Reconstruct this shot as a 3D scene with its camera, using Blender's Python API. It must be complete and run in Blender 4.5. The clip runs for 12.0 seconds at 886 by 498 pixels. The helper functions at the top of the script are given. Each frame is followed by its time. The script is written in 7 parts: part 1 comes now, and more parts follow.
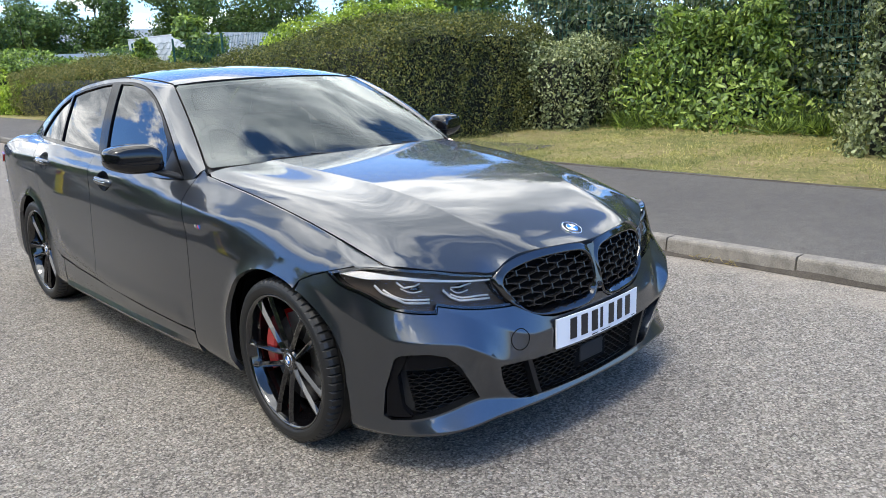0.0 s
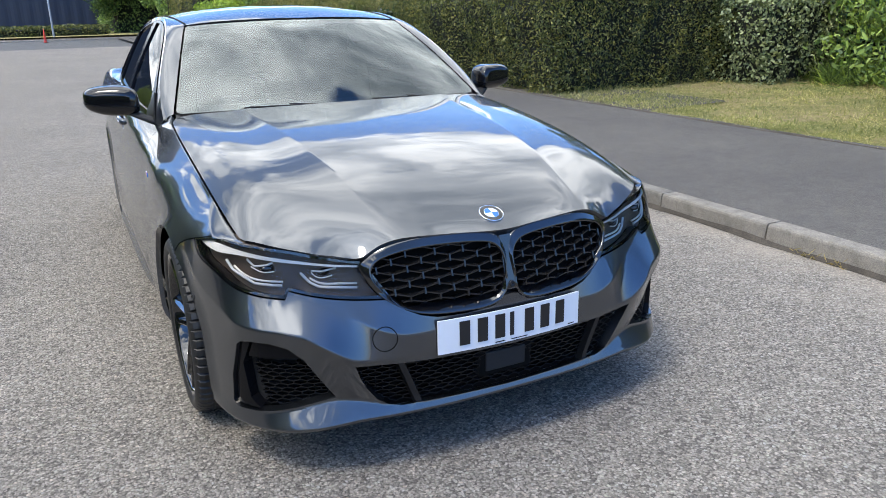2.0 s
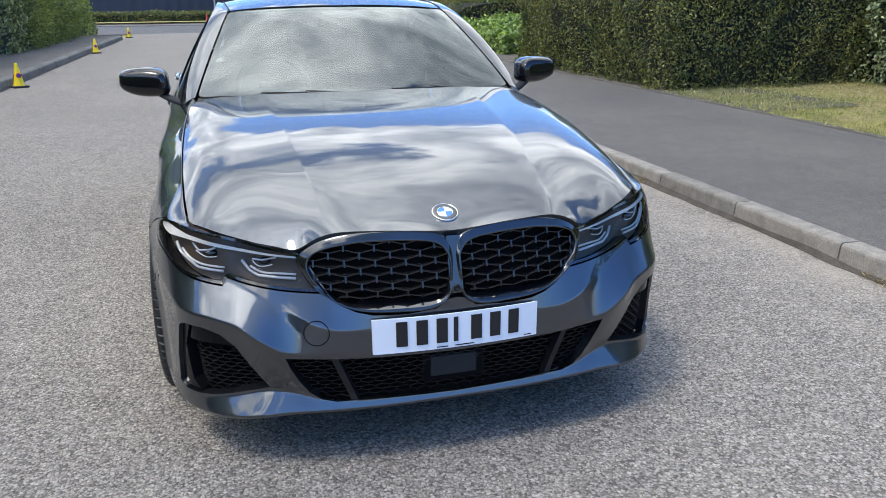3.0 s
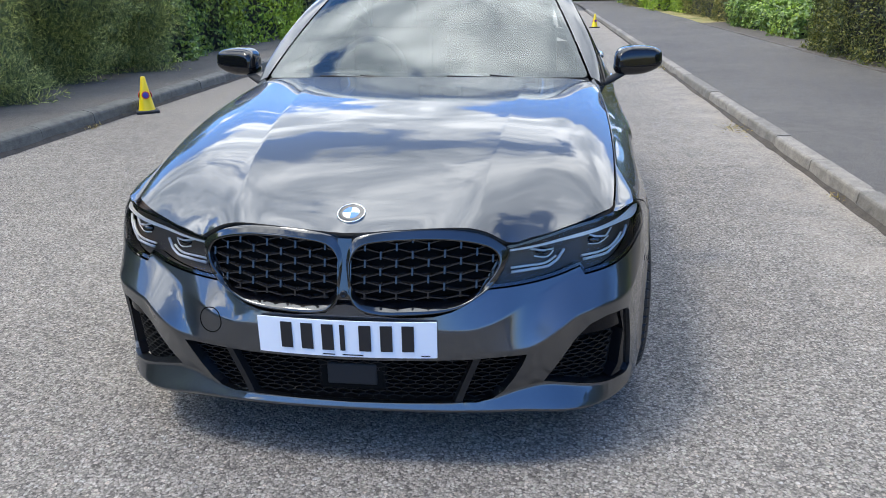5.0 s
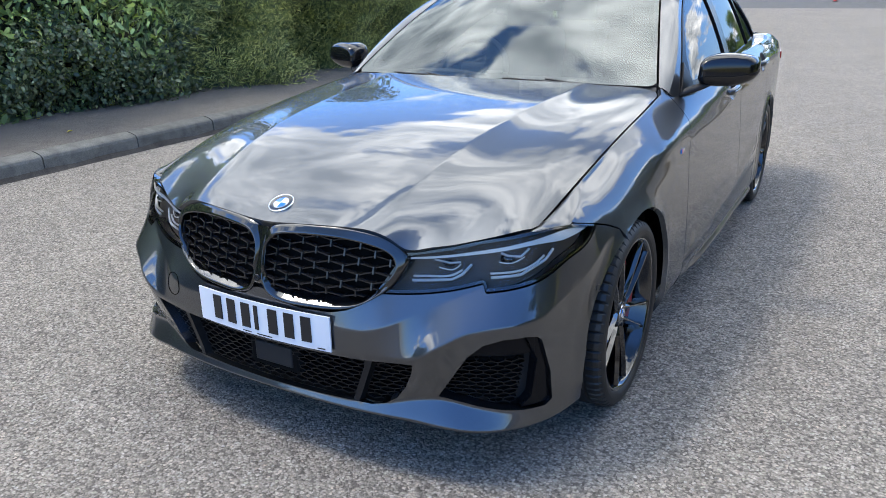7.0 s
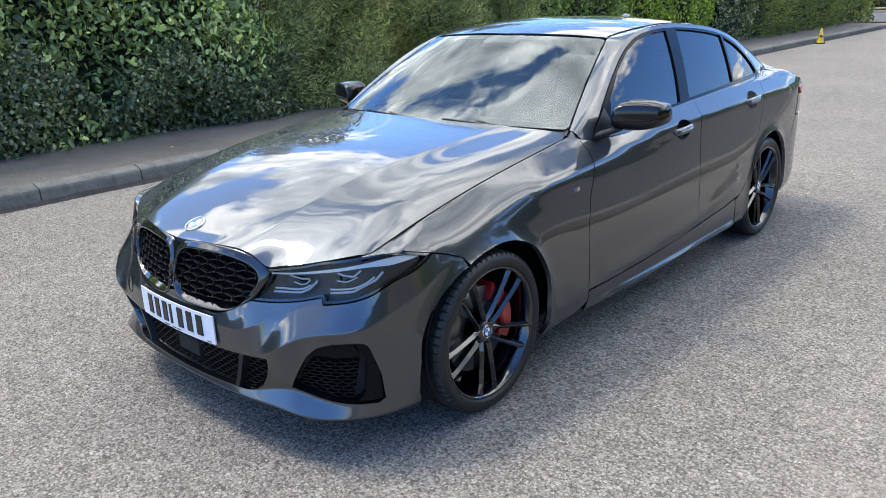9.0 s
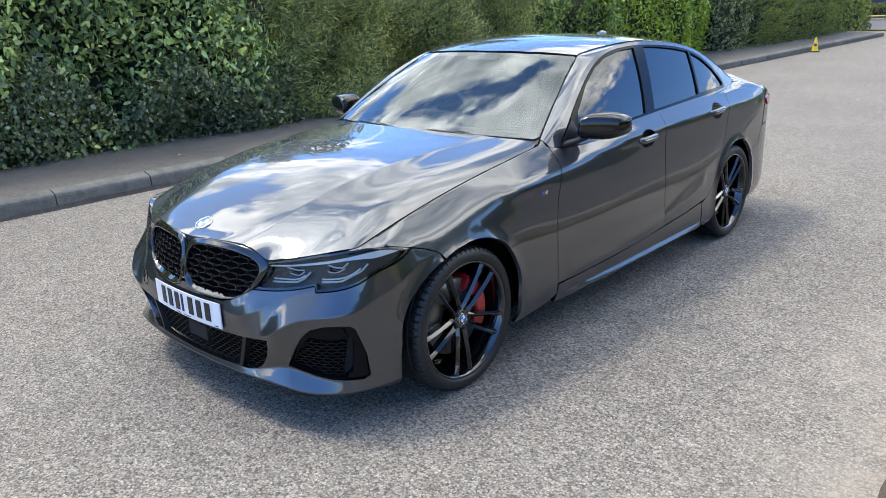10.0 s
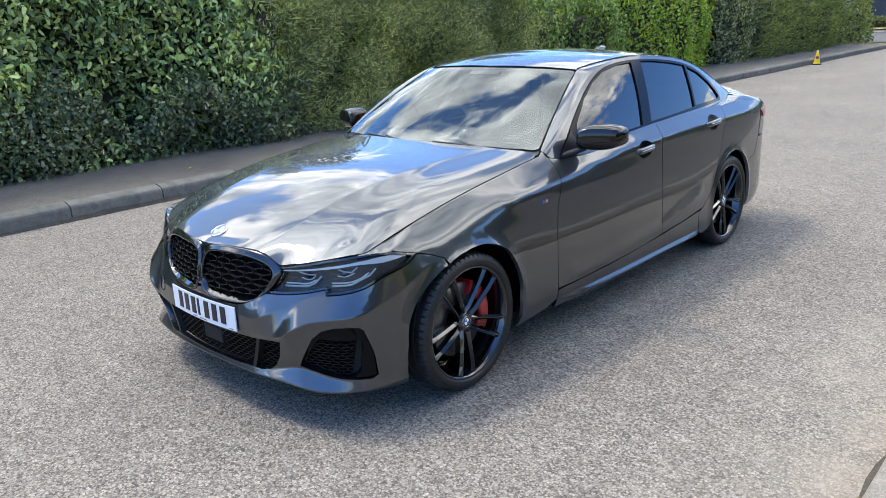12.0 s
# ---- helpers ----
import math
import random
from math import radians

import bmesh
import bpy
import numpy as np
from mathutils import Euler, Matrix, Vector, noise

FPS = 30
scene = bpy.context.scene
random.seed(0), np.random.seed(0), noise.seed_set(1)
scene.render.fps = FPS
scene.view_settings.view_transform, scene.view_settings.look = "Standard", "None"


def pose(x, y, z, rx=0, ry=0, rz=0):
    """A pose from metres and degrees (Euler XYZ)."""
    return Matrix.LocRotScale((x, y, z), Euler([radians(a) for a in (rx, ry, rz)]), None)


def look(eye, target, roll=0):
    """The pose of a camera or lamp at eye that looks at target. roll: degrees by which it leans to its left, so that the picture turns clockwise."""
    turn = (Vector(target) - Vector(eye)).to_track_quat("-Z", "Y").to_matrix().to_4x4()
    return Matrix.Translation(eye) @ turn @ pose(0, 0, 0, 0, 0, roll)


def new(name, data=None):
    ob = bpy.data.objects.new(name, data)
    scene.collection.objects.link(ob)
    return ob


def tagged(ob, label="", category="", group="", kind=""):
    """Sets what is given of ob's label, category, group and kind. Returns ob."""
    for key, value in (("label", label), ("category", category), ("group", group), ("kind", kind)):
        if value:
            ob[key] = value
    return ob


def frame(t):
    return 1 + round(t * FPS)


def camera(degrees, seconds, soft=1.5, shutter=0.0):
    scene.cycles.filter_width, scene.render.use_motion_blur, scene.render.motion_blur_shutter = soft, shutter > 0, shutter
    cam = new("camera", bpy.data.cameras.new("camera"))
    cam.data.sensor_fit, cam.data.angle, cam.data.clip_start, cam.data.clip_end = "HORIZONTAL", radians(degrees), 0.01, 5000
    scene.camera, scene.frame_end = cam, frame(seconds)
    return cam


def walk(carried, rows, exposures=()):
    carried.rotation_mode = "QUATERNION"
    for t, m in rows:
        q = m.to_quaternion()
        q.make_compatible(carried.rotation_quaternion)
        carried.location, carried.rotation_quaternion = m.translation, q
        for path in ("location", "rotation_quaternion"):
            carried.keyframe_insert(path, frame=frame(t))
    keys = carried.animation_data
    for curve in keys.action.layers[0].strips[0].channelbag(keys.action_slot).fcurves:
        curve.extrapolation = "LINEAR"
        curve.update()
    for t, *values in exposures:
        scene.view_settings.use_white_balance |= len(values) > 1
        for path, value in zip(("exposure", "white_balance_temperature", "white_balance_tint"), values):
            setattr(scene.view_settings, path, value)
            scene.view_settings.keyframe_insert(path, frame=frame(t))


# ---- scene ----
cam = camera(61.0, 12.0, 0.75)
PATH = [
    (0, (-2.285, -2.338, 1.395), (-0.950, -0.927, 0.919), -2.22),
    (0.5, (-2.012, -2.405, 1.387), (-0.767, -0.927, 0.870), -2.15),
    (1, (-1.723, -2.524, 1.394), (-0.590, -0.973, 0.840), -1.79),
    (1.5, (-1.444, -2.580, 1.382), (-0.444, -0.952, 0.791), -1.44),
    (2, (-1.167, -2.653, 1.396), (-0.323, -0.945, 0.788), -1.24),
    (2.5, (-0.861, -2.759, 1.410), (-0.185, -0.982, 0.790), -0.98),
    (3, (-0.599, -2.774, 1.384), (-0.090, -0.944, 0.758), -0.49),
    (3.2, (-0.461, -2.777, 1.409), (-0.043, -0.930, 0.767), -0.83),
    (5, (0.532, -2.655, 1.388), (0.283, -0.785, 0.722), -0.92),
    (5.5, (0.806, -2.594, 1.405), (0.359, -0.763, 0.738), -0.95),
    (6, (1.006, -2.482, 1.398), (0.376, -0.707, 0.724), -0.98),
    (6.5, (1.251, -2.381, 1.386), (0.435, -0.680, 0.722), -1.18),
    (7, (1.526, -2.299, 1.398), (0.581, -0.669, 0.728), -0.88),
    (7.5, (1.781, -2.117, 1.392), (0.683, -0.585, 0.723), -1.46),
    (9.3, (2.652, -2.056, 1.593), (1.376, -0.651, 0.963), -1.83),
    (9.5, (2.708, -2.101, 1.612), (1.431, -0.697, 0.981), -1.86),
    (10, (2.869, -2.258, 1.622), (1.584, -0.853, 1.010), -1.97),
    (10.5, (2.944, -2.363, 1.627), (1.656, -0.954, 1.031), -2.03),
    (11, (2.957, -2.376, 1.629), (1.666, -0.966, 1.040), -2.04),
    (11.5, (2.970, -2.369, 1.640), (1.676, -0.960, 1.056), -2.07),
    (12, (2.975, -2.368, 1.636), (1.673, -0.964, 1.058), -2.24),
]
EXPOSURES = [(0.0, -0.06, 7250, 10), (3.0, -0.12, 6900, 10), (5.0, -0.03, 6900, 10), (7.5, 0.06, 7100, 10), (9.5, 0.12, 7250, 10), (12.0, 0.13, 7300, 10)]
walk(cam, [(t, look(eye, target, roll)) for t, eye, target, roll in PATH], EXPOSURES)

# ---- sky and sun ----
SUN_DIR = Vector((-0.46, -0.20, 1.0)).normalized()
sun = new("sun", bpy.data.lights.new("sun", "SUN"))
sun.data.energy, sun.data.angle, sun.data.color = 2.15, radians(12), (1.0, 0.96, 0.90)
sun.matrix_world = look(SUN_DIR * 30, (0, 0, 0))

world = bpy.data.worlds.new("sky")
scene.world = world
world.use_nodes = True
wn, wl = world.node_tree.nodes, world.node_tree.links
wn.clear()
sky = wn.new("ShaderNodeTexSky")
sky.sky_type, sky.sun_disc = "NISHITA", False
sky.sun_elevation = math.asin(SUN_DIR.z)
sky.sun_rotation = math.atan2(SUN_DIR.x, SUN_DIR.y)
sky.air_density, sky.dust_density, sky.ozone_density = 1.0, 0.6, 1.5
wtc = wn.new("ShaderNodeTexCoord")
wsep = wn.new("ShaderNodeSeparateXYZ")
wl.new(wtc.outputs["Generated"], wsep.inputs[0])


def wmath(op, a, b=0.0):
    n = wn.new("ShaderNodeMath")
    n.operation = op
    for i, v in enumerate((a, b)):
        if isinstance(v, (int, float)):
            n.inputs[i].default_value = v
        else:
            wl.new(v, n.inputs[i])
    return n.outputs[0]


# clouds lie on a flat layer: direction divided by its height
wz = wmath("ADD", wmath("MAXIMUM", wsep.outputs["Z"], 0.0), 0.16)
wcomb = wn.new("ShaderNodeCombineXYZ")
wl.new(wmath("DIVIDE", wsep.outputs["X"], wz), wcomb.inputs[0])
wl.new(wmath("DIVIDE", wsep.outputs["Y"], wz), wcomb.inputs[1])
wcomb.inputs[2].default_value = 3.7


def wnoise(scale, detail, rough, distortion=0.0):
    n = wn.new("ShaderNodeTexNoise")
    n.inputs["Scale"].default_value, n.inputs["Detail"].default_value = scale, detail
    n.inputs["Roughness"].default_value, n.inputs["Distortion"].default_value = rough, distortion
    wl.new(wcomb.outputs[0], n.inputs["Vector"])
    return n.outputs["Fac"]


def wramp(fac, stops):
    n = wn.new("ShaderNodeValToRGB")
    n.color_ramp.elements[0].position, n.color_ramp.elements[0].color = stops[0]
    n.color_ramp.elements[1].position, n.color_ramp.elements[1].color = stops[-1]
    for p, c in stops[1:-1]:
        n.color_ramp.elements.new(p).color = c
    wl.new(fac, n.inputs[0])
    return n.outputs[0]


def wstep(value, a, b):
    n = wn.new("ShaderNodeMapRange")
    n.interpolation_type = "SMOOTHSTEP"
    wl.new(value, n.inputs["Value"])
    n.inputs["From Min"].default_value, n.inputs["From Max"].default_value = a, b
    return n.outputs["Result"]


# more cloud overhead, clearer towards the horizon
heap = wmath("ADD", wnoise(1.6, 11.0, 0.60, 0.3), wmath("MULTIPLY", wmath("SUBTRACT", wsep.outputs["Z"], 0.55), 0.13))
# a wide clear stretch low over the road's near end
clear = wn.new("ShaderNodeVectorMath")
clear.operation = "DOT_PRODUCT"
wl.new(wtc.outputs["Generated"], clear.inputs[0])
clear.inputs[1].default_value = (0.45, -0.70, 0.55)
heap = wmath("SUBTRACT", heap, wmath("MULTIPLY", wstep(clear.outputs["Value"], 0.50, 0.86), 0.24))
# towards the road's far end and the hedge the cloud ends a third of the way up, with clear blue below
band = wn.new("ShaderNodeVectorMath")
band.operation = "DOT_PRODUCT"
wl.new(wtc.outputs["Generated"], band.inputs[0])
band.inputs[1].default_value = (0.05, 1.0, 0.0)
low = wmath("MULTIPLY", wstep(band.outputs["Value"], 0.45, 0.80), wmath("SUBTRACT", 1.0, wstep(wsep.outputs["Z"], 0.33, 0.45)))
heap = wmath("SUBTRACT", heap, wmath("MULTIPLY", low, 0.15))
high = wmath("MULTIPLY", wstep(band.outputs["Value"], 0.2, 0.5), wmath("MULTIPLY", wstep(wsep.outputs["Z"], 0.38, 0.50), wmath("SUBTRACT", 1.0, wstep(wsep.outputs["Z"], 0.86, 0.97))))
heap = wmath("ADD", heap, wmath("MULTIPLY", high, 0.075))
# a bank of cloud along the horizon there
heap = wmath("ADD", heap, wmath("MULTIPLY", wmath("MULTIPLY", wstep(band.outputs["Value"], 0.6, 0.85), wmath("SUBTRACT", 1.0, wstep(wsep.outputs["Z"], 0.17, 0.25))), 0.17))
# white heaps low behind the hedge
heapd = wn.new("ShaderNodeVectorMath")
heapd.operation = "DOT_PRODUCT"
wl.new(wtc.outputs["Generated"], heapd.inputs[0])
heapd.inputs[1].default_value = Vector((-0.30, 0.92, 0.25)).normalized()
heap = wmath("ADD", heap, wmath("MULTIPLY", wstep(heapd.outputs["Value"], 0.95, 0.995), 0.15))
# broken cloud high over the verge
bank = wn.new("ShaderNodeVectorMath")
bank.operation = "DOT_PRODUCT"
wl.new(wtc.outputs["Generated"], bank.inputs[0])
bank.inputs[1].default_value = Vector((0.60, 0.40, 0.70)).normalized()
heap = wmath("ADD", heap, wmath("MULTIPLY", wstep(bank.outputs["Value"], 0.80, 0.97), 0.05))
cover = wramp(heap, [(0.478, (0, 0, 0, 1)), (0.528, (1, 1, 1, 1))])
shade = wramp(wnoise(2.6, 9.0, 0.66, 0.5), [(0.36, (6.4, 7.5, 9.0, 1)), (0.49, (13.4, 14.8, 16.8, 1)), (0.62, (25.6, 27.2, 29.2, 1))])
# the sun stands behind thin cloud: the cloud glows round it
wdot = wn.new("ShaderNodeVectorMath")
wdot.operation = "DOT_PRODUCT"
wl.new(wtc.outputs["Generated"], wdot.inputs[0])
wdot.inputs[1].default_value = SUN_DIR
glow = wmath("MULTIPLY", wmath("POWER", wmath("MAXIMUM", wdot.outputs["Value"], 0.0), 9.0), 0.7)
glow = wmath("ADD", wmath("ADD", glow, wmath("MULTIPLY", wmath("POWER", wmath("MAXIMUM", wsep.outputs["Z"], 0.0), 12.0), 0.3)), 1.0)
bright = wn.new("ShaderNodeVectorMath")
bright.operation = "SCALE"
wl.new(shade, bright.inputs[0])
wl.new(glow, bright.inputs["Scale"])
wmix = wn.new("ShaderNodeMix")
wmix.data_type = "RGBA"
wl.new(cover, wmix.inputs[0])
deep = wn.new("ShaderNodeMix")
deep.data_type, deep.blend_type = "RGBA", "MULTIPLY"
deep.inputs[0].default_value = 1.0
wl.new(sky.outputs[0], deep.inputs[6])
# the clear air is brightest and bluest away from the sun and low in the sky
tint = wn.new("ShaderNodeMix")
tint.data_type = "RGBA"
wl.new(wmath("MAXIMUM", wmath("SUBTRACT", 1.0, wstep(wsep.outputs["Z"], 0.36, 0.62)), wstep(clear.outputs["Value"], 0.72, 0.92)), tint.inputs[0])
tint.inputs[6].default_value, tint.inputs[7].default_value = (0.82, 1.32, 1.86, 1), (1.2, 2.15, 3.5, 1)
wl.new(tint.outputs[2], deep.inputs[7])
# pale haze low over the horizon
haze = wn.new("ShaderNodeMix")
haze.data_type = "RGBA"
wl.new(wmath("POWER", wmath("SUBTRACT", 1.0, wmath("MAXIMUM", wsep.outputs["Z"], 0.0)), 9.0), haze.inputs[0])
wl.new(deep.outputs[2], haze.inputs[6])
haze.inputs[7].default_value = (6.4, 6.9, 7.4, 1)
wl.new(haze.outputs[2], wmix.inputs[6])
wl.new(bright.outputs[0], wmix.inputs[7])
wbg = wn.new("ShaderNodeBackground")
wbg.inputs["Strength"].default_value = 0.15
wl.new(wmix.outputs[2], wbg.inputs["Color"])
wl.new(wbg.outputs[0], wn.new("ShaderNodeOutputWorld").inputs["Surface"])

# ---- materials ----
def material(name, color, rough=0.5, metal=0.0, coat=0.0, spec=0.5):
    m = bpy.data.materials.new(name)
    m.use_nodes = True
    b = m.node_tree.nodes["Principled BSDF"]
    b.inputs["Base Color"].default_value = (*color, 1)
    b.inputs["Roughness"].default_value, b.inputs["Metallic"].default_value = rough, metal
    b.inputs["Coat Weight"].default_value, b.inputs["Coat Roughness"].default_value = coat, 0.02
    b.inputs["Specular IOR Level"].default_value = spec
    return m


def node(m, kind, **values):
    n = m.node_tree.nodes.new(kind)
    for k, v in values.items():
        n.inputs[k.replace("_", " ")].default_value = v
    return n


def link(m, a, b):
    m.node_tree.links.new(a, b)


def shader(m):
    return m.node_tree.nodes["Principled BSDF"]


def coords(m, world_space=False):
    if world_space:
        return m.node_tree.nodes.new("ShaderNodeNewGeometry").outputs["Position"]
    return m.node_tree.nodes.new("ShaderNodeTexCoord").outputs["Object"]


def noise_out(m, vec, scale, detail=4.0, rough=0.55):
    n = node(m, "ShaderNodeTexNoise", Scale=scale, Detail=detail, Roughness=rough)
    link(m, vec, n.inputs["Vector"])
    return n.outputs["Fac"]


def ramp(m, fac, stops):
    n = m.node_tree.nodes.new("ShaderNodeValToRGB")
    e = n.color_ramp.elements
    e[0].position, e[0].color = stops[0][0], (*stops[0][1], 1)
    e[1].position, e[1].color = stops[-1][0], (*stops[-1][1], 1)
    for p, c in stops[1:-1]:
        e.new(p).color = (*c, 1)
    link(m, fac, n.inputs[0])
    return n.outputs[0]


def mixed(m, fac, a, b, how="MIX"):
    n = m.node_tree.nodes.new("ShaderNodeMix")
    n.data_type, n.blend_type = "RGBA", how
    for socket, v in ((n.inputs[0], fac), (n.inputs[6], a), (n.inputs[7], b)):
        if isinstance(v, (int, float)):
            socket.default_value = v
        elif isinstance(v, tuple):
            socket.default_value = (*v, 1)
        else:
            link(m, v, socket)
    return n.outputs[2]


def bumped(m, height, strength, distance):
    n = node(m, "ShaderNodeBump", Strength=strength, Distance=distance)
    link(m, height, n.inputs["Height"])
    link(m, n.outputs[0], shader(m).inputs["Normal"])


def color_in(m, out):
    link(m, out, shader(m).inputs["Base Color"])


def asphalt(name, base, chip, patchy, stone=95.0, contrast=1.0, dusty=None):
    m = material(name, base, 0.88, spec=0.3)
    v = coords(m, True)
    warp = node(m, "ShaderNodeTexNoise", Scale=stone * 0.9, Detail=2.0)
    link(m, v, warp.inputs["Vector"])
    bent = node(m, "ShaderNodeVectorMath")
    bent.operation = "MULTIPLY_ADD"
    link(m, warp.outputs["Color"], bent.inputs[0])
    bent.inputs[1].default_value = (0.012, 0.012, 0.012)
    link(m, v, bent.inputs[2])

    def cells(scale):
        n = node(m, "ShaderNodeTexVoronoi", Scale=scale)
        link(m, bent.outputs[0], n.inputs["Vector"])
        q = m.node_tree.nodes.new("ShaderNodeSeparateColor")
        link(m, n.outputs["Color"], q.inputs[0])
        return n, q

    # a matrix of small grey stones, with larger pale chips of several tints in it
    vor, sep = cells(stone * 1.45)
    lo, hi = [c * (1 - 0.30 * contrast) for c in base], [c * (1 + 0.26 * contrast) for c in base]
    stones = ramp(m, sep.outputs[0], [(0.0, lo), (0.5, base), (1.0, hi)])
    big, pick = cells(stone)
    tint = ramp(m, pick.outputs[1], [(0.0, [c * f for c, f in zip(chip, (1.02, 0.93, 0.86))]), (0.35, chip), (0.6, [c * 0.84 for c in chip]), (0.8, [c * f for c, f in zip(chip, (0.88, 0.93, 0.84))]), (1.0, [c * f for c, f in zip(chip, (0.86, 0.9, 0.95))])])
    is_chip = mixed(m, 1.0, ramp(m, pick.outputs[0], [(0.55, (0, 0, 0)), (0.80, (1, 1, 1))]), ramp(m, big.outputs["Distance"], [(0.42, (1, 1, 1)), (0.60, (0, 0, 0))]), "MULTIPLY")
    stones = mixed(m, is_chip, stones, tint)
    joint = ramp(m, vor.outputs["Distance"], [(0.30, (1, 1, 1)), (0.70, (0.64, 0.64, 0.64))])
    c = mixed(m, 1.0, stones, joint, "MULTIPLY")
    c = mixed(m, 0.35, c, ramp(m, noise_out(m, v, 190.0, 4.0, 0.75), [(0.34, (0.62, 0.62, 0.62)), (0.66, (1.25, 1.25, 1.25))]), "MULTIPLY")
    wear = ramp(m, noise_out(m, v, 0.55, 5.0, 0.6), [(0.3, patchy), (0.7, (1.06, 1.05, 1.03))])
    c = mixed(m, 1.0, c, wear, "MULTIPLY")
    fine = ramp(m, noise_out(m, v, 7.0, 5.0, 0.65), [(0.3, (0.86, 0.86, 0.86)), (0.7, (1.1, 1.1, 1.1))])
    c = mixed(m, 1.0, c, fine, "MULTIPLY")
    if dusty is not None:
        # sandy dust washed against the kerb
        place = m.node_tree.nodes.new("ShaderNodeSeparateXYZ")
        link(m, v, place.inputs[0])
        edge = node(m, "ShaderNodeMapRange")
        link(m, place.outputs["X"], edge.inputs["Value"])
        edge.inputs["From Min"].default_value, edge.inputs["From Max"].default_value = dusty
        c = mixed(m, mixed(m, 1.0, edge.outputs["Result"], ramp(m, noise_out(m, v, 2.2, 5.0, 0.7), [(0.35, (0, 0, 0)), (0.65, (0.75, 0.75, 0.75))]), "MULTIPLY"), c, (0.33, 0.285, 0.23))
    color_in(m, c)
    bumped(m, vor.outputs["Distance"], 0.7, -0.006)
    return m


ROAD = asphalt("road_chippings", (0.240, 0.218, 0.190), (0.46, 0.425, 0.38), (0.87, 0.86, 0.85), 80.0, 1.9, (1.75, 2.5))
JUNCTION = asphalt("dark_asphalt", (0.118, 0.116, 0.116), (0.2, 0.2, 0.2), (0.9, 0.9, 0.9), 60.0)
PAVE = asphalt("pavement_asphalt", (0.150, 0.138, 0.124), (0.21, 0.20, 0.185), (0.78, 0.78, 0.80), 130.0, 1.0)


def concrete(name, base):
    m = material(name, base, 0.9, spec=0.3)
    v = coords(m, True)
    info = m.node_tree.nodes.new("ShaderNodeObjectInfo")
    tone = ramp(m, info.outputs["Random"], [(0.0, (0.8, 0.8, 0.8)), (1.0, (1.12, 1.1, 1.08))])
    c = mixed(m, 1.0, ramp(m, noise_out(m, v, 9.0, 6.0, 0.7), [(0.3, [b * 0.62 for b in base]), (0.62, [b * 1.1 for b in base])]), tone, "MULTIPLY")
    c = mixed(m, 1.0, c, ramp(m, noise_out(m, v, 130.0, 3.0, 0.7), [(0.35, (0.7, 0.7, 0.7)), (0.6, (1.1, 1.1, 1.1))]), "MULTIPLY")
    color_in(m, c)
    bumped(m, noise_out(m, v, 90.0, 4.0, 0.7), 0.5, 0.004)
    return m


KERB = concrete("kerb_concrete", (0.245, 0.225, 0.193))
# darkened for grime and also for a face turned away from the sun
KERB_SHADED_DIRTY = concrete("shaded_grimy_kerb_concrete", (0.15, 0.15, 0.135))
SOIL = concrete("dry_soil", (0.11, 0.095, 0.078))
GRIT = concrete("dark_grit", (0.085, 0.073, 0.060))


def leafy(name, dark, mid, light, rough=0.45):
    m = material(name, mid, rough, spec=0.4)
    geo = m.node_tree.nodes.new("ShaderNodeNewGeometry")
    dark, mid, light = ([v * 1.6 for v in c] for c in (dark, mid, light))
    tone = ramp(m, geo.outputs["Random Per Island"], [(0.0, dark), (0.55, mid), (0.92, light), (1.0, light)])
    big = ramp(m, noise_out(m, geo.outputs["Position"], 1.3, 3.0, 0.6), [(0.35, (0.72, 0.76, 0.7)), (0.65, (1.18, 1.12, 1.0))])
    c = mixed(m, 1.0, tone, big, "MULTIPLY")
    color_in(m, c)
    b = shader(m)
    tr = node(m, "ShaderNodeBsdfTranslucent")
    link(m, mixed(m, 1.0, c, (1.1, 1.25, 0.5), "MULTIPLY"), tr.inputs["Color"])
    ms = node(m, "ShaderNodeMixShader", Fac=0.25)
    link(m, b.outputs[0], ms.inputs[1])
    link(m, tr.outputs[0], ms.inputs[2])
    link(m, ms.outputs[0], m.node_tree.nodes["Material Output"].inputs["Surface"])
    return m


LAUREL = leafy("broad_leaves", (0.034, 0.054, 0.026), (0.138, 0.196, 0.084), (0.42, 0.49, 0.20), 0.30)
IVY = leafy("ivy_leaves", (0.022, 0.034, 0.020), (0.066, 0.088, 0.050), (0.185, 0.215, 0.130), 0.36)
YEW = leafy("yew_needles", (0.024, 0.034, 0.015), (0.135, 0.165, 0.062), (0.50, 0.50, 0.20), 0.55)
CONIFER = leafy("conifer_sprays", (0.05, 0.072, 0.024), (0.13, 0.16, 0.05), (0.25, 0.27, 0.09), 0.55)
BOX = leafy("box_leaves", (0.020, 0.028, 0.010), (0.062, 0.076, 0.022), (0.165, 0.155, 0.046), 0.5)
LIME = leafy("lime_leaves", (0.08, 0.125, 0.016), (0.19, 0.265, 0.032), (0.33, 0.40, 0.065), 0.4)
SHRUB = leafy("shrub_leaves", (0.038, 0.066, 0.021), (0.115, 0.172, 0.045), (0.26, 0.33, 0.09), 0.4)
GREYLEAF = leafy("grey_leaves", (0.04, 0.055, 0.025), (0.12, 0.14, 0.070), (0.32, 0.34, 0.20), 0.5)
HEATH = leafy("dry_hedge_twigs", (0.04, 0.05, 0.015), (0.10, 0.10, 0.03), (0.19, 0.16, 0.06), 0.6)
TREELEAF = leafy("tree_leaves", (0.02, 0.045, 0.014), (0.045, 0.085, 0.024), (0.10, 0.15, 0.045), 0.45)
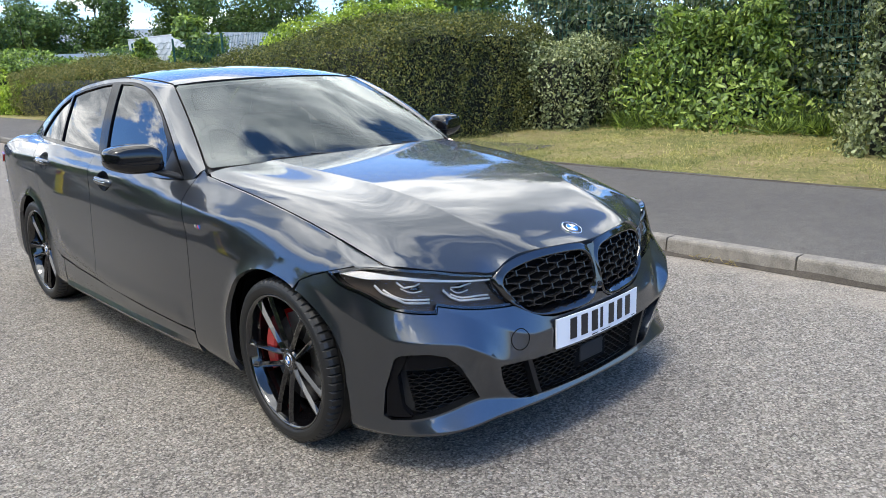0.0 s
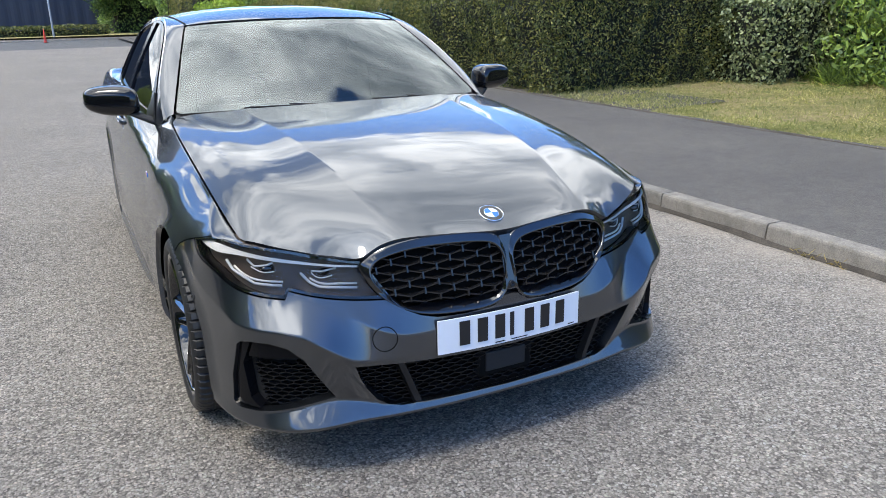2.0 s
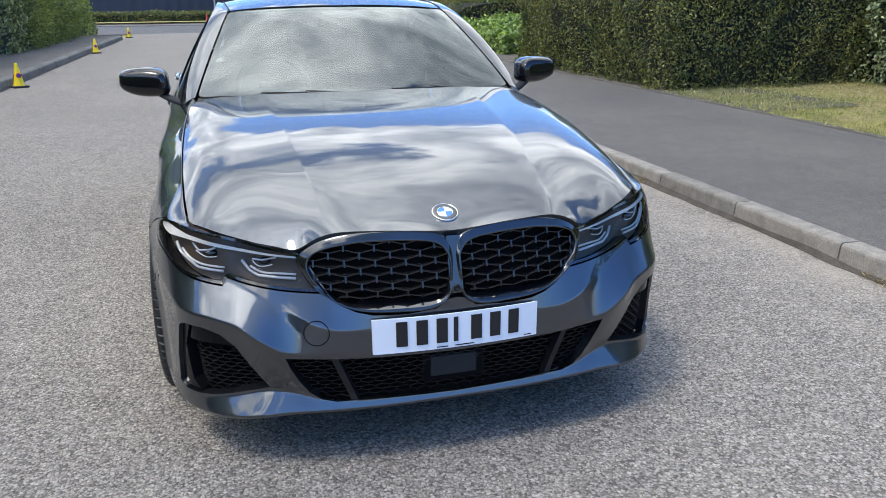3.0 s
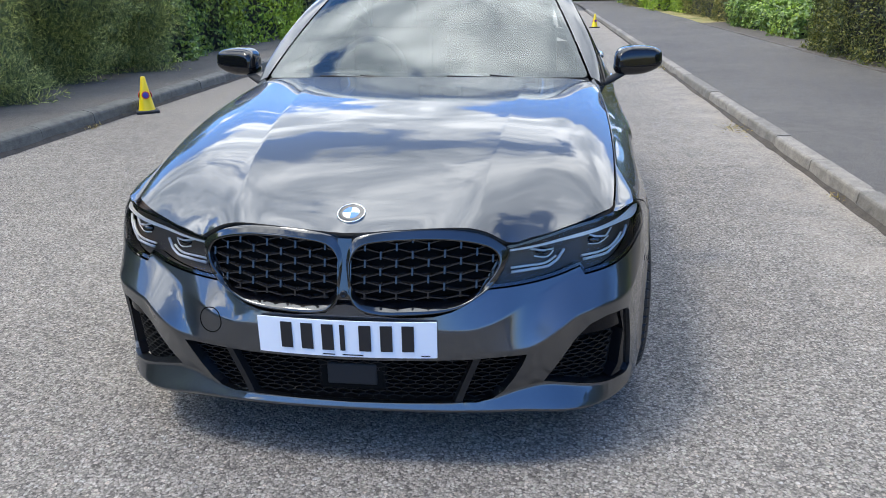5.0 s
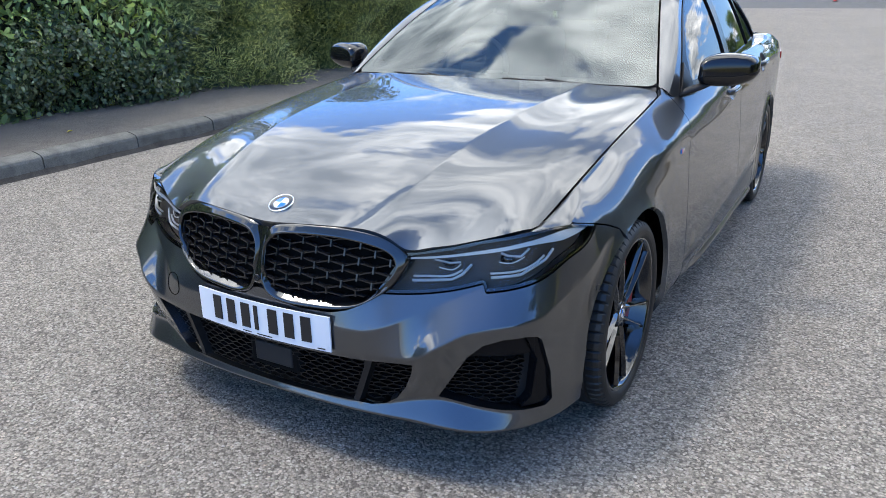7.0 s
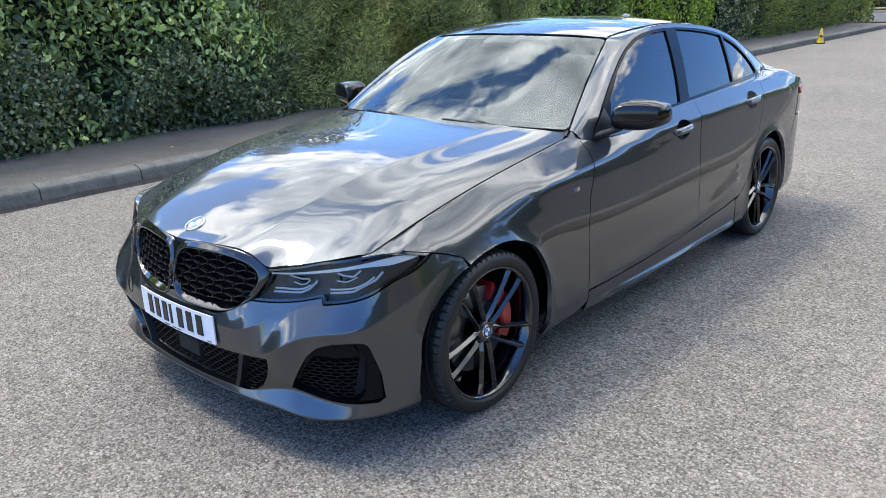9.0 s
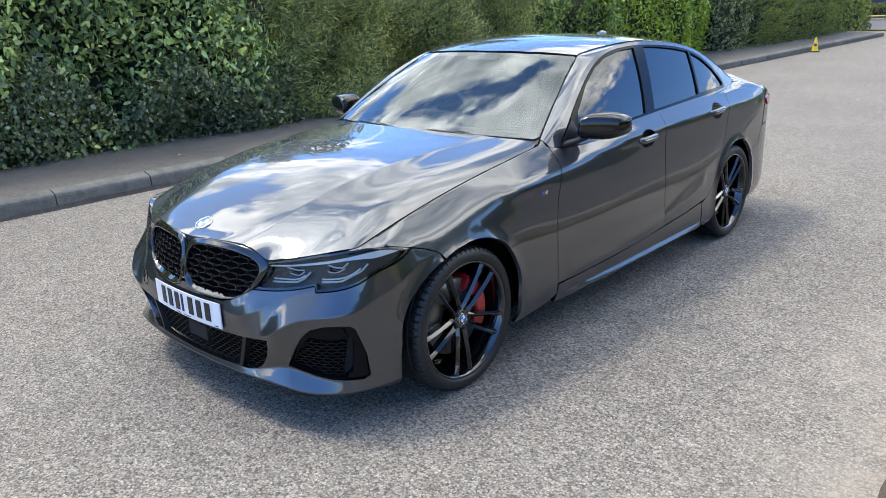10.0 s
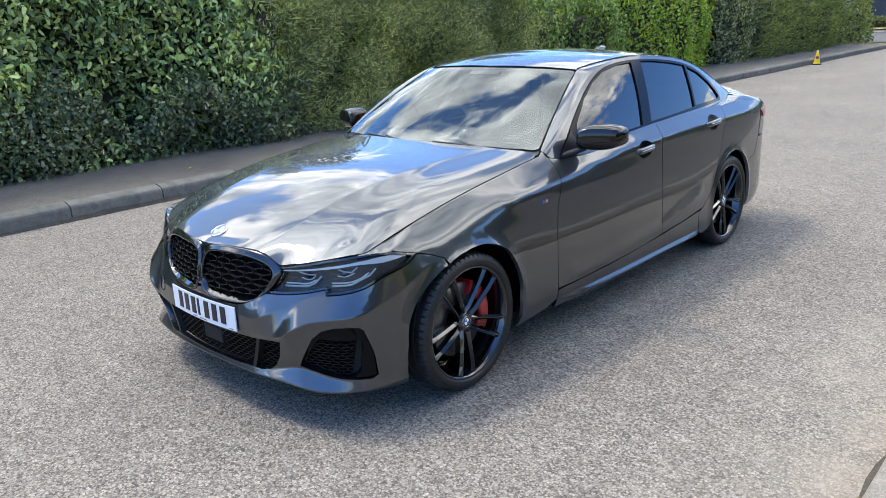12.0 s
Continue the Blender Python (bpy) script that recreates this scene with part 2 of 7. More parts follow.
GRASS = leafy("grass_blades", (0.09, 0.11, 0.032), (0.25, 0.245, 0.095), (0.44, 0.375, 0.21), 0.7)
# near-black, painting the shade deep between the leaves
CORE = material("hedge_core_shade", (0.012, 0.014, 0.008), 1.0)
BARK = material("bark", (0.07, 0.05, 0.035), 0.9)
_v = coords(BARK)
color_in(BARK, ramp(BARK, noise_out(BARK, _v, 14.0, 6.0, 0.7), [(0.3, (0.03, 0.022, 0.016)), (0.7, (0.12, 0.09, 0.065))]))

TURF = material("mown_turf", (0.16, 0.17, 0.06), 0.95, spec=0.2)
_v = coords(TURF, True)
_c = ramp(TURF, noise_out(TURF, _v, 1.1, 6.0, 0.65), [(0.32, (0.46, 0.36, 0.21)), (0.50, (0.38, 0.325, 0.15)), (0.66, (0.22, 0.235, 0.085))])
_c = mixed(TURF, 1.0, _c, ramp(TURF, noise_out(TURF, _v, 60.0, 4.0, 0.75), [(0.3, (0.55, 0.55, 0.5)), (0.7, (1.25, 1.25, 1.2))]), "MULTIPLY")
_c = mixed(TURF, 1.0, _c, ramp(TURF, noise_out(TURF, _v, 9.0, 5.0, 0.7), [(0.32, (0.68, 0.74, 0.62)), (0.68, (1.22, 1.18, 1.15))]), "MULTIPLY")
color_in(TURF, _c)
bumped(TURF, noise_out(TURF, _v, 120.0, 4.0, 0.8), 1.0, 0.03)

FENCE_GREEN = material("green_powder_coat", (0.010, 0.075, 0.055), 0.5)
WHITE_SHEET = material("white_sheet_metal", (0.62, 0.64, 0.66), 0.5)
_v = coords(WHITE_SHEET, True)
color_in(WHITE_SHEET, ramp(WHITE_SHEET, noise_out(WHITE_SHEET, _v, 0.8, 6.0, 0.7), [(0.3, (0.42, 0.44, 0.46)), (0.65, (0.70, 0.71, 0.73))]))
NAVY = material("navy_cladding", (0.012, 0.017, 0.035), 0.45)
GREY_ROOF = material("grey_roof", (0.28, 0.30, 0.32), 0.6)
CONE_YELLOW = material("yellow_plastic", (0.85, 0.60, 0.01), 0.42)
CONE_RED = material("red_plastic", (0.62, 0.045, 0.02), 0.42)
CONE_BLUE = material("blue_print", (0.05, 0.04, 0.22), 0.5)
RUBBER = material("black_rubber", (0.022, 0.022, 0.022), 0.72)

# car finishes
PAINT = material("dark_grey_metallic_paint", (0.039, 0.048, 0.060), 0.45, 1.0, 1.0)
shader(PAINT).inputs["Coat IOR"].default_value = 1.82
shader(PAINT).inputs["Coat Roughness"].default_value = 0.015
_v = coords(PAINT)
_n = noise_out(PAINT, _v, 900.0, 1.0, 0.5)
color_in(PAINT, ramp(PAINT, _n, [(0.35, (0.030, 0.035, 0.044)), (0.65, (0.057, 0.066, 0.080))]))
TRIM = material("black_window_trim", (0.005, 0.005, 0.006), 0.12, spec=0.12)
GLOSS = material("gloss_black_trim", (0.006, 0.006, 0.007), 0.08, 0.0, 1.0)
MIRROR_BLACK = material("polished_black_shell", (0.005, 0.005, 0.006), 0.06, spec=0.55)
SATIN = material("satin_black_plastic", (0.009, 0.009, 0.010), 0.34, spec=0.35)
MATT = material("matt_black_plastic", (0.009, 0.009, 0.010), 0.75)
# near-black for shade in openings, also used on a few black parts
VOID = material("cavity_shade_and_black_parts", (0.004, 0.004, 0.004), 0.95, spec=0.1)
CHROME = material("bright_metal", (0.75, 0.76, 0.78), 0.12, 1.0)
LAMP_METAL = material("lamp_reflector", (0.78, 0.74, 0.68), 0.30, 0.1)
LIGHT_GUIDE = material("clear_light_guide", (0.62, 0.61, 0.59), 0.2, 0.0, 1.0)
RED_CALIPER = material("red_caliper_paint", (0.36, 0.009, 0.010), 0.3, 0.0, 0.5)
DISC = material("cast_iron_disc", (0.17, 0.165, 0.16), 0.38, 0.9)
TYRE = material("tyre_rubber", (0.013, 0.013, 0.014), 0.50)
_v = coords(TYRE)
color_in(TYRE, ramp(TYRE, noise_out(TYRE, _v, 9.0, 5.0, 0.7), [(0.3, (0.006, 0.006, 0.0065)), (0.7, (0.012, 0.012, 0.012))]))
RIM = material("gloss_black_alloy", (0.004, 0.004, 0.005), 0.06, 0.0, 1.0)
PLATE = material("number_plate_white", (0.72, 0.73, 0.75), 0.3)
PLATE_INK = material("number_plate_black", (0.010, 0.010, 0.012), 0.35)
BADGE_BLUE = material("badge_blue", (0.015, 0.16, 0.55), 0.15, 0.0, 0.6)
BADGE_WHITE = material("badge_white", (0.80, 0.81, 0.82), 0.2, 0.0, 0.6)
BADGE_RED = material("badge_red", (0.5, 0.02, 0.03), 0.3)
TAIL_RED = material("red_lamp_lens", (0.50, 0.010, 0.012), 0.12, 0.0, 0.5)
LEATHER = material("black_upholstery", (0.022, 0.022, 0.023), 0.6)
# black plastic lifted to grey, painting in the windscreen's veiling haze
DASH = material("haze_greyed_dashboard", (0.10, 0.10, 0.10), 0.7)
HEADLINER = material("grey_headlining", (0.25, 0.25, 0.25), 0.9)


def pane_material(name, tint, ior=1.5, sheen=(0.8, 0.8, 0.8)):
    m = bpy.data.materials.new(name)
    m.use_nodes = True
    m.node_tree.nodes.remove(shader(m))
    through_pane = node(m, "ShaderNodeBsdfTransparent", Color=(*tint, 1))
    gloss = node(m, "ShaderNodeBsdfGlossy", Roughness=0.0, Color=(*sheen, 1))
    fres = node(m, "ShaderNodeFresnel", IOR=ior)
    ms = m.node_tree.nodes.new("ShaderNodeMixShader")
    link(m, fres.outputs[0], ms.inputs[0])
    link(m, through_pane.outputs[0], ms.inputs[1])
    link(m, gloss.outputs[0], ms.inputs[2])
    link(m, ms.outputs[0], m.node_tree.nodes["Material Output"].inputs["Surface"])
    return m


SCREEN_GLASS = pane_material("windscreen_glass", (0.84, 0.90, 0.87), 2.03, (0.88, 0.95, 0.96))
SIDE_GLASS = pane_material("tinted_side_glass", (0.16, 0.18, 0.19), 2.15)
DARK_GLASS = pane_material("privacy_glass", (0.03, 0.03, 0.035), 2.0)
LENS_GLASS = pane_material("lamp_cover", (0.90, 0.90, 0.90), 1.22)

# ---- car body surfaces (nose towards -y, front axle at y = 0) ----
def spline(xk, yk):
    """A natural cubic spline through knots, straight beyond its ends."""
    xk, yk = np.asarray(xk, float), np.asarray(yk, float)
    n, h = len(xk), np.diff(xk)
    a, r = np.eye(n), np.zeros((n, *yk.shape[1:]))
    for i in range(1, n - 1):
        a[i, i - 1 : i + 2] = h[i - 1], 2 * (h[i - 1] + h[i]), h[i]
        r[i] = 6 * ((yk[i + 1] - yk[i]) / h[i] - (yk[i] - yk[i - 1]) / h[i - 1])
    m2 = np.linalg.solve(a, r)

    def at(x):
        x = np.asarray(x, float)
        i = np.clip(np.searchsorted(xk, x) - 1, 0, n - 2)
        q = np.clip(x, xk[0], xk[-1])
        pad = (...,) + (None,) * (yk.ndim - 1)
        hi, t0, t1 = h[i][pad], (xk[i + 1] - q)[pad], (q - xk[i])[pad]
        v = (m2[i] * t0**3 + m2[i + 1] * t1**3) / (6 * hi) + (yk[i] / hi - m2[i] * hi / 6) * t0 + (yk[i + 1] / hi - m2[i + 1] * hi / 6) * t1
        s0 = (yk[1] - yk[0]) / h[0] - h[0] * m2[1] / 6
        s1 = (yk[-1] - yk[-2]) / h[-1] + h[-1] * m2[-2] / 6
        return v + s0 * np.minimum(x - xk[0], 0)[pad] + s1 * np.maximum(x - xk[-1], 0)[pad]

    return at


def steps(x, a, b):
    t = np.clip((np.asarray(x, float) - a) / (b - a), 0, 1)
    return t * t * (3 - 2 * t)


# the plan line of the bumper and flanks, from nose to tail
PLAN = [(0, -0.768), (0.2, -0.763), (0.4, -0.746), (0.54, -0.722), (0.66, -0.682), (0.75, -0.622), (0.815, -0.54), (0.858, -0.42),
        (0.887, -0.27), (0.902, -0.1), (0.912, 0.2), (0.918, 0.7), (0.924, 1.4), (0.925, 2.0), (0.922, 2.6), (0.914, 2.95),
        (0.902, 3.3), (0.868, 3.58), (0.79, 3.75), (0.6, 3.84), (0.3, 3.885), (0, 3.895)]
_p = np.array(PLAN)
_p = np.concatenate([_p[2:0:-1] * (-1, 1), _p, _p[-2:-4:-1] * (-1, 1)])
_k = np.r_[0, np.cumsum(np.hypot(*np.diff(_p, axis=0).T))]
_line = spline(_k - _k[2], _p)
_t = np.linspace(0, _k[-3] - _k[2], 2400)
_xy = _line(_t)
_arc = np.r_[0, np.cumsum(np.hypot(*np.diff(_xy, axis=0).T))]
_tan = np.gradient(_xy, _arc, axis=0)
PLAN_S, PLAN_X, PLAN_Y = _arc, _xy[:, 0], _xy[:, 1]
PLAN_NX, PLAN_NY = _tan[:, 1], -_tan[:, 0]
S_END = _arc[-1]
_wide = int(np.argmax(PLAN_X))


def s_of_x(x):
    return np.interp(x, PLAN_X[:_wide], PLAN_S[:_wide])


def s_of_y(y):
    return np.interp(y, PLAN_Y, PLAN_S)


LEVELS = [0.15, 0.20, 0.25, 0.32, 0.40, 0.47, 0.54, 0.61, 0.68, 0.76, 0.84, 0.92, 1.00, 1.08]
_stations = []


def station(s, *millimetres):
    """How far the skin lies outside the plan line, at each level."""
    _stations.append((float(s), np.array(millimetres) / 1000))


station(0, -70, 0, -25, -30, 0, 0, 0, -3, -18, -70, -150, -250, -350, -450)
station(s_of_x(0.30), -70, 0, -25, -30, 0, 0, -25, -45, -65, -100, -170, -260, -350, -450)
station(s_of_x(0.50), -65, -5, -30, -35, 0, 0, -55, -85, -100, -130, -190, -270, -360, -450)
station(s_of_x(0.66), -50, -10, -45, -40, -5, 0, -50, -98, -118, -145, -200, -270, -350, -430)
station(s_of_x(0.80), -50, -12, -30, -20, 0, 0, -20, -55, -72, -100, -160, -230, -300, -370)
station(s_of_y(-0.42), -35, -5, -8, -5, 0, -2, -6, -14, -25, -64, -155, -245, -335, -425)
station(s_of_y(-0.20), -35, -12, -5, -2, 0, 2, 2, 0, -14, -58, -145, -235, -325, -415)
station(s_of_y(0.10), -35, -15, -5, 0, 2, 4, 4, 2, -7, -30, -84, -174, -265, -355)
station(s_of_y(0.40), -38, -12, 4, 10, 10, 8, 5, 1, -5, -16, -42, -129, -222, -315)
station(s_of_y(0.80), -40, -12, 6, 12, 12, 10, 7, 2, -5, -14, -30, -96, -180, -265)
station(s_of_y(1.30), -35, -5, 10, 14, 14, 12, 8, 3, -4, -13, -23, -47, -98, -150)
station(s_of_y(1.90), -35, -5, 10, 14, 14, 12, 8, 3, -3, -11, -19, -33, -80, -132)
station(s_of_y(2.50), -35, -5, 10, 14, 14, 13, 10, 6, 1, -6, -13, -24, -64, -116)
station(s_of_y(2.90), -40, -15, -4, 0, 3, 5, 6, 5, 3, 0, -5, -16, -54, -110)
station(s_of_y(3.30), -60, -30, -10, 0, 0, 0, 0, 0, 0, 2, 2, -5, -40, -100)
station(s_of_y(3.60), -60, -30, -10, 0, 0, 0, 0, 0, 0, 0, 0, -5, -30, -80)
station(s_of_y(3.80), -60, -30, -10, 0, 0, 0, 0, 0, 0, 0, 0, -5, -30, -80)
station(S_END, -60, -30, -10, 0, 0, 0, 0, 0, 0, 0, 0, -5, -30, -80)
_levels = spline(LEVELS, np.array([row for _, row in _stations]).T)
_knots = np.array([s for s, _ in _stations])


def offset_at(s, z):
    """The skin's offset at places s along the plan line and heights z."""
    s, z = np.broadcast_arrays(np.asarray(s, float), np.asarray(z, float))
    table = _levels(z.ravel())
    n = len(_knots)
    i = np.clip(np.searchsorted(_knots, s.ravel()) - 1, 0, n - 2)
    h = np.diff(_knots)
    slope = np.zeros_like(table)
    d = np.diff(table, axis=1) / h
    w0, w1 = h[1:], h[:-1]
    slope[:, 1:-1] = (d[:, :-1] * w0 + d[:, 1:] * w1) / (w0 + w1)
    r = np.arange(len(i))
    t = (s.ravel() - _knots[i]) / h[i]
    a, b, ma, mb = table[r, i], table[r, i + 1], slope[r, i] * h[i], slope[r, i + 1] * h[i]
    v = (2 * t**3 - 3 * t**2 + 1) * a + (t**3 - 2 * t**2 + t) * ma + (3 * t**2 - 2 * t**3) * b + (t**3 - t**2) * mb
    return v.reshape(s.shape)


FACETS = []
ARCHES = ((0.02, 0.318), (2.895, 0.325))
ARCH_ANGLE = [-40, -15, 2, 21, 47, 68, 91, 110, 130, 149, 162, 176, 200, 215]
ARCH_RADIUS = [0.395, 0.370, 0.366, 0.385, 0.396, 0.377, 0.351, 0.343, 0.352, 0.370, 0.370, 0.360, 0.385, 0.40]


def arch_radius(a, front):
    """Radius of a wheel opening at an angle (degrees, 0 = towards the tail, 90 = up)."""
    return np.interp(a, ARCH_ANGLE, ARCH_RADIUS) if front else np.interp(a, [-40, 0, 60, 120, 180, 215], REAR_RADIUS)


REAR_RADIUS = [0.385, 0.366, 0.370, 0.362, 0.354, 0.390]


def body_offset(s, z):
    """Skin offset: flat facets between the bumper's creases, smooth flanks behind, a turned-out lip round each wheel opening."""
    base = offset_at(s, z)
    y = np.interp(s, PLAN_S, PLAN_Y)
    if FACETS:
        zs, os = FACETS
        k = np.clip(s / zs[0][1] * 600, 0, 599.999)
        i, f = k.astype(int), k - k.astype(int)
        zi = np.stack([q[i] * (1 - f) + q[i + 1] * f for q in zs[1:]])
        oi = np.stack([q[i] * (1 - f) + q[i + 1] * f for q in os])
        total = np.zeros_like(base)
        for dz, weight in ((-0.006, 1), (-0.003, 2), (0.0, 2), (0.003, 2), (0.006, 1)):
            q = z + dz
            v = oi[0] + (q - zi[0]) * (oi[1] - oi[0]) / (zi[1] - zi[0])
            for n in range(1, len(zi) - 1):
                w = oi[n] + (q - zi[n]) * (oi[n + 1] - oi[n]) / (zi[n + 1] - zi[n])
                v = np.where(q > zi[n], w, v)
            total += v * weight / 8
        w = 1 - steps(y, -0.30, -0.06)
        base = base + (total - base) * w
    for n, (cy, cz) in enumerate(ARCHES):
        r = np.hypot(y - cy, z - cz)
        turn = np.degrees(np.arctan2(z - cz, y - cy))
        edge = arch_radius(np.where(turn < -90, turn + 360, turn), n == 0)
        t = np.clip((r - edge) / 0.055, 0, 1)
        base = base + 0.012 * (1 - t) ** 1.7 * steps(z, 0.19, 0.26)
    return base


FOLDS = []


def fold(points, height, width):
    """A crisp pressed line on the skin: height in metres, falling straight to nothing over width."""
    FOLDS.append((np.asarray(points, float), height, width))


def fold_at(s, z):
    p = np.stack([np.ravel(s), np.ravel(z)], 1)
    total = np.zeros(len(p))
    for line, height, width in FOLDS:
        lo, hi = line.min(0) - width, line.max(0) + width
        near = ((p > lo) & (p < hi)).all(1)
        if not near.any():
            continue
        q, best = p[near], np.full(int(near.sum()), 9.0)
        along, length = np.zeros(len(q)), np.r_[0, np.cumsum(np.linalg.norm(np.diff(line, axis=0), axis=1))]
        for i, (a, b) in enumerate(zip(line[:-1], line[1:])):
            d = b - a
            t = np.clip(((q - a) @ d) / (d @ d), 0, 1)
            r = np.linalg.norm(q - a - t[:, None] * d, axis=1)
            along = np.where(r < best, length[i] + t * (length[i + 1] - length[i]), along)
            best = np.minimum(best, r)
        ends = steps(along, 0, 0.10) * steps(length[-1] - along, 0, 0.10)
        best = np.sqrt(best**2 + 0.008**2) - 0.008
        total[near] += height * ends * np.clip(1 - best / width, 0, 1) ** 1.5
    return total.reshape(np.shape(s))


def shell(s, z, out=0.0):
    """The skin of the car's ring at s (negative: its right side) and height z."""
    s, z = np.broadcast_arrays(np.asarray(s, float), np.asarray(z, float))
    a, side = np.abs(s), np.where(s < 0, -1.0, 1.0)
    d = body_offset(a, z) + fold_at(a, z) + out
    x = np.interp(a, PLAN_S, PLAN_X) + np.interp(a, PLAN_S, PLAN_NX) * d
    y = np.interp(a, PLAN_S, PLAN_Y) + np.interp(a, PLAN_S, PLAN_NY) * d
    return np.stack([x * side, y, z], -1)


def to_shell(x, y, z):
    """(s, z) of the skin's point nearest to a place on the left side."""
    ss = np.linspace(0, S_END, 1600)
    p = shell(ss, np.full_like(ss, z))
    return float(ss[np.argmin(np.hypot(p[:, 0] - x, p[:, 1] - y))]), z


# creases of the bumper, as heights along the plan line: lip, shelf, main crease, upper crease
def crease_line(points):
    p = np.array(points)
    ss = np.linspace(0, FACET_END, 601)
    v = np.interp(ss, p[:, 0], p[:, 1])
    return np.convolve(np.pad(v, 9, mode="edge"), np.ones(19) / 19, "valid")


FACET_END = float(s_of_y(0.05))
_ss = np.linspace(0, FACET_END, 601)
LIP = crease_line([(0, 0.207), (s_of_x(0.5), 0.206), (s_of_x(0.6), 0.197), (s_of_x(0.7), 0.186), (s_of_x(0.78), 0.182), (s_of_y(-0.5), 0.182), (s_of_y(-0.4), 0.186), (s_of_y(-0.3), 0.192), (s_of_y(-0.1), 0.20)])
SHELF = crease_line([(0, 0.228), (s_of_x(0.3), 0.231), (s_of_x(0.415), 0.240), (s_of_x(0.5), 0.262), (s_of_x(0.56), 0.270), (s_of_x(0.6), 0.266), (s_of_x(0.67), 0.250), (s_of_x(0.73), 0.240), (s_of_x(0.778), 0.233), (s_of_y(-0.50), 0.230), (s_of_y(-0.4), 0.24), (s_of_y(-0.1), 0.28)])
CREASE = crease_line([(0, 0.40), (s_of_x(0.44), 0.40), (s_of_x(0.50), 0.405)] + [to_shell(*p) for p in ((0.535, -0.73, 0.420), (0.575, -0.71, 0.455), (0.640, -0.675, 0.495), (0.713, -0.625, 0.510), (0.77, -0.60, 0.512), (0.822, -0.525, 0.520), (0.866, -0.363, 0.585), (0.884, -0.22, 0.655))] + [(s_of_y(0), 0.70)])
CREASE_UP = crease_line([(0, 0.465), (s_of_x(0.30), 0.465), (s_of_x(0.36), 0.468)] + [to_shell(*p) for p in ((0.415, -0.735, 0.488), (0.503, -0.68, 0.532), (0.59, -0.626, 0.574), (0.662, -0.58, 0.608), (0.75, -0.545, 0.612), (0.810, -0.475, 0.632), (0.838, -0.42, 0.660), (0.860, -0.335, 0.685), (0.866, -0.245, 0.722))] + [(s_of_y(0), 0.765)])
_tops = [CREASE_UP + (0.80 - CREASE_UP) * f for f in (0.33, 0.66, 1.0)] + [np.full(601, v) for v in (0.86, 0.92, 1.0, 1.08)]
_rows = [np.full(601, 0.15), LIP, SHELF, CREASE, CREASE_UP] + _tops
_gain = [0 * _ss, 0.008 * steps(_ss, s_of_x(0.5), s_of_x(0.66)), 0 * _ss, 0.010 * steps(_ss, s_of_x(0.46), s_of_x(0.60)) * (1 - steps(_ss, s_of_x(0.72), s_of_y(-0.48))), 0.005 * steps(_ss, s_of_x(0.36), s_of_x(0.45)) * (1 - steps(_ss, s_of_x(0.64), s_of_x(0.72)))] + [0 * _ss] * len(_tops)
_offs = [offset_at(_ss, z) + e for z, e in zip(_rows, _gain)]
FACETS = [[_ss[[0, -1]]] + _rows, _offs]


def arch_bends(n, a0, a1):
    """Lines where the lip of a wheel opening begins."""
    out = []
    for dr in (0.0425, 0.0475):
        a = np.linspace(a0, a1, 90)
        r = arch_radius(a, n == 0) + dr
        out.append(np.stack([s_of_y(ARCHES[n][0] + r * np.cos(np.radians(a))), ARCHES[n][1] + r * np.sin(np.radians(a))], 1))
    return out


def crease_edges(sides=(1, -1)):
    """The creases as pairs of lines (s, z), for the sheet to bend along."""
    out = []
    for line in (LIP, SHELF, CREASE, CREASE_UP):
        for dz in (-0.0065, 0.0065):
            for k in sides:
                out.append(np.stack([_ss[::6] * k, line[::6] + dz], 1))
    return out


fold([(s_of_y(0.30), 0.812), (s_of_y(0.75), 0.860), (s_of_y(1.385), 0.905), (s_of_y(1.71), 0.922), (s_of_y(2.07), 0.933), (s_of_y(2.475), 0.940), (s_of_y(3.3), 0.932)], 0.007, 0.05)
fold([(s_of_y(0.75), 0.345), (s_of_y(1.2), 0.352), (s_of_y(1.8), 0.385), (s_of_y(2.2), 0.45), (s_of_y(2.42), 0.53)], 0.007, 0.07)


# bonnet: a middle line, and an edge that lies on the skin
_hood_mid = spline([-0.735, -0.70, -0.644, -0.6, -0.5, -0.4, -0.3, -0.2, -0.1, 0.0, 0.1, 0.2, 0.4, 0.6, 0.8], [0.728, 0.746, 0.773, 0.791, 0.828, 0.860, 0.888, 0.912, 0.931, 0.946, 0.958, 0.968, 0.986, 1.002, 1.016])
_edge_height = spline([-0.45, -0.3, -0.1, 0.1, 0.3, 0.5, 0.72], [0.746, 0.789, 0.840, 0.880, 0.911, 0.936, 0.961])
_edge_x = spline([-0.48, -0.42, -0.31, -0.20, -0.09, 0.015, 0.124, 0.232, 0.341, 0.45, 0.60, 0.75], [0.748, 0.757, 0.768, 0.774, 0.778, 0.780, 0.781, 0.781, 0.780, 0.778, 0.773, 0.765])


def hood_edge(y):
    return _edge_x(y), _edge_height(y)


HOOD_FRONT = [(0.0, -0.722, 0.737), (0.1, -0.718, 0.743), (0.2, -0.705, 0.748), (0.30, -0.682, 0.747), (0.37, -0.666, 0.737), (0.41, -0.659, 0.720), (0.45, -0.652, 0.697), (0.505, -0.628, 0.702), (0.558, -0.598, 0.709), (0.60, -0.572, 0.717), (0.66, -0.534, 0.730), (0.70, -0.502, 0.739), (0.745, -0.455, 0.745)]
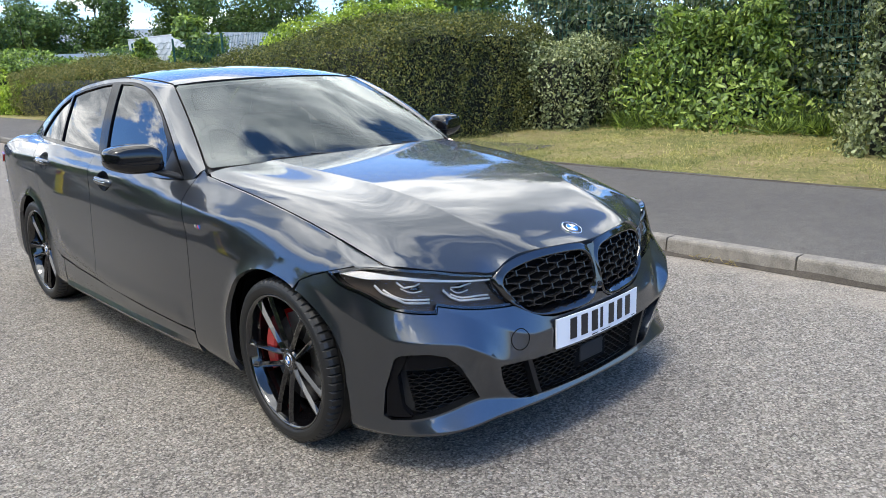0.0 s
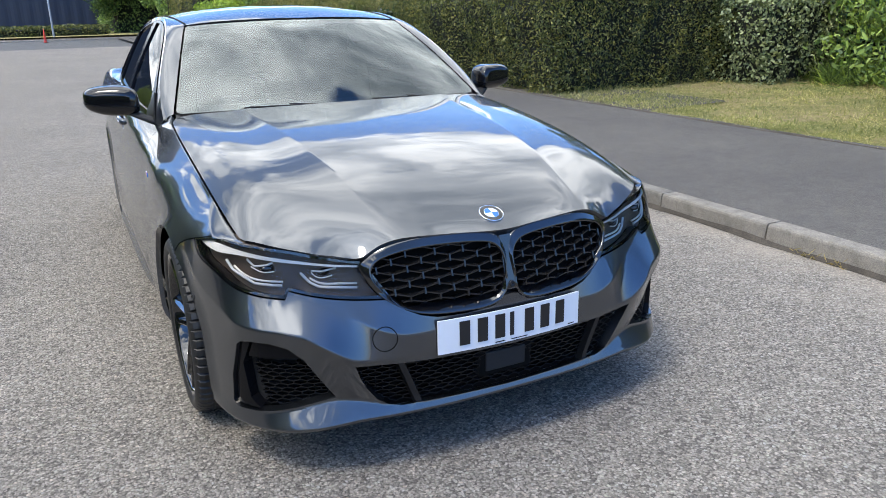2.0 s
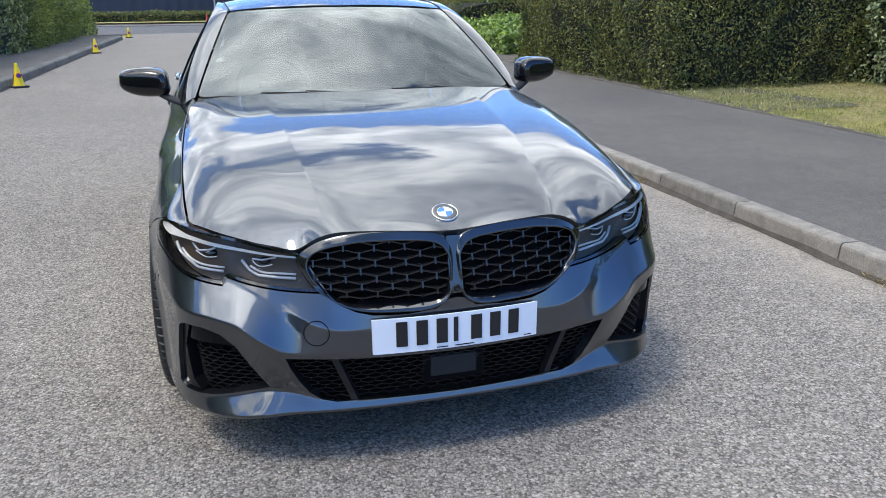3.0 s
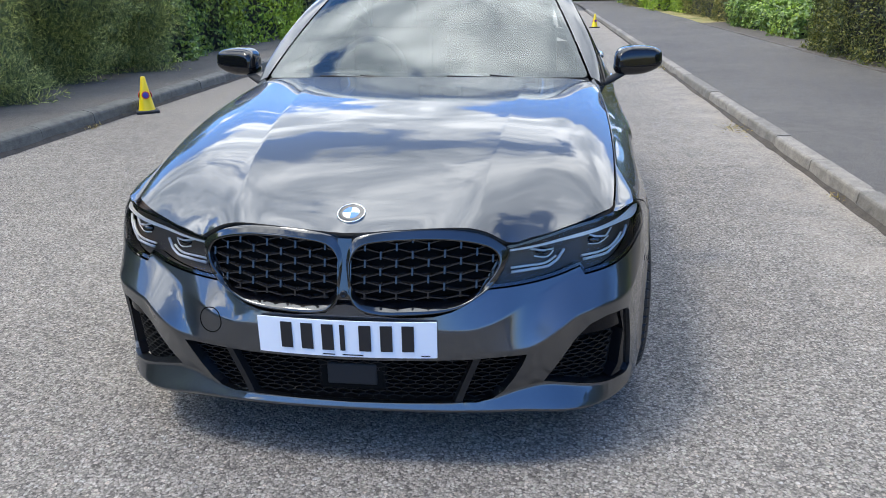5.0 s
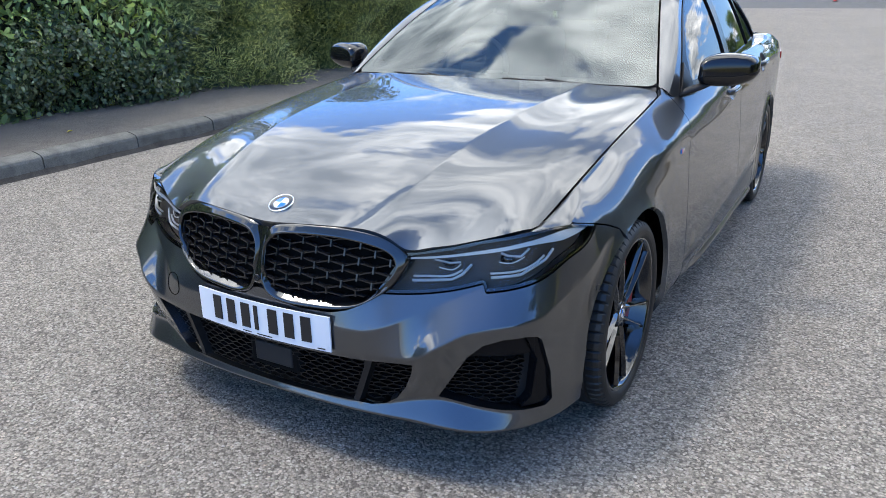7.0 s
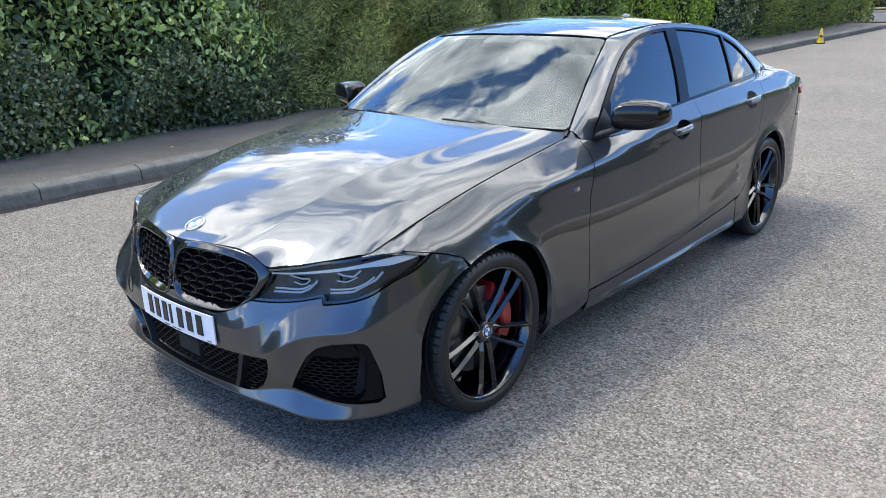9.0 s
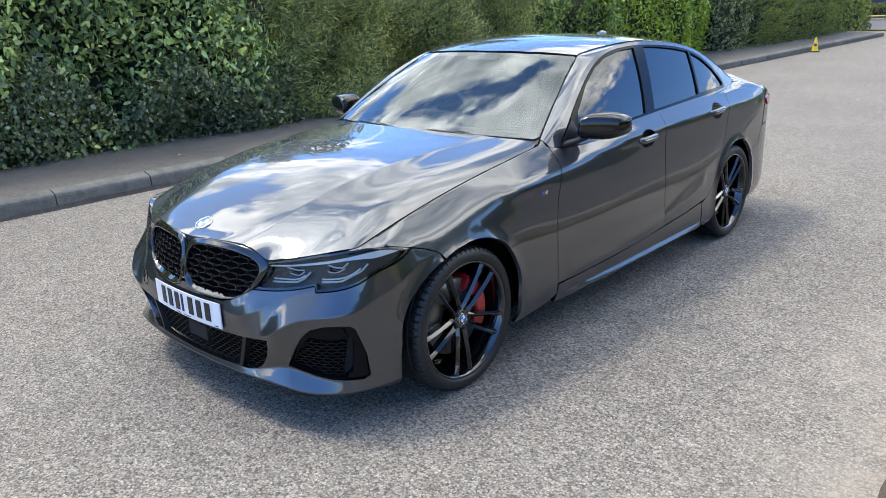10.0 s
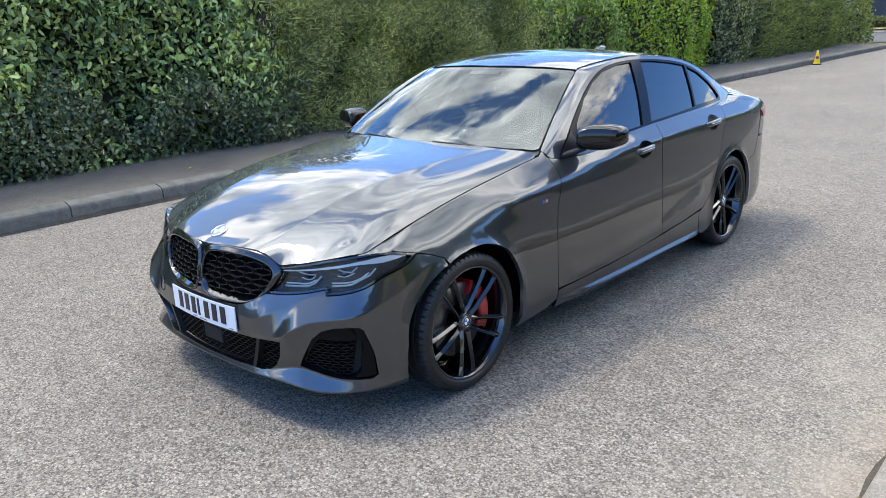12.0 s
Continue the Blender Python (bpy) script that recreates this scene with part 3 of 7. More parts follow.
# the dome's edge, one pressed line on each half
_crease_x = spline([-0.8, -0.64, -0.4, -0.2, 0.0, 0.2, 0.4, 0.6, 0.75], [0.345, 0.358, 0.380, 0.400, 0.417, 0.433, 0.450, 0.470, 0.486])
_rim_x = spline([-0.8, -0.6, -0.44, -0.3, -0.15, 0.0, 0.15, 0.3, 0.45, 0.6, 0.75], [0.72, 0.745, *[float(hood_edge(y)[0]) for y in (-0.44, -0.3, -0.15, 0.0, 0.15, 0.3, 0.45, 0.6, 0.72)]])
_rim_z = spline([-0.8, -0.6, -0.48, -0.40, -0.3, -0.15, 0.0, 0.15, 0.3, 0.45, 0.6, 0.75], [0.655, 0.706, 0.738, 0.760, *[float(hood_edge(y)[1]) for y in (-0.3, -0.15, 0.0, 0.15, 0.3, 0.45, 0.6, 0.72)]])
_hy = np.linspace(-0.5, 0.6, 60)
_dome = np.polynomial.Polynomial.fit(_hy, _hood_mid(_hy), 4, domain=[-0.8, 0.8])


def hood_base(x, y):
    """A domed middle, a pressed line, a shallow hollow and a rounded outer slope down to the shut line."""
    q, mid, xc = np.abs(x), _dome(y), _crease_x(y)
    zc = mid - 0.009
    t = (q - xc) / (_rim_x(y) - xc)
    u = np.clip(t, 0, 1.15)
    hollow = 0.026 * u * np.clip(1 - u, 0, 1) ** 2 * steps(y, -0.66, -0.40)
    side = zc - (zc - _rim_z(y)) * (0.42 * u + 0.58 * u**4) - hollow
    return np.where(t < 0, mid - 0.009 * (q / xc) ** 2, side)


_f = np.array(HOOD_FRONT)
_front_y = spline(_f[:, 0], _f[:, 1])
_broad_drop = spline([0.0, 0.20, 0.30, 0.34, 0.40, 0.45, 0.505, 0.558, 0.60, 0.66, 0.70, 0.745, 0.80], [0.0, 0.0, 0.0, 0.003, 0.018, 0.034, 0.047, 0.050, 0.045, 0.026, 0.011, 0.0, 0.0])
_front_drop = spline(_f[:, 0], hood_base(_f[:, 0], _f[:, 1]) - _f[:, 2] - _broad_drop(_f[:, 0]))


def hood(x, y):
    """The base form, rolled over towards the front edge above the headlights."""
    x, y = np.broadcast_arrays(np.asarray(x, float), np.asarray(y, float))
    total = np.zeros(x.shape)
    for dx, weight in ((-0.006, 1), (-0.003, 2), (0.0, 2), (0.003, 2), (0.006, 1)):
        q = np.minimum(np.abs(x + dx), 0.80)
        behind = y - _front_y(q)
        broad, near = np.clip(1 - behind / 0.34, 0, 1.1), np.clip(1 - behind / 0.08, 0, 1.1)
        total = total + weight / 8 * (hood_base(x + dx, y) - _broad_drop(q) * broad**1.7 - _front_drop(q) * near**1.6)
    return np.stack([x, y, total], -1)


def screen(u, v):
    """Windscreen: u across from -1 to 1, v up from 0 to 1."""
    u, v = np.broadcast_arrays(np.asarray(u, float), np.asarray(v, float))
    a = np.stack([u * 0.745, 0.665 + 0.135 * u**2, 0.998 - 0.014 * u**2], -1)
    b = np.stack([u * 0.568, 1.312 + 0.098 * np.abs(u) ** 2.2, 1.362 - 0.020 * np.abs(u) ** 2.2], -1)
    p = a + (b - a) * v[..., None]
    p[..., 2] += 0.055 * v * (1 - v)
    p[..., 1] -= 0.03 * v * (1 - v)
    return p


_roof_mid = spline([1.31, 1.45, 1.65, 1.9, 2.2, 2.5, 2.72], [1.364, 1.393, 1.422, 1.436, 1.428, 1.399, 1.362])
_roof_x = spline([1.31, 1.41, 1.7, 2.0, 2.4, 2.72], [0.556, 0.566, 0.585, 0.592, 0.585, 0.565])
_roof_z = spline([1.31, 1.41, 1.7, 2.0, 2.4, 2.72], [1.322, 1.343, 1.377, 1.388, 1.364, 1.318])


def roof(u, y):
    u, y = np.broadcast_arrays(np.asarray(u, float), np.asarray(y, float))
    z = _roof_mid(y) - (_roof_mid(y) - _roof_z(y)) * np.abs(u) ** 2.4
    return np.stack([u * _roof_x(y), y, z], -1)


def back_glass(u, v):
    u, v = np.broadcast_arrays(np.asarray(u, float), np.asarray(v, float))
    a = np.stack([u * 0.565, 2.70 + 0.02 * u**2, 1.366 - 0.044 * np.abs(u) ** 2.4], -1)
    b = np.stack([u * 0.64, 3.25 - 0.05 * u**2, 1.088 - 0.02 * u**2], -1)
    p = a + (b - a) * v[..., None]
    p[..., 2] += 0.08 * v * (1 - v)
    return p


_belt_x = spline([0.7, 0.9, 1.2, 1.7, 2.3, 2.8, 3.25], [0.752, 0.803, 0.836, 0.852, 0.848, 0.822, 0.762])


def flank_glass(y, z):
    """The leaning surface of side windows and pillars."""
    y, z = np.broadcast_arrays(np.asarray(y, float), np.asarray(z, float))
    h = z - 0.98
    return np.stack([_belt_x(y) - 0.46 * h - 0.32 * h * np.abs(h), y, z], -1)


def kidney(x, z):
    """The rounded nose that the two grille frames follow."""
    x, z = np.broadcast_arrays(np.asarray(x, float), np.asarray(z, float))
    y = -0.776 + 0.45 * x**2 + 0.30 * np.maximum(z - 0.57, 0) ** 1.0 + 0.9 * np.maximum(0.56 - z, 0)
    return np.stack([x, y, z], -1)


# ---- mesh helpers ----
def mesh_object(name, verts, faces, mat, parent=None, label="", smooth=True):
    me = bpy.data.meshes.new(name)
    me.from_pydata([tuple(map(float, v)) for v in verts], [], [tuple(map(int, f)) for f in faces])
    for m in mat if isinstance(mat, (list, tuple)) else [mat]:
        me.materials.append(m)
    if smooth:
        me.polygons.foreach_set("use_smooth", np.ones(len(me.polygons), bool))
    me.update()
    ob = new(name, me)
    ob.parent = parent
    if label:
        tagged(ob, label)
    return ob


def part(name, bm, mat, parent, label="", smooth=False):
    me = bpy.data.meshes.new(name)
    bm.normal_update()
    bm.to_mesh(me)
    bm.free()
    me.materials.append(mat)
    if smooth:
        me.polygons.foreach_set("use_smooth", np.ones(len(me.polygons), bool))
    ob = new(name, me)
    ob.parent = parent
    if label:
        tagged(ob, label)
    return ob


def thing(name, label, category, place=(0, 0, 0), turn=0.0, group="", kind=""):
    ob = new(name)
    ob.matrix_world = pose(*place, 0, 0, turn)
    return tagged(ob, label, category, group, kind)


def box_bm(size, centre=(0, 0, 0), bevel=0.0, segments=2):
    bm = bmesh.new()
    bmesh.ops.create_cube(bm, size=1.0)
    bmesh.ops.scale(bm, vec=size, verts=bm.verts)
    bmesh.ops.translate(bm, vec=centre, verts=bm.verts)
    if bevel:
        bmesh.ops.bevel(bm, geom=list(bm.edges), offset=bevel, segments=segments, affect="EDGES", profile=0.5)
    return bm


def lathe(profile, count, axis="x"):
    """Rings of (along, radius) turned round an axis; open ends unless the radius is zero."""
    a = np.linspace(0, 2 * np.pi, count, endpoint=False)
    verts, faces = [], []
    for h, r in profile:
        for q in a:
            c, s = r * math.cos(q), r * math.sin(q)
            verts.append((h, c, s) if axis == "x" else (c, s, h))
    for i in range(len(profile) - 1):
        for j in range(count):
            k = (j + 1) % count
            faces.append((i * count + j, i * count + k, (i + 1) * count + k, (i + 1) * count + j))
    return verts, faces


def sweep(points, radius, sides=8, flat=1.0):
    """A tube along points; flat squashes it along z."""
    p = np.asarray(points, float)
    t = np.gradient(p, axis=0)
    t /= np.linalg.norm(t, axis=1)[:, None]
    up = np.array([0, 0, 1.0])
    verts, faces = [], []
    r = np.broadcast_to(radius, len(p))
    for i in range(len(p)):
        a = np.cross(t[i], up)
        a = a / np.linalg.norm(a) if np.linalg.norm(a) > 1e-3 else np.array([1.0, 0, 0])
        b = np.cross(a, t[i])
        for q in np.linspace(0, 2 * np.pi, sides, endpoint=False):
            verts.append(p[i] + r[i] * (math.cos(q) * a + flat * math.sin(q) * b))
    for i in range(len(p) - 1):
        for j in range(sides):
            k = (j + 1) % sides
            faces.append((i * sides + j, i * sides + k, (i + 1) * sides + k, (i + 1) * sides + j))
    faces.append(tuple(range(sides))[::-1])
    faces.append(tuple(range((len(p) - 1) * sides, len(p) * sides)))
    return verts, faces


def smoothed(points, count, closed=False):
    """Points spread evenly along a smooth curve through the given ones."""
    p = np.asarray(points, float)
    if closed:
        p = np.concatenate([p[-3:], p, p[:4]])
    k = np.r_[0, np.cumsum(np.linalg.norm(np.diff(p, axis=0), axis=1))]
    f = spline(k, p)
    if closed:
        return f(np.linspace(k[3], k[-4], count, endpoint=False))
    return f(np.linspace(0, k[-1], count))


def inside(poly, pts):
    x, y = pts[:, 0][:, None], pts[:, 1][:, None]
    x0, y0 = poly[:, 0], poly[:, 1]
    x1, y1 = np.roll(x0, -1), np.roll(y0, -1)
    cross = ((y0 > y) != (y1 > y)) & (x < (x1 - x0) * (y - y0) / np.where(y1 == y0, 1e-12, y1 - y0) + x0)
    return cross.sum(1) % 2 == 1


def clearance(poly, pts):
    a, b = poly, np.roll(poly, -1, axis=0)
    d = b - a
    t = np.clip(((pts[:, None] - a) * d).sum(-1) / np.maximum((d * d).sum(-1), 1e-12), 0, 1)
    return np.linalg.norm(pts[:, None] - a - t[..., None] * d, axis=-1).min(1)


def even(poly, step):
    """A closed outline with extra points on its long sides."""
    out = []
    for a, b in zip(poly, np.roll(poly, -1, axis=0)):
        n = max(1, int(np.linalg.norm(b - a) / step))
        out.extend(a + (b - a) * i / n for i in range(n))
    return np.array(out)


def shrink(poly, gap):
    """An outline drawn in by gap."""
    if not gap:
        return poly
    d = np.roll(poly, -1, axis=0) - np.roll(poly, 1, axis=0)
    d /= np.maximum(np.linalg.norm(d, axis=1), 1e-9)[:, None]
    n = np.stack([-d[:, 1], d[:, 0]], 1)
    x, y = poly.T
    area = (x * np.roll(y, -1) - np.roll(x, -1) * y).sum()
    return poly + n * (gap if area > 0 else -gap)


def panel(name, outline, surf, mat, parent, holes=(), step=0.03, gap=0.0025, skirt=0.012, label="", heart=(0, 1.5, 0.5), hole_skirt=None, raise_by=0.0, bends=()):
    """A sheet cut to an outline in a surface's own two coordinates, with turned-in edges and the surface's own shading."""
    from mathutils.geometry import delaunay_2d_cdt

    rings = [even(shrink(np.asarray(outline, float), gap), step * 0.7)]
    rings += [even(np.asarray(h, float), step * 0.7) for h in holes]
    lo, hi = rings[0].min(0), rings[0].max(0)
    gx, gy = np.meshgrid(np.arange(lo[0], hi[0], step), np.arange(lo[1], hi[1], step * 0.87), indexing="ij")
    gx = gx + 0.5 * step * (np.arange(gx.shape[1]) % 2)
    pts = np.stack([gx.ravel(), gy.ravel()], 1)
    ok = inside(rings[0], pts) & (clearance(rings[0], pts) > step * 0.45)
    for h in rings[1:]:
        ok &= ~inside(h, pts) & (clearance(h, pts) > step * 0.45)
    extra, joins = [], []
    for line in bends:
        good = inside(rings[0], line) & (clearance(rings[0], line) > 0.004)
        for h in rings[1:]:
            good &= ~inside(h, line) & (clearance(h, line) > 0.004)
        for i, p in enumerate(line):
            if good[i]:
                extra.append(p)
                if i and good[i - 1]:
                    joins.append((len(extra) - 2, len(extra) - 1))
    if extra:
        q = np.array(extra)
        far = np.ones(len(pts), bool)
        for p in q:
            far &= np.abs(pts - p).max(1) > step * 0.4
        ok &= far
    coords2, edges, n = [], [], 0
    for r in rings:
        coords2 += [Vector(p) for p in r]
        edges += [(n + i, n + (i + 1) % len(r)) for i in range(len(r))]
        n += len(r)
    coords2 += [Vector(p) for p in extra]
    edges += [(n + a, n + b) for a, b in joins]
    coords2 += [Vector(p) for p in pts[ok]]
    vs, _, fs, *_ = delaunay_2d_cdt(coords2, edges, [], 1, 1e-6)
    uv = np.array([tuple(v) for v in vs])
    mids = np.array([uv[list(f)].mean(0) for f in fs])
    keep = inside(rings[0], mids)
    for h in rings[1:]:
        keep &= ~inside(h, mids)
    fs = [f for f, k in zip(fs, keep) if k]
    e = 1e-3
    p = surf(uv[:, 0], uv[:, 1])
    du = surf(uv[:, 0] + e, uv[:, 1]) - surf(uv[:, 0] - e, uv[:, 1])
    dv = surf(uv[:, 0], uv[:, 1] + e) - surf(uv[:, 0], uv[:, 1] - e)
    nrm = np.cross(du, dv)
    nrm /= np.maximum(np.linalg.norm(nrm, axis=1), 1e-12)[:, None]
    flip = ((p - np.array(heart)) * nrm).sum() < 0
    nrm = -nrm if flip else nrm
    p = p + nrm * raise_by
    faces = []
    for f in fs:
        a, b, c = (p[i] for i in f)
        good = np.dot(np.cross(b - a, c - a), nrm[list(f)].sum(0)) > 0
        faces.append(tuple(f) if good else tuple(f)[::-1])
    count = {}
    for f in faces:
        for a, b in zip(f, f[1:] + f[:1]):
            count[(a, b)] = 1
    rim = [(a, b) for a, b in count if (b, a) not in count]
    verts = list(p)
    main = len(faces)
    if skirt:
        low = {}
        on_hole = np.zeros(len(uv), bool)
        if hole_skirt is not None:
            for h in rings[1:]:
                on_hole |= clearance(h, uv) < 1e-4
        for a, b in rim:
            for i in (a, b):
                if i not in low:
                    low[i] = len(verts)
                    verts.append(p[i] - nrm[i] * (hole_skirt if on_hole[i] else skirt))
            faces.append((b, a, low[a], low[b]))
    ob = mesh_object(name, verts, faces, mat, parent, label)
    me = ob.data
    loops = np.zeros((len(me.loops), 3))
    me.calc_loop_triangles()
    k = 0
    for i, f in enumerate(faces):
        if i < main:
            loops[k : k + 3] = nrm[list(f)]
        else:
            loops[k : k + len(f)] = me.polygons[i].normal
        k += len(f)
    me.normals_split_custom_set(loops.tolist())
    return ob


# ---- leaves ----
def leaf_cloud(name, spots, normals, size, mat, parent, aspect=0.55, fold=0.25, droop=0.35, spread=0.8, seed=1, label="", axes=None, oval=False):
    """Many small folded leaves, one at each spot, turned roughly along the normals."""
    rng = np.random.default_rng(seed)
    n = len(spots)
    nn = normals + spread * rng.normal(size=(n, 3))
    nn /= np.linalg.norm(nn, axis=1)[:, None]
    along = rng.normal(size=(n, 3)) - np.array([0, 0, droop]) if axes is None else axes + 0.24 * rng.normal(size=(n, 3))
    along -= (along * nn).sum(1)[:, None] * nn
    along /= np.maximum(np.linalg.norm(along, axis=1), 1e-6)[:, None]
    side = np.cross(nn, along)
    ln = (size * rng.uniform(0.6, 1.35, n))[:, None]
    wd = ln * aspect * rng.uniform(0.8, 1.2, n)[:, None] * 0.5
    base, tip = spots, spots + along * ln
    mid = spots + along * ln * 0.45
    left, right = mid + side * wd + nn * wd * fold, mid - side * wd + nn * wd * fold
    tip = tip - nn * ln * 0.12
    if oval:
        # a pointed oval, folded along its midrib
        high = spots + along * ln * 0.72 - nn * ln * 0.04
        rib = spots + along * ln * 0.5
        low_l, low_r = spots + along * ln * 0.20 + side * wd * 0.80 + nn * wd * fold * 0.8, spots + along * ln * 0.20 - side * wd * 0.80 + nn * wd * fold * 0.8
        top_l, top_r = high + side * wd * 0.66 + nn * wd * fold * 0.6, high - side * wd * 0.66 + nn * wd * fold * 0.6
        verts = np.stack([base, low_r, right, top_r, tip, top_l, left, low_l, rib], 1).reshape(-1, 3)
        i = np.arange(n)[:, None] * 9
        tris = np.concatenate([i + [0, 1, 8], i + [1, 3, 8], i + [3, 4, 8], i + [4, 5, 8], i + [5, 7, 8], i + [7, 0, 8]], 1).reshape(-1)
    else:
        verts = np.stack([base, right, tip, left], 1).reshape(-1, 3)
        i = np.arange(n)[:, None] * 4
        tris = np.concatenate([i + [0, 1, 2], i + [0, 2, 3]], 1).reshape(-1)
    me = bpy.data.meshes.new(name)
    me.vertices.add(len(verts))
    me.vertices.foreach_set("co", verts.ravel())
    me.loops.add(len(tris))
    me.loops.foreach_set("vertex_index", tris.astype(np.int32))
    me.polygons.add(len(tris) // 3)
    me.polygons.foreach_set("loop_start", np.arange(0, len(tris), 3, dtype=np.int32))
    me.polygons.foreach_set("loop_total", np.full(len(tris) // 3, 3, np.int32))
    me.materials.append(mat)
    me.update(calc_edges=True)
    ob = new(name, me)
    ob.parent = parent
    return tagged(ob, label, kind="stuff")


def lumps(p, scale, seed):
    """Smooth bumps at places, about -1 to 1."""
    rng = np.random.default_rng(seed)
    out = np.zeros(len(p))
    for k in range(7):
        d = rng.normal(size=3) * (0.6 + 0.35 * k)
        out += np.sin(p @ d / scale + rng.uniform(0, 6.3)) / (1 + 0.45 * k)
    return out / 2.4


# ---- ground, road, pavements ----
KERB_L, KERB_R = 2.515, -4.145
PAVE_Z, HEDGE_PAVE_Z = 0.115, 0.166


def hedge_kerb(y):
    """The kerb below the hedge, which leaves the road's line a little."""
    return KERB_R - 0.014 * (y - 1.0)


def leaning(ob):
    """Shifts a strip sideways so that it keeps to that kerb."""
    for v in ob.data.vertices:
        v.co.x += hedge_kerb(v.co.y) - KERB_R
    return ob



def strip_mesh(name, x0, x1, y0, y1, z0, z1, mat, label, step=0.6, seed=0, wander=0.0, kind="structure", wander_right=0.0):
    """A ground strip with a slightly uneven top."""
    ny, nx = max(2, int((y1 - y0) / step)), max(2, int(abs(x1 - x0) / 0.5))
    verts, faces = [], []
    for j in range(ny + 1):
        y = y0 + (y1 - y0) * j / ny
        for i in range(nx + 1):
            f = i / nx
            x = x0 + (x1 - x0) * f
            edge = noise.noise((y * 0.7, seed * 3.1, 0.3)) * 0.6 + noise.noise((y * 2.6, seed * 3.1, 5.3)) * 0.4
            x += wander * edge * (i == 0) + wander_right * edge * (i == nx)
            z = z0 + (z1 - z0) * f + 0.006 * noise.noise((x * 0.5, y * 0.5, seed))
            verts.append((x, y, z))
    for j in range(ny):
        for i in range(nx):
            a = j * (nx + 1) + i
            faces.append((a, a + 1, a + nx + 2, a + nx + 1))
    return tagged(mesh_object(name, verts, faces, mat), label, name, kind=kind)


FAR = 900.0
ground = mesh_object("ground", [(-FAR, -FAR, -0.06), (FAR, -FAR, -0.06), (FAR, FAR, -0.06), (-FAR, FAR, -0.06)], [(0, 1, 2, 3)], TURF)
tagged(ground, "flat grassy ground stretching to the horizon", "ground", kind="structure")
strip_mesh("road", KERB_R - 0.60, KERB_L + 0.02, -30, 37.5, 0, 0, ROAD, "pale grey chipped asphalt road surface", 1.5, 1)
strip_mesh("road_junction", -45, 45, 37.45, 51, -0.012, -0.012, JUNCTION, "dark grey asphalt of a crossing road", 1.5, 2)
strip_mesh("pavement", KERB_L + 0.12, 5.3, -30, 36.0, PAVE_Z, PAVE_Z + 0.03, PAVE, "dark grey asphalt pavement beside a kerb", 0.4, 3, wander_right=0.10)
leaning(strip_mesh("pavement", KERB_R - 0.125, -6.3, -30, 31.5, HEDGE_PAVE_Z - 0.002, HEDGE_PAVE_Z + 0.02, PAVE, "dark grey asphalt pavement below a tall hedge", 0.6, 4))
strip_mesh("verge", 5.15, 16, -30, 36.0, PAVE_Z + 0.015, PAVE_Z + 0.16, TURF, "mown dry yellowing grass verge", 0.5, 5, wander=0.05)
strip_mesh("verge", -30, -6.1, -30, 34.0, HEDGE_PAVE_Z + 0.02, HEDGE_PAVE_Z + 0.03, SOIL, "bare soil below a hedge", 0.8, 6)
strip_mesh("pavement", -45, 45, 51.08, 53.0, 0.08, 0.1, PAVE, "pavement across the junction", 1.5, 7)
strip_mesh("pavement", KERB_L + 0.02, 5.2, 36.0, 50.9, 0.10, 0.11, PAVE, "dark grey asphalt pavement running on to the junction", 1.0, 10)
strip_mesh("verge", 5.1, 45, 36.0, 50.9, 0.10, 0.16, TURF, "rough grass below roadside bushes", 1.0, 11)
strip_mesh("verge", -45, 45, 53.0, 70.0, 0.1, 0.3, TURF, "grass beyond the junction", 1.5, 8)


far_kerb = mesh_object("kerb", [(x, y, z) for x in (-45, 45) for y, z in ((50.92, -0.1), (50.95, 0.07), (51.0, 0.085), (51.1, 0.085), (51.1, -0.1))],
                               [(0, 1, 6, 5), (1, 2, 7, 6), (2, 3, 8, 7), (3, 4, 9, 8)], KERB, smooth=False)
tagged(far_kerb, "pale concrete kerb across the junction", "kerb", kind="structure")
strip_mesh("bare_soil", 5.16, 6.6, 4.6, 22.0, PAVE_Z + 0.024, PAVE_Z + 0.05, SOIL, "bare brown soil at the foot of a hedge", 0.3, 9, wander=0.05, wander_right=0.35)


def kerb_stone(length, mat, battered):
    """One kerb stone along y with a rounded, slightly battered street edge; street towards -x."""
    bm = bmesh.new()
    prof = [(0.0, -0.10), (0.014, 0.098), (0.019, 0.111), (0.030, PAVE_Z + 0.004), (0.135, PAVE_Z + 0.004), (0.135, -0.10)]
    if battered:
        prof = [(0.0, -0.10), (0.010, 0.110), (0.018, 0.131), (0.034, 0.144), (0.075, 0.158), (0.135, HEDGE_PAVE_Z + 0.003), (0.135, -0.10)]
    rings = [[bm.verts.new((x, y, z)) for x, z in prof] for y in (0, length)]
    n = len(prof)
    for i in range(n):
        bm.faces.new((rings[0][i], rings[1][i], rings[1][(i + 1) % n], rings[0][(i + 1) % n]))
    bm.faces.new(rings[0])
    bm.faces.new(rings[1][::-1])
    bmesh.ops.recalc_face_normals(bm, faces=bm.faces)
    me = bpy.data.meshes.new("kerb_stone")
    bm.to_mesh(me)
    bm.free()
    me.materials.append(mat)
    return me


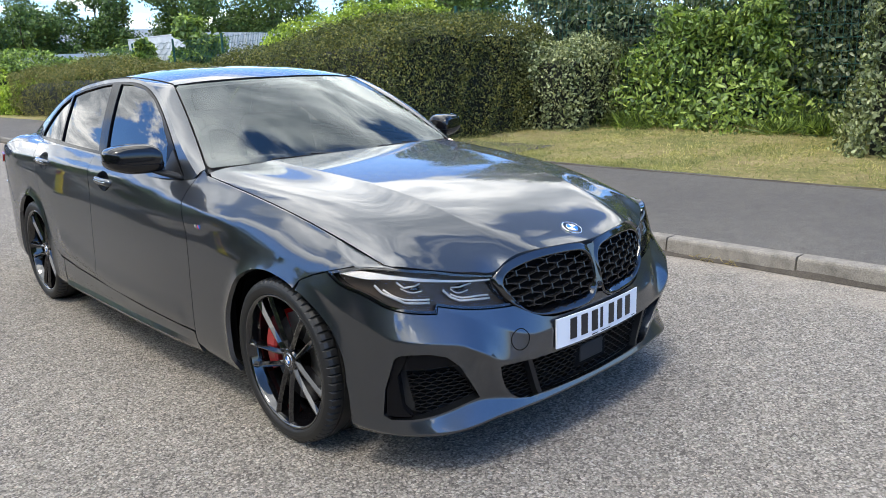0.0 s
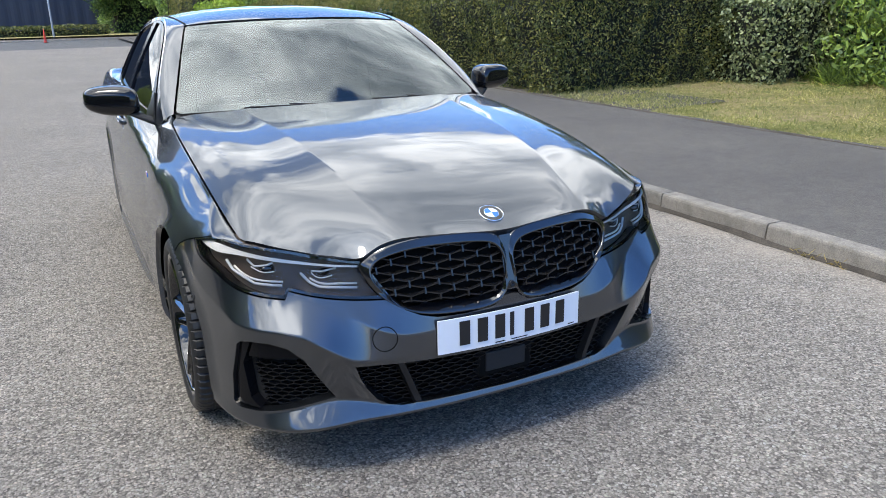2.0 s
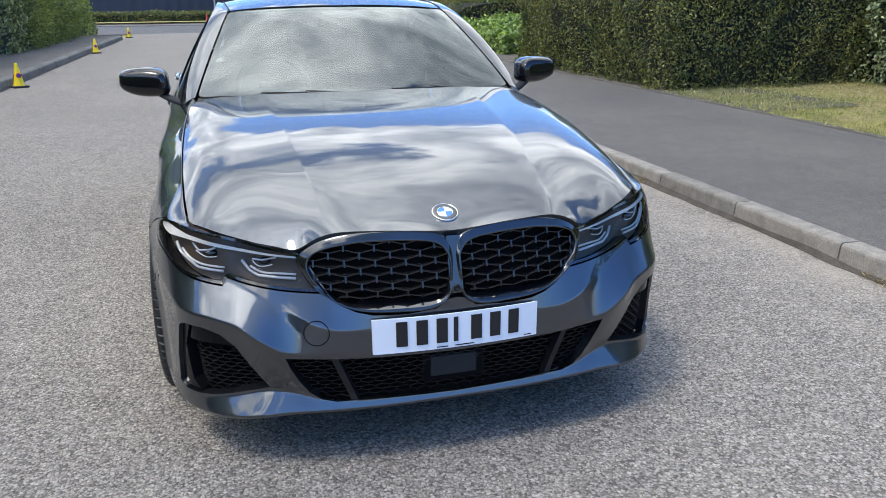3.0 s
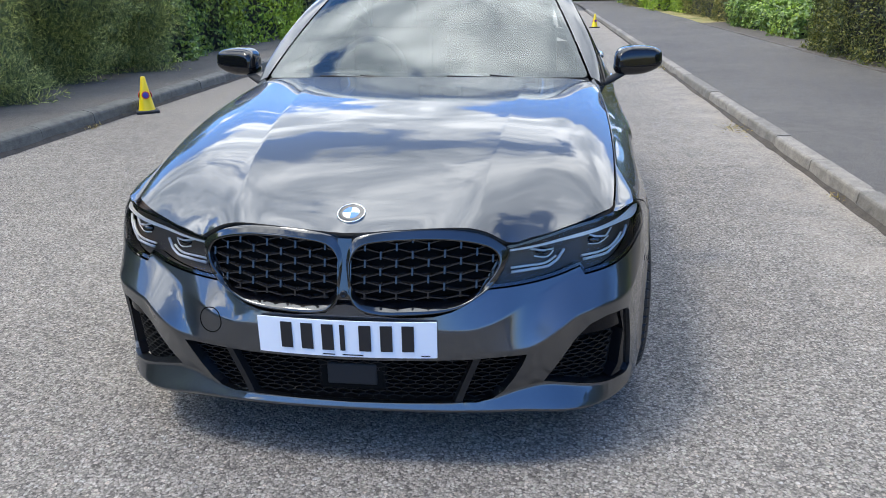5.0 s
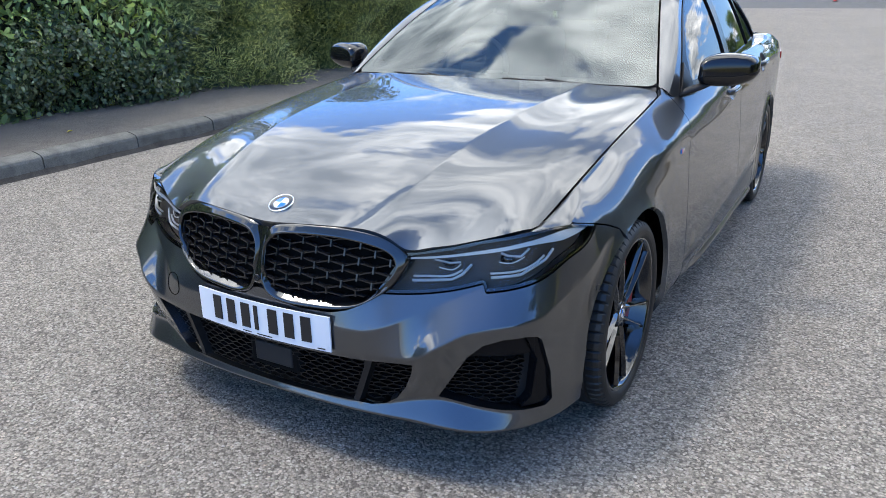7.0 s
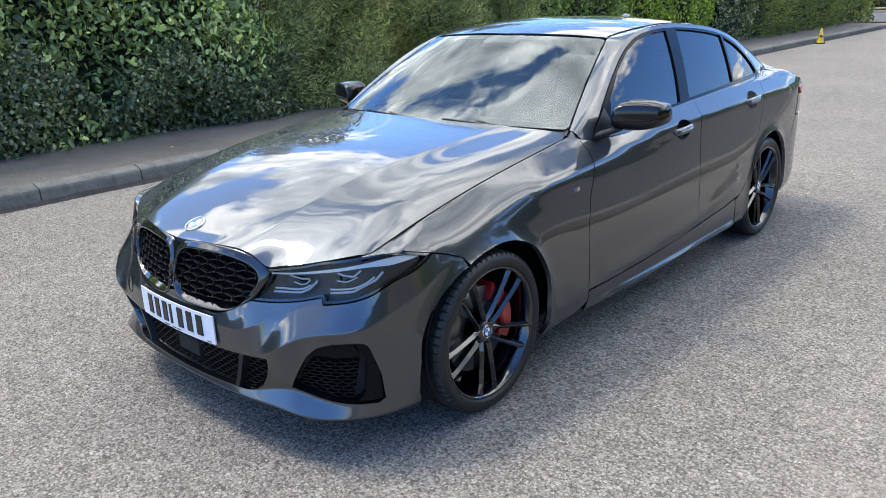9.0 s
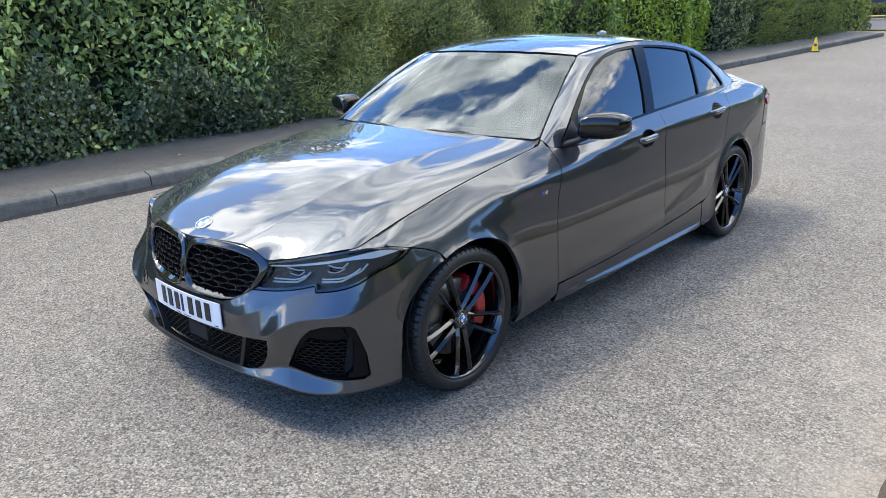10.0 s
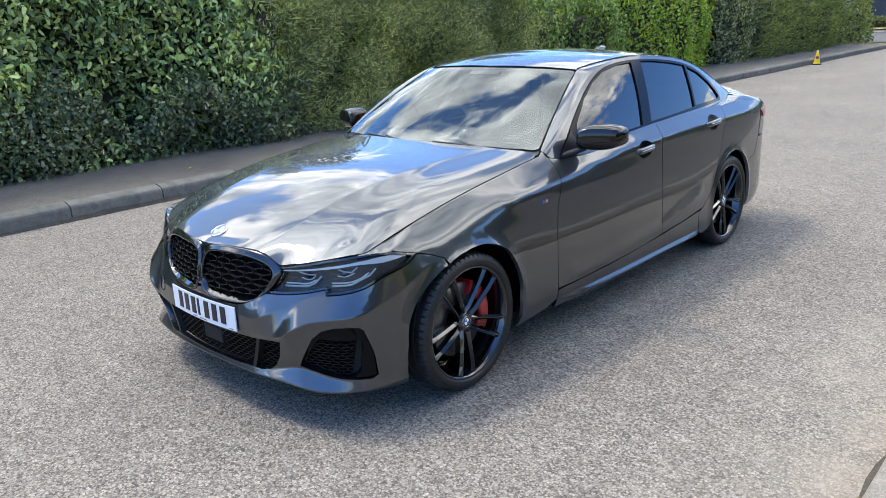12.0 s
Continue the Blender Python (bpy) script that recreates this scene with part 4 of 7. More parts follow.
def kerb_line(name, x, turn, y0, y1, label, first):
    line = thing(name, label, "kerb", kind="structure")
    me = kerb_stone(0.903, KERB_SHADED_DIRTY if turn else KERB, turn)
    y, rng = first, random.Random(int(abs(x) * 10))
    while y < y1:
        stone = new("kerb_stone", me)
        stone.parent = line
        off = rng.uniform(-0.004, 0.004)
        if turn:
            stone.matrix_local = pose(hedge_kerb(y + 0.903) + off, y + 0.903, 0.0, 0, 0, 180.8)
        else:
            stone.matrix_local = pose(x + off, y, rng.uniform(-0.004, 0.003), rng.uniform(-0.15, 0.15), 0, 0)
        y += 0.915
    return line


kerb_line("kerb", KERB_L, False, -12, 36, "weathered grey concrete kerb stones beside the road", 0.395 - 0.915 * 13)
kerb_line("kerb", KERB_R, True, -12, 31, "dirty grey concrete kerb stones below a hedge, coloured darker for their shaded face", 0.29 - 0.915 * 13)


def gutter(x, towards, y0, y1, label, seed, base=0.0, broken=0.0):
    """Grit and dirt gathered in an uneven low wedge along a kerb's foot."""
    n = int((y1 - y0) / 0.12)
    verts, faces = [], []
    for i in range(n + 1):
        y = y0 + (y1 - y0) * i / n
        w = 0.012 + 0.03 * (0.5 + 0.5 * noise.noise((y * 1.1, seed, 0.2))) + 0.03 * max(0.0, noise.noise((y * 5.0, seed, 2.2)))
        h = 0.040 + 0.022 * noise.noise((y * 2.3, seed, 7.1))
        h *= 1 - 0.65 * broken
        w *= max(0.03, 1 - broken + 1.6 * broken * noise.noise((y * 1.9, seed, 4.4)))
        verts += [(x + towards * w, y, base + 0.001), (x + towards * w * 0.45, y, base + h * 0.35), (x - towards * 0.012, y, base + h)]
    for i in range(n):
        for j in range(2):
            k = i * 3 + j
            faces.append((k, k + 1, k + 4, k + 3))
    return tagged(mesh_object("gutter_dirt", verts, faces, GRIT), label, "dirt", kind="stuff")


gutter(KERB_L, -1, -12, 36, "dark grit and dirt along a kerb", 1, broken=0.35)
leaning(gutter(KERB_R, 1, -12, 31, "dark grit and moss along a kerb", 2))


gutter(5.17, -1, -8, 22, "brown leaf litter along a pavement edge", 3, PAVE_Z + 0.018, 0.55)


# ---- hedges ----
def hedge(name, label, box, mat, count, size, seed, lump=0.16, lump_scale=0.5, aspect=0.5, droop=0.35, spread=0.8, crown=None, faces="xXyYz", layers=0.16, core=True, fold=0.25, spray=0.0, oval=False):
    """A hedge of many leaves over the faces of a box (x0, x1, y0, y1, z0, z1), bulging unevenly, round a near-black
    core that stands in for the shade inside.
    """
    x0, x1, y0, y1, z0, z1 = box
    rng = np.random.default_rng(seed)
    h = thing(name, label, "hedge")
    dx, dy, dz = x1 - x0, y1 - y0, z1 - z0
    area = {"x": dy * dz, "X": dy * dz, "y": dx * dz, "Y": dx * dz, "z": dx * dy}
    total = sum(area[f] for f in faces)
    spots, norms = [], []
    for f in faces:
        n = int(count * area[f] / total)
        a, b = rng.uniform(size=n), rng.uniform(size=n)
        if f in "xX":
            p = np.stack([np.full(n, x0 if f == "x" else x1), y0 + dy * a, z0 + dz * b], 1)
            q = np.tile((-1.0 if f == "x" else 1.0, 0, 0.25), (n, 1))
        elif f in "yY":
            p = np.stack([x0 + dx * a, np.full(n, y0 if f == "y" else y1), z0 + dz * b], 1)
            q = np.tile((0, -1.0 if f == "y" else 1.0, 0.25), (n, 1))
        else:
            p = np.stack([x0 + dx * a, y0 + dy * b, np.full(n, z1)], 1)
            q = np.tile((0, 0, 1.0), (n, 1))
        spots.append(p)
        norms.append(q)
    p, q = np.concatenate(spots), np.concatenate(norms)
    mid = np.array([(x0 + x1) / 2, (y0 + y1) / 2, (z0 + z1) / 2])
    # rounded shoulders
    r = min(dx, dz) * 0.28
    inner = np.clip(p, [x0 + r, y0 + r, z0], [x1 - r, y1 - r, z1 - r])
    d = p - inner
    ln = np.linalg.norm(d, axis=1)[:, None]
    d = np.where(ln > 1e-6, d / np.maximum(ln, 1e-6), q)
    p = inner + d * np.minimum(r, np.maximum(ln, r))
    push = lump * (lumps(p, lump_scale, seed) + 0.5 * lumps(p, lump_scale * 0.35, seed + 5))
    p = p + d * (push + rng.uniform(-layers, 0.03, len(p)))[:, None]
    if crown is not None:
        low = crown(p)
        p[:, 2] = z0 + (p[:, 2] - z0) * low
    p[:, 2] = np.maximum(p[:, 2], z0 + 0.02)
    if spray:
        # feathery shoots: a row of needles along each shoot, which leans out and up
        k = 14
        pick = rng.permutation(len(p))[: len(p) // k]
        p, d = p[pick], d[pick]
        axis = d * 0.60 + np.array([0, 0.35, 0.10]) + 0.22 * rng.normal(size=p.shape)
        axis /= np.linalg.norm(axis, axis=1)[:, None]
        long = spray * rng.uniform(0.6, 1.3, len(p))
        p = (p[:, None] + axis[:, None] * long[:, None, None] * np.linspace(-0.3, 0.8, k)[:, None]).reshape(-1, 3) + 0.012 * rng.normal(size=(len(p) * k, 3))
        leaf_cloud("leaves", p, np.repeat(d, k, 0), size, mat, h, aspect, fold, droop, spread, seed, axes=np.repeat(axis, k, 0))
    else:
        leaf_cloud("leaves", p, d, size, mat, h, aspect, fold, droop, spread, seed, oval=oval)
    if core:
        # solid block whose colour gives the dark gaps behind the leaves their shade
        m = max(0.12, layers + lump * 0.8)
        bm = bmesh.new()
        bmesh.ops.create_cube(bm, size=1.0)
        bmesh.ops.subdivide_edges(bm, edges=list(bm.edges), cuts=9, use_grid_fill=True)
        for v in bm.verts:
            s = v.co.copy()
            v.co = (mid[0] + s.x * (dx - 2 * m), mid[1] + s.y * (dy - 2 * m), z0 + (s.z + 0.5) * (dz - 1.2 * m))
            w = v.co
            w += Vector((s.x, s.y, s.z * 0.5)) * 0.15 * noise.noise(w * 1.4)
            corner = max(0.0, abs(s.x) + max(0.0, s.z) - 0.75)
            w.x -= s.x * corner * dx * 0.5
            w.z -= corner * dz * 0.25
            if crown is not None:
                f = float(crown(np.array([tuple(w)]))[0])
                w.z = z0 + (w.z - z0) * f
        part("shade_core", bm, CORE, h)
    return h


# below the tall hedge on the far side of the road
hedge("hedge", "tall dense hedge of broad glossy green leaves with ivy", (-9.0, -5.75, -9, 4.2, 0.1, 3.15), LAUREL, 84000, 0.092, 11, 0.30, 0.45, 0.50, 0.6, 0.80, faces="Xz", layers=0.34, oval=True)
hedge("ivy_skirt", "dark trailing ivy at the foot of a hedge", (-6.5, -5.56, -9, 4.3, 0.1, 1.35), IVY, 40000, 0.052, 12, 0.22, 0.34, 0.75, 0.3, 0.9, faces="XzY", layers=0.22, oval=True,
      crown=lambda p: 0.66 + 0.75 * lumps(np.stack([0 * p[:, 1], p[:, 1], 0 * p[:, 1]], 1), 0.8, 31) + 0.35 * lumps(np.stack([0 * p[:, 1], p[:, 1], 0 * p[:, 1]], 1), 0.22, 33))
hedge("hedge", "dark green conifer hedge of feathery drooping shoots", (-9.0, -5.80, 3.9, 9.8, 0.1, 2.95), YEW, 300000, 0.080, 13, 0.50, 0.50, 0.12, 0.10, 0.30, faces="XY", fold=0.1, layers=0.34, spray=0.46)
hedge("shrub", "mixed green ivy and bramble shrubs", (-8.6, -5.75, 9.2, 13.4, 0.1, 2.1), SHRUB, 20000, 0.085, 14, 0.25, 0.5, 0.6, faces="XzYy")
hedge("hedge", "bright lime green leafy hedge", (-8.8, -5.9, 13.2, 19.0, 0.1, 2.9), LIME, 22000, 0.10, 15, 0.22, 0.6, 0.5, faces="XzYy")
hedge("shrub", "grey-green bushy shrub in a roadside hedge", (-8.6, -5.8, 18.8, 21.2, 0.1, 2.6), GREYLEAF, 9000, 0.10, 16, 0.22, 0.6, 0.5, faces="XzYy")
hedge("hedge", "olive green feathery conifer hedge", (-8.8, -5.9, 21.0, 30.5, 0.1, 2.6), CONIFER, 42000, 0.13, 17, 0.26, 0.7, 0.16, -0.2, faces="XzYy", spray=0.45)
hedge("shrub", "leafy green bush at a street corner", (-12.0, -6.2, 29.5, 36.5, 0.1, 2.3), CONIFER, 14000, 0.13, 18, 0.35, 0.7, 0.5, faces="XzYy")

# verge side
hedge("hedge", "large dense box hedge with a sloping bronzed top", (5.35, 9.6, 6.7, 13.2, 0.12, 2.2), BOX, 105000, 0.05, 21, 0.16, 0.5, 0.45, 0.0, 0.9, faces="xzyY",
      crown=lambda p: 0.70 + 0.30 * np.clip((15.2 - p[:, 1]) / 6.5, 0, 1) * np.clip((p[:, 0] - 4.2) / 2.0, 0.62, 1))
hedge("shrub", "grey-green evergreen shrub at a hedge end", (8.4, 10.6, 5.6, 7.6, 0.12, 1.75), GREYLEAF, 13000, 0.06, 22, 0.2, 0.35, 0.6, faces="xzyY")
hedge("ivy_fence_cover", "ivy and climbing shrubs over a mesh fence", (10.3, 11.8, -6.0, 8.5, 0.15, 2.9), IVY, 46000, 0.098, 23, 0.34, 0.6, 0.6, 0.3, 0.85, faces="xz", layers=0.3, oval=True)
hedge("shrub", "light green leafy shrub before a fence", (9.6, 10.9, 2.5, 4.7, 0.15, 2.4), SHRUB, 12000, 0.110, 24, 0.75, 0.36, 0.42, 0.6, 0.9, faces="xzyY", layers=0.5, oval=True)
hedge("shrub", "pale evergreen shrub on mown grass", (7.2, 9.6, -3.2, 0.95, 0.15, 2.75), GREYLEAF, 30000, 0.065, 25, 0.22, 0.35, 0.6, faces="xzyY", oval=True)
hedge("shrub", "vivid yellow-green shrub behind a hedge", (9.2, 12.5, 12.0, 17.5, 0.15, 3.0), LIME, 20000, 0.11, 26, 0.35, 0.7, 0.45, faces="xzyY", crown=lambda p: 0.62 + 0.38 * np.clip((19.0 - p[:, 1]) / 6.0, 0, 1))
hedge("ground_ivy", "low bright green ivy beside a pavement", (5.7, 8.6, 14.6, 20.5, 0.12, 0.8), SHRUB, 14000, 0.10, 27, 0.25, 0.6, 0.6, faces="xzy")
hedge("shrub", "rounded olive heather shrub by the pavement", (5.9, 10.5, 19.5, 30.0, 0.12, 1.75), HEATH, 36000, 0.085, 28, 0.25, 0.8, 0.3, faces="xzyY")

hedge("shrub", "vivid yellow-green shrub beside the pavement", (5.3, 8.0, 31.5, 38.5, 0.12, 1.9), LIME, 9000, 0.13, 51, 0.35, 0.7, 0.5, faces="xzyY")
hedge("shrub", "olive green bush beside the pavement", (5.0, 8.6, 38.2, 46.0, 0.12, 2.8), HEATH, 12000, 0.13, 52, 0.4, 0.8, 0.4, faces="xzyY")
hedge("shrub", "tall dark green bush near the junction", (5.2, 9.5, 45.5, 50.6, 0.12, 3.6), SHRUB, 9000, 0.15, 53, 0.45, 0.9, 0.5, faces="xzyY")
hedge("shrub", "leafy green bush across the junction", (2.9, 9.5, 59.5, 69.0, 0.12, 4.0), SHRUB, 11000, 0.18, 54, 0.5, 1.0, 0.5, faces="xzyY")


# mown grass: short blades over the verge that the camera passes
rng = np.random.default_rng(77)
gx, gy = rng.uniform(5.22, 10.2, 170000), rng.uniform(-2.0, 7.5, 170000)
keep = rng.uniform(size=170000) < np.clip(0.35 + 0.8 * lumps(np.stack([gx, gy, 0 * gx], 1), 0.5, 9), 0.12, 1) * np.clip((gx - 5.1) / 0.35, 0.15, 1)
gp = np.stack([gx, gy, PAVE_Z + 0.02 + (gx - 5.15) * 0.0134], 1)[keep]
blades = thing("mown_grass", "short dry mown grass with straw-coloured patches", "grass", kind="stuff")
leaf_cloud("grass_blades", gp, np.tile((0.3, 0.3, 0.35), (len(gp), 1)), 0.048, GRASS, blades, 0.13, 0.2, -1.1, 0.8, 78)

# long unmown grass at the foot of the fence
rng = np.random.default_rng(79)
tx, ty = rng.uniform(9.15, 9.95, 46), np.concatenate([rng.uniform(0.8, 2.7, 26), rng.uniform(4.4, 5.9, 20)])
lp = np.repeat(np.stack([tx, ty, 0 * tx + 0.20], 1), 60, 0) + rng.normal(0, 1, (46 * 60, 3)) * (0.09, 0.09, 0.05)
long_grass = thing("long_grass", "long green unmown grass below a fence", "grass", kind="stuff")
leaf_cloud("grass_blades", lp, np.tile((0.3, 0.3, 0.3), (len(lp), 1)), 0.27, SHRUB, long_grass, 0.035, 0.2, -1.3, 0.55, 80)


# ---- the car ----
car = thing("car", "dark grey metallic four-door saloon car with gloss black trim", "car")


def on_shell(points):
    return np.array([to_shell(*p) for p in points])


def arc_points(cy, cz, r, a0, a1, n):
    """Points of a wheel arch from angle a0 to a1 (degrees, 0 = towards the tail, 90 = up)."""
    out = []
    cy, cz = ARCHES[0] if cy < 1 else ARCHES[1]
    for a in np.linspace(a0, a1, n):
        q = float(arch_radius(a, cy < 1)) + 0.001
        out.append((cy + q * math.cos(radians(a)), cz + q * math.sin(radians(a))))
    return out


def flank(points):
    """Outline on the flank from (y, z) pairs."""
    return np.array([(s_of_y(y), z) for y, z in points])


ARCH_R, AXLE_Z = 0.362, 0.338
LAMP_LOW = [(0.866, -0.245, 0.718), (0.860, -0.335, 0.680), (0.838, -0.420, 0.657), (0.810, -0.475, 0.628), (0.750, -0.545, 0.602), (0.669, -0.588, 0.590), (0.657, -0.579, 0.611), (0.60, -0.610, 0.596), (0.50, -0.652, 0.580), (0.42, -0.682, 0.574), (0.375, -0.70, 0.572)]
LAMP_TOP = [(0.440, -0.645, 0.684), (0.505, -0.618, 0.695), (0.558, -0.593, 0.704), (0.66, -0.547, 0.729), (0.757, -0.480, 0.748), (0.80, -0.42, 0.752), (0.838, -0.34, 0.742)]
low, top = on_shell(LAMP_LOW), on_shell(LAMP_TOP)
low_smooth = np.concatenate([smoothed(low[:6], 24), low[5:7], smoothed(low[6:], 16)])
front_arch = [(s_of_y(y), z) for y, z in arc_points(0, AXLE_Z, ARCH_R, 204, 112, 34)]
joint = flank([(-0.12, 0.672), (-0.18, 0.698)])

# bumper skin: whole width, one sheet
lip = smoothed([(0, 0.192), (s_of_x(0.3), 0.194), (s_of_x(0.5), 0.191), (s_of_x(0.66), 0.180), (s_of_x(0.78), 0.169), (s_of_y(-0.45), 0.162), (s_of_y(-0.345), 0.158)], 40)
kidney_low = [(0.345, 0.540), (0.30, 0.520), (0.25, 0.508), (0.15, 0.505), (0.06, 0.515), (0.03, 0.540), (0.0, 0.545)]
half = np.concatenate([lip[1:], front_arch, joint, low_smooth, [(s_of_x(x), z) for x, z in kidney_low]])
bumper_outline = np.concatenate([half, half[-2::-1] * (-1, 1)])
grille_half = [(0.512, 0.391), (0.44, 0.385), (0.36, 0.378), (0.26, 0.374), (0.13, 0.370), (0.0, 0.368)]
grille_low = [(0.0, 0.226), (0.2, 0.229), (0.308, 0.232), (0.37, 0.231), (0.415, 0.240), (0.45, 0.262), (0.48, 0.305), (0.50, 0.35)]
gh = np.array([(s_of_x(x), z) for x, z in grille_half + grille_low])
grille_hole = np.concatenate([gh[:6], gh[4::-1] * (-1, 1), gh[:5:-1] * (-1, 1), gh[7:]])
intake_pts = [(0.822, -0.53, 0.452), (0.812, -0.545, 0.466), (0.79, -0.575, 0.473), (0.745, -0.625, 0.474), (0.70, -0.664, 0.458), (0.658, -0.684, 0.420), (0.61, -0.68, 0.350), (0.558, -0.669, 0.278), (0.60, -0.655, 0.268), (0.67, -0.625, 0.252), (0.73, -0.596, 0.241), (0.778, -0.555, 0.234), (0.815, -0.497, 0.231), (0.831, -0.475, 0.245), (0.832, -0.49, 0.34)]
intake = on_shell(intake_pts)
bumper = panel("front_bumper", bumper_outline, shell, PAINT, car, [grille_hole, intake, (intake * (-1, 1))[::-1]], 0.016, hole_skirt=0.035, bends=crease_edges() + arch_bends(0, 112, 168) + [q * (-1, 1) for q in arch_bends(0, 112, 168)], label="painted front bumper with black air intakes")

# inner near-black skin closes gaps behind the panels and stands in for their shade
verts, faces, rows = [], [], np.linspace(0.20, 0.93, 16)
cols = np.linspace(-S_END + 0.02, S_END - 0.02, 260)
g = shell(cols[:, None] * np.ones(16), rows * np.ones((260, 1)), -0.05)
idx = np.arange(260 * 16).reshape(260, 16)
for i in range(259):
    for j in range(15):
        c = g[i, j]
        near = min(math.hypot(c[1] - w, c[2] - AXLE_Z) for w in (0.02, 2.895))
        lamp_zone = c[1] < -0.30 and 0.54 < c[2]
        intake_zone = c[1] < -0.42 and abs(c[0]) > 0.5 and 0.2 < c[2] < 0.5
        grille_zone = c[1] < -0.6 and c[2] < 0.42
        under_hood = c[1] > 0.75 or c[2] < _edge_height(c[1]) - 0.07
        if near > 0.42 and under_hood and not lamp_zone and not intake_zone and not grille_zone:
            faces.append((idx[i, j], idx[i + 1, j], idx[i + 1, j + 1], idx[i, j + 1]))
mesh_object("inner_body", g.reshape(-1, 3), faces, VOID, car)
# radiator and intake cavities: plain boxes, their depth of shade put in as near-black
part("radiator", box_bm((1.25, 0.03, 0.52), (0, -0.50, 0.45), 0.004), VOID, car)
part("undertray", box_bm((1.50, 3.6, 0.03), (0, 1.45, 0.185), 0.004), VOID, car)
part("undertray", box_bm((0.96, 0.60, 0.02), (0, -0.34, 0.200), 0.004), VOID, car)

# bonnet
front_edge = [(0.0, -0.722), (0.05, -0.722)] + [(x, y) for x, y, z in HOOD_FRONT[1:]]
side_edge = [(float(hood_edge(y)[0]), y) for y in np.linspace(-0.432, 0.715, 30)]
rear_edge = [(0.748, 0.762), (0.68, 0.735), (0.5, 0.680), (0.3, 0.648), (0.12, 0.636), (0.0, 0.634)]
hh = np.concatenate([smoothed(front_edge, 60), side_edge, smoothed(rear_edge, 24)])
_by = np.linspace(-0.60, 0.60, 60)
pressed = [np.stack([k * (_crease_x(_by) + d), _by], 1) for k in (1, -1) for d in (-0.010, -0.004, 0.0, 0.004, 0.010)]
_fx = np.linspace(0.32, 0.735, 60)
folded = [np.stack([k * _fx, _front_y(_fx) + d], 1) for k in (1, -1) for d in (0.010, 0.025)]
bonnet = panel("bonnet", np.concatenate([hh, hh[-2:0:-1] * (-1, 1)]), hood, PAINT, car, step=0.022, bends=pressed + folded, heart=(0, 0.2, -2), skirt=0.02, label="long painted bonnet with two raised creases")

# front wings, doors, rear quarters
def s_at(y, z):
    """The place along the plan line whose skin lies at y at a height."""
    s = s_of_y(y)
    for _ in range(5):
        s = s + y - float(shell(s, z)[1])
    return s


def wing_rim(y):
    """Height at which the wing turns over towards the bonnet."""
    z = float(_edge_height(y))
    wide = float(shell(s_at(y, z), z)[0]) - float(_edge_x(y))
    rim = z - 0.012 - 0.35 * max(0.0, wide)
    # in front it follows the headlight's upper edge
    return max(rim, float(np.interp(y, [-0.48, -0.42, -0.34], [0.750, 0.754, 0.744]))) if y < -0.30 else rim


edge_line = [(float(s_at(y, wing_rim(y))), wing_rim(y)) for y in np.linspace(-0.355, 0.70, 46)]
door_front = flank([(0.80, 0.975), (0.803, 0.91), (0.765, 0.82), (0.722, 0.72), (0.702, 0.61), (0.696, 0.45), (0.698, 0.300)])
sill_low = [(0.62, 0.215), (0.50, 0.20), (0.41, 0.19)]
arch_back = [(s_of_y(y), z) for y, z in arc_points(0, AXLE_Z, ARCH_R, -20, 110, 44)]
wing_outline = np.concatenate([edge_line, [to_shell(0.755, 0.79, 0.984)], door_front, flank([(0.698, 0.245)]), flank(sill_low), arch_back, joint, low[:1], top[::-1][:1]])
split = [(1.862, 0.975), (1.852, 0.91), (1.838, 0.80), (1.826, 0.66), (1.815, 0.50), (1.808, 0.335)]
rear_cut = [(2.79, 1.005), (2.772, 0.95), (2.735, 0.86), (2.685, 0.74), (2.625, 0.62), (2.55, 0.50), (2.49, 0.435), (2.43, 0.40), (2.40, 0.385)]
belt = lambda y: 0.955 + 0.068 * steps(y, 0.75, 2.6)
front_door = np.concatenate([flank([(y, float(belt(y))) for y in np.linspace(0.80, 1.862, 24)]), flank(split), flank([(1.6, 0.318), (1.2, 0.305), (0.9, 0.298)]), door_front[:0:-1]])
rear_door = np.concatenate([flank([(y, float(belt(y))) for y in np.linspace(1.862, 2.79, 20)]), flank(rear_cut), flank([(2.1, 0.352)]), flank(split[::-1])[:-1]])
SHOULDER_Y, SHOULDER_Z = [2.2, 2.75, 3.10, 3.26, 3.44, 3.62, 3.80, 4.0], [0.995, 1.010, 1.018, 1.012, 0.985, 0.953, 0.925, 0.915]
quarter = np.concatenate([flank([(y, float(np.interp(y, SHOULDER_Y, SHOULDER_Z))) for y in np.linspace(2.80, 3.44, 14)]), flank([(3.445, 0.95), (3.44, 0.90)]),
                          flank([(3.42, 0.72), (3.36, 0.60)]), [(s_of_y(y), z) for y, z in arc_points(2.851, AXLE_Z, ARCH_R, 38, 204, 44)], flank([(2.43, 0.19), (2.36, 0.235), (2.34, 0.36)]), flank(rear_cut[::-1])])
sill = np.concatenate([flank([(0.705, 0.294), (1.2, 0.302), (1.808, 0.331), (2.1, 0.349), (2.335, 0.372)]), flank([(2.35, 0.235), (2.30, 0.20), (1.6, 0.195), (0.8, 0.19), (0.70, 0.19), (0.70, 0.24)])])
tail_half = np.concatenate([flank([(3.43, 0.72), (3.37, 0.60)]), [(s_of_y(y), z) for y, z in arc_points(2.851, AXLE_Z, ARCH_R, 37, -26, 20)], flank([(3.25, 0.20), (3.6, 0.21)]), [(S_END, 0.22), (S_END, 0.72)]])
HANDLES = [(1.635, 0.882), (2.575, 0.926)]


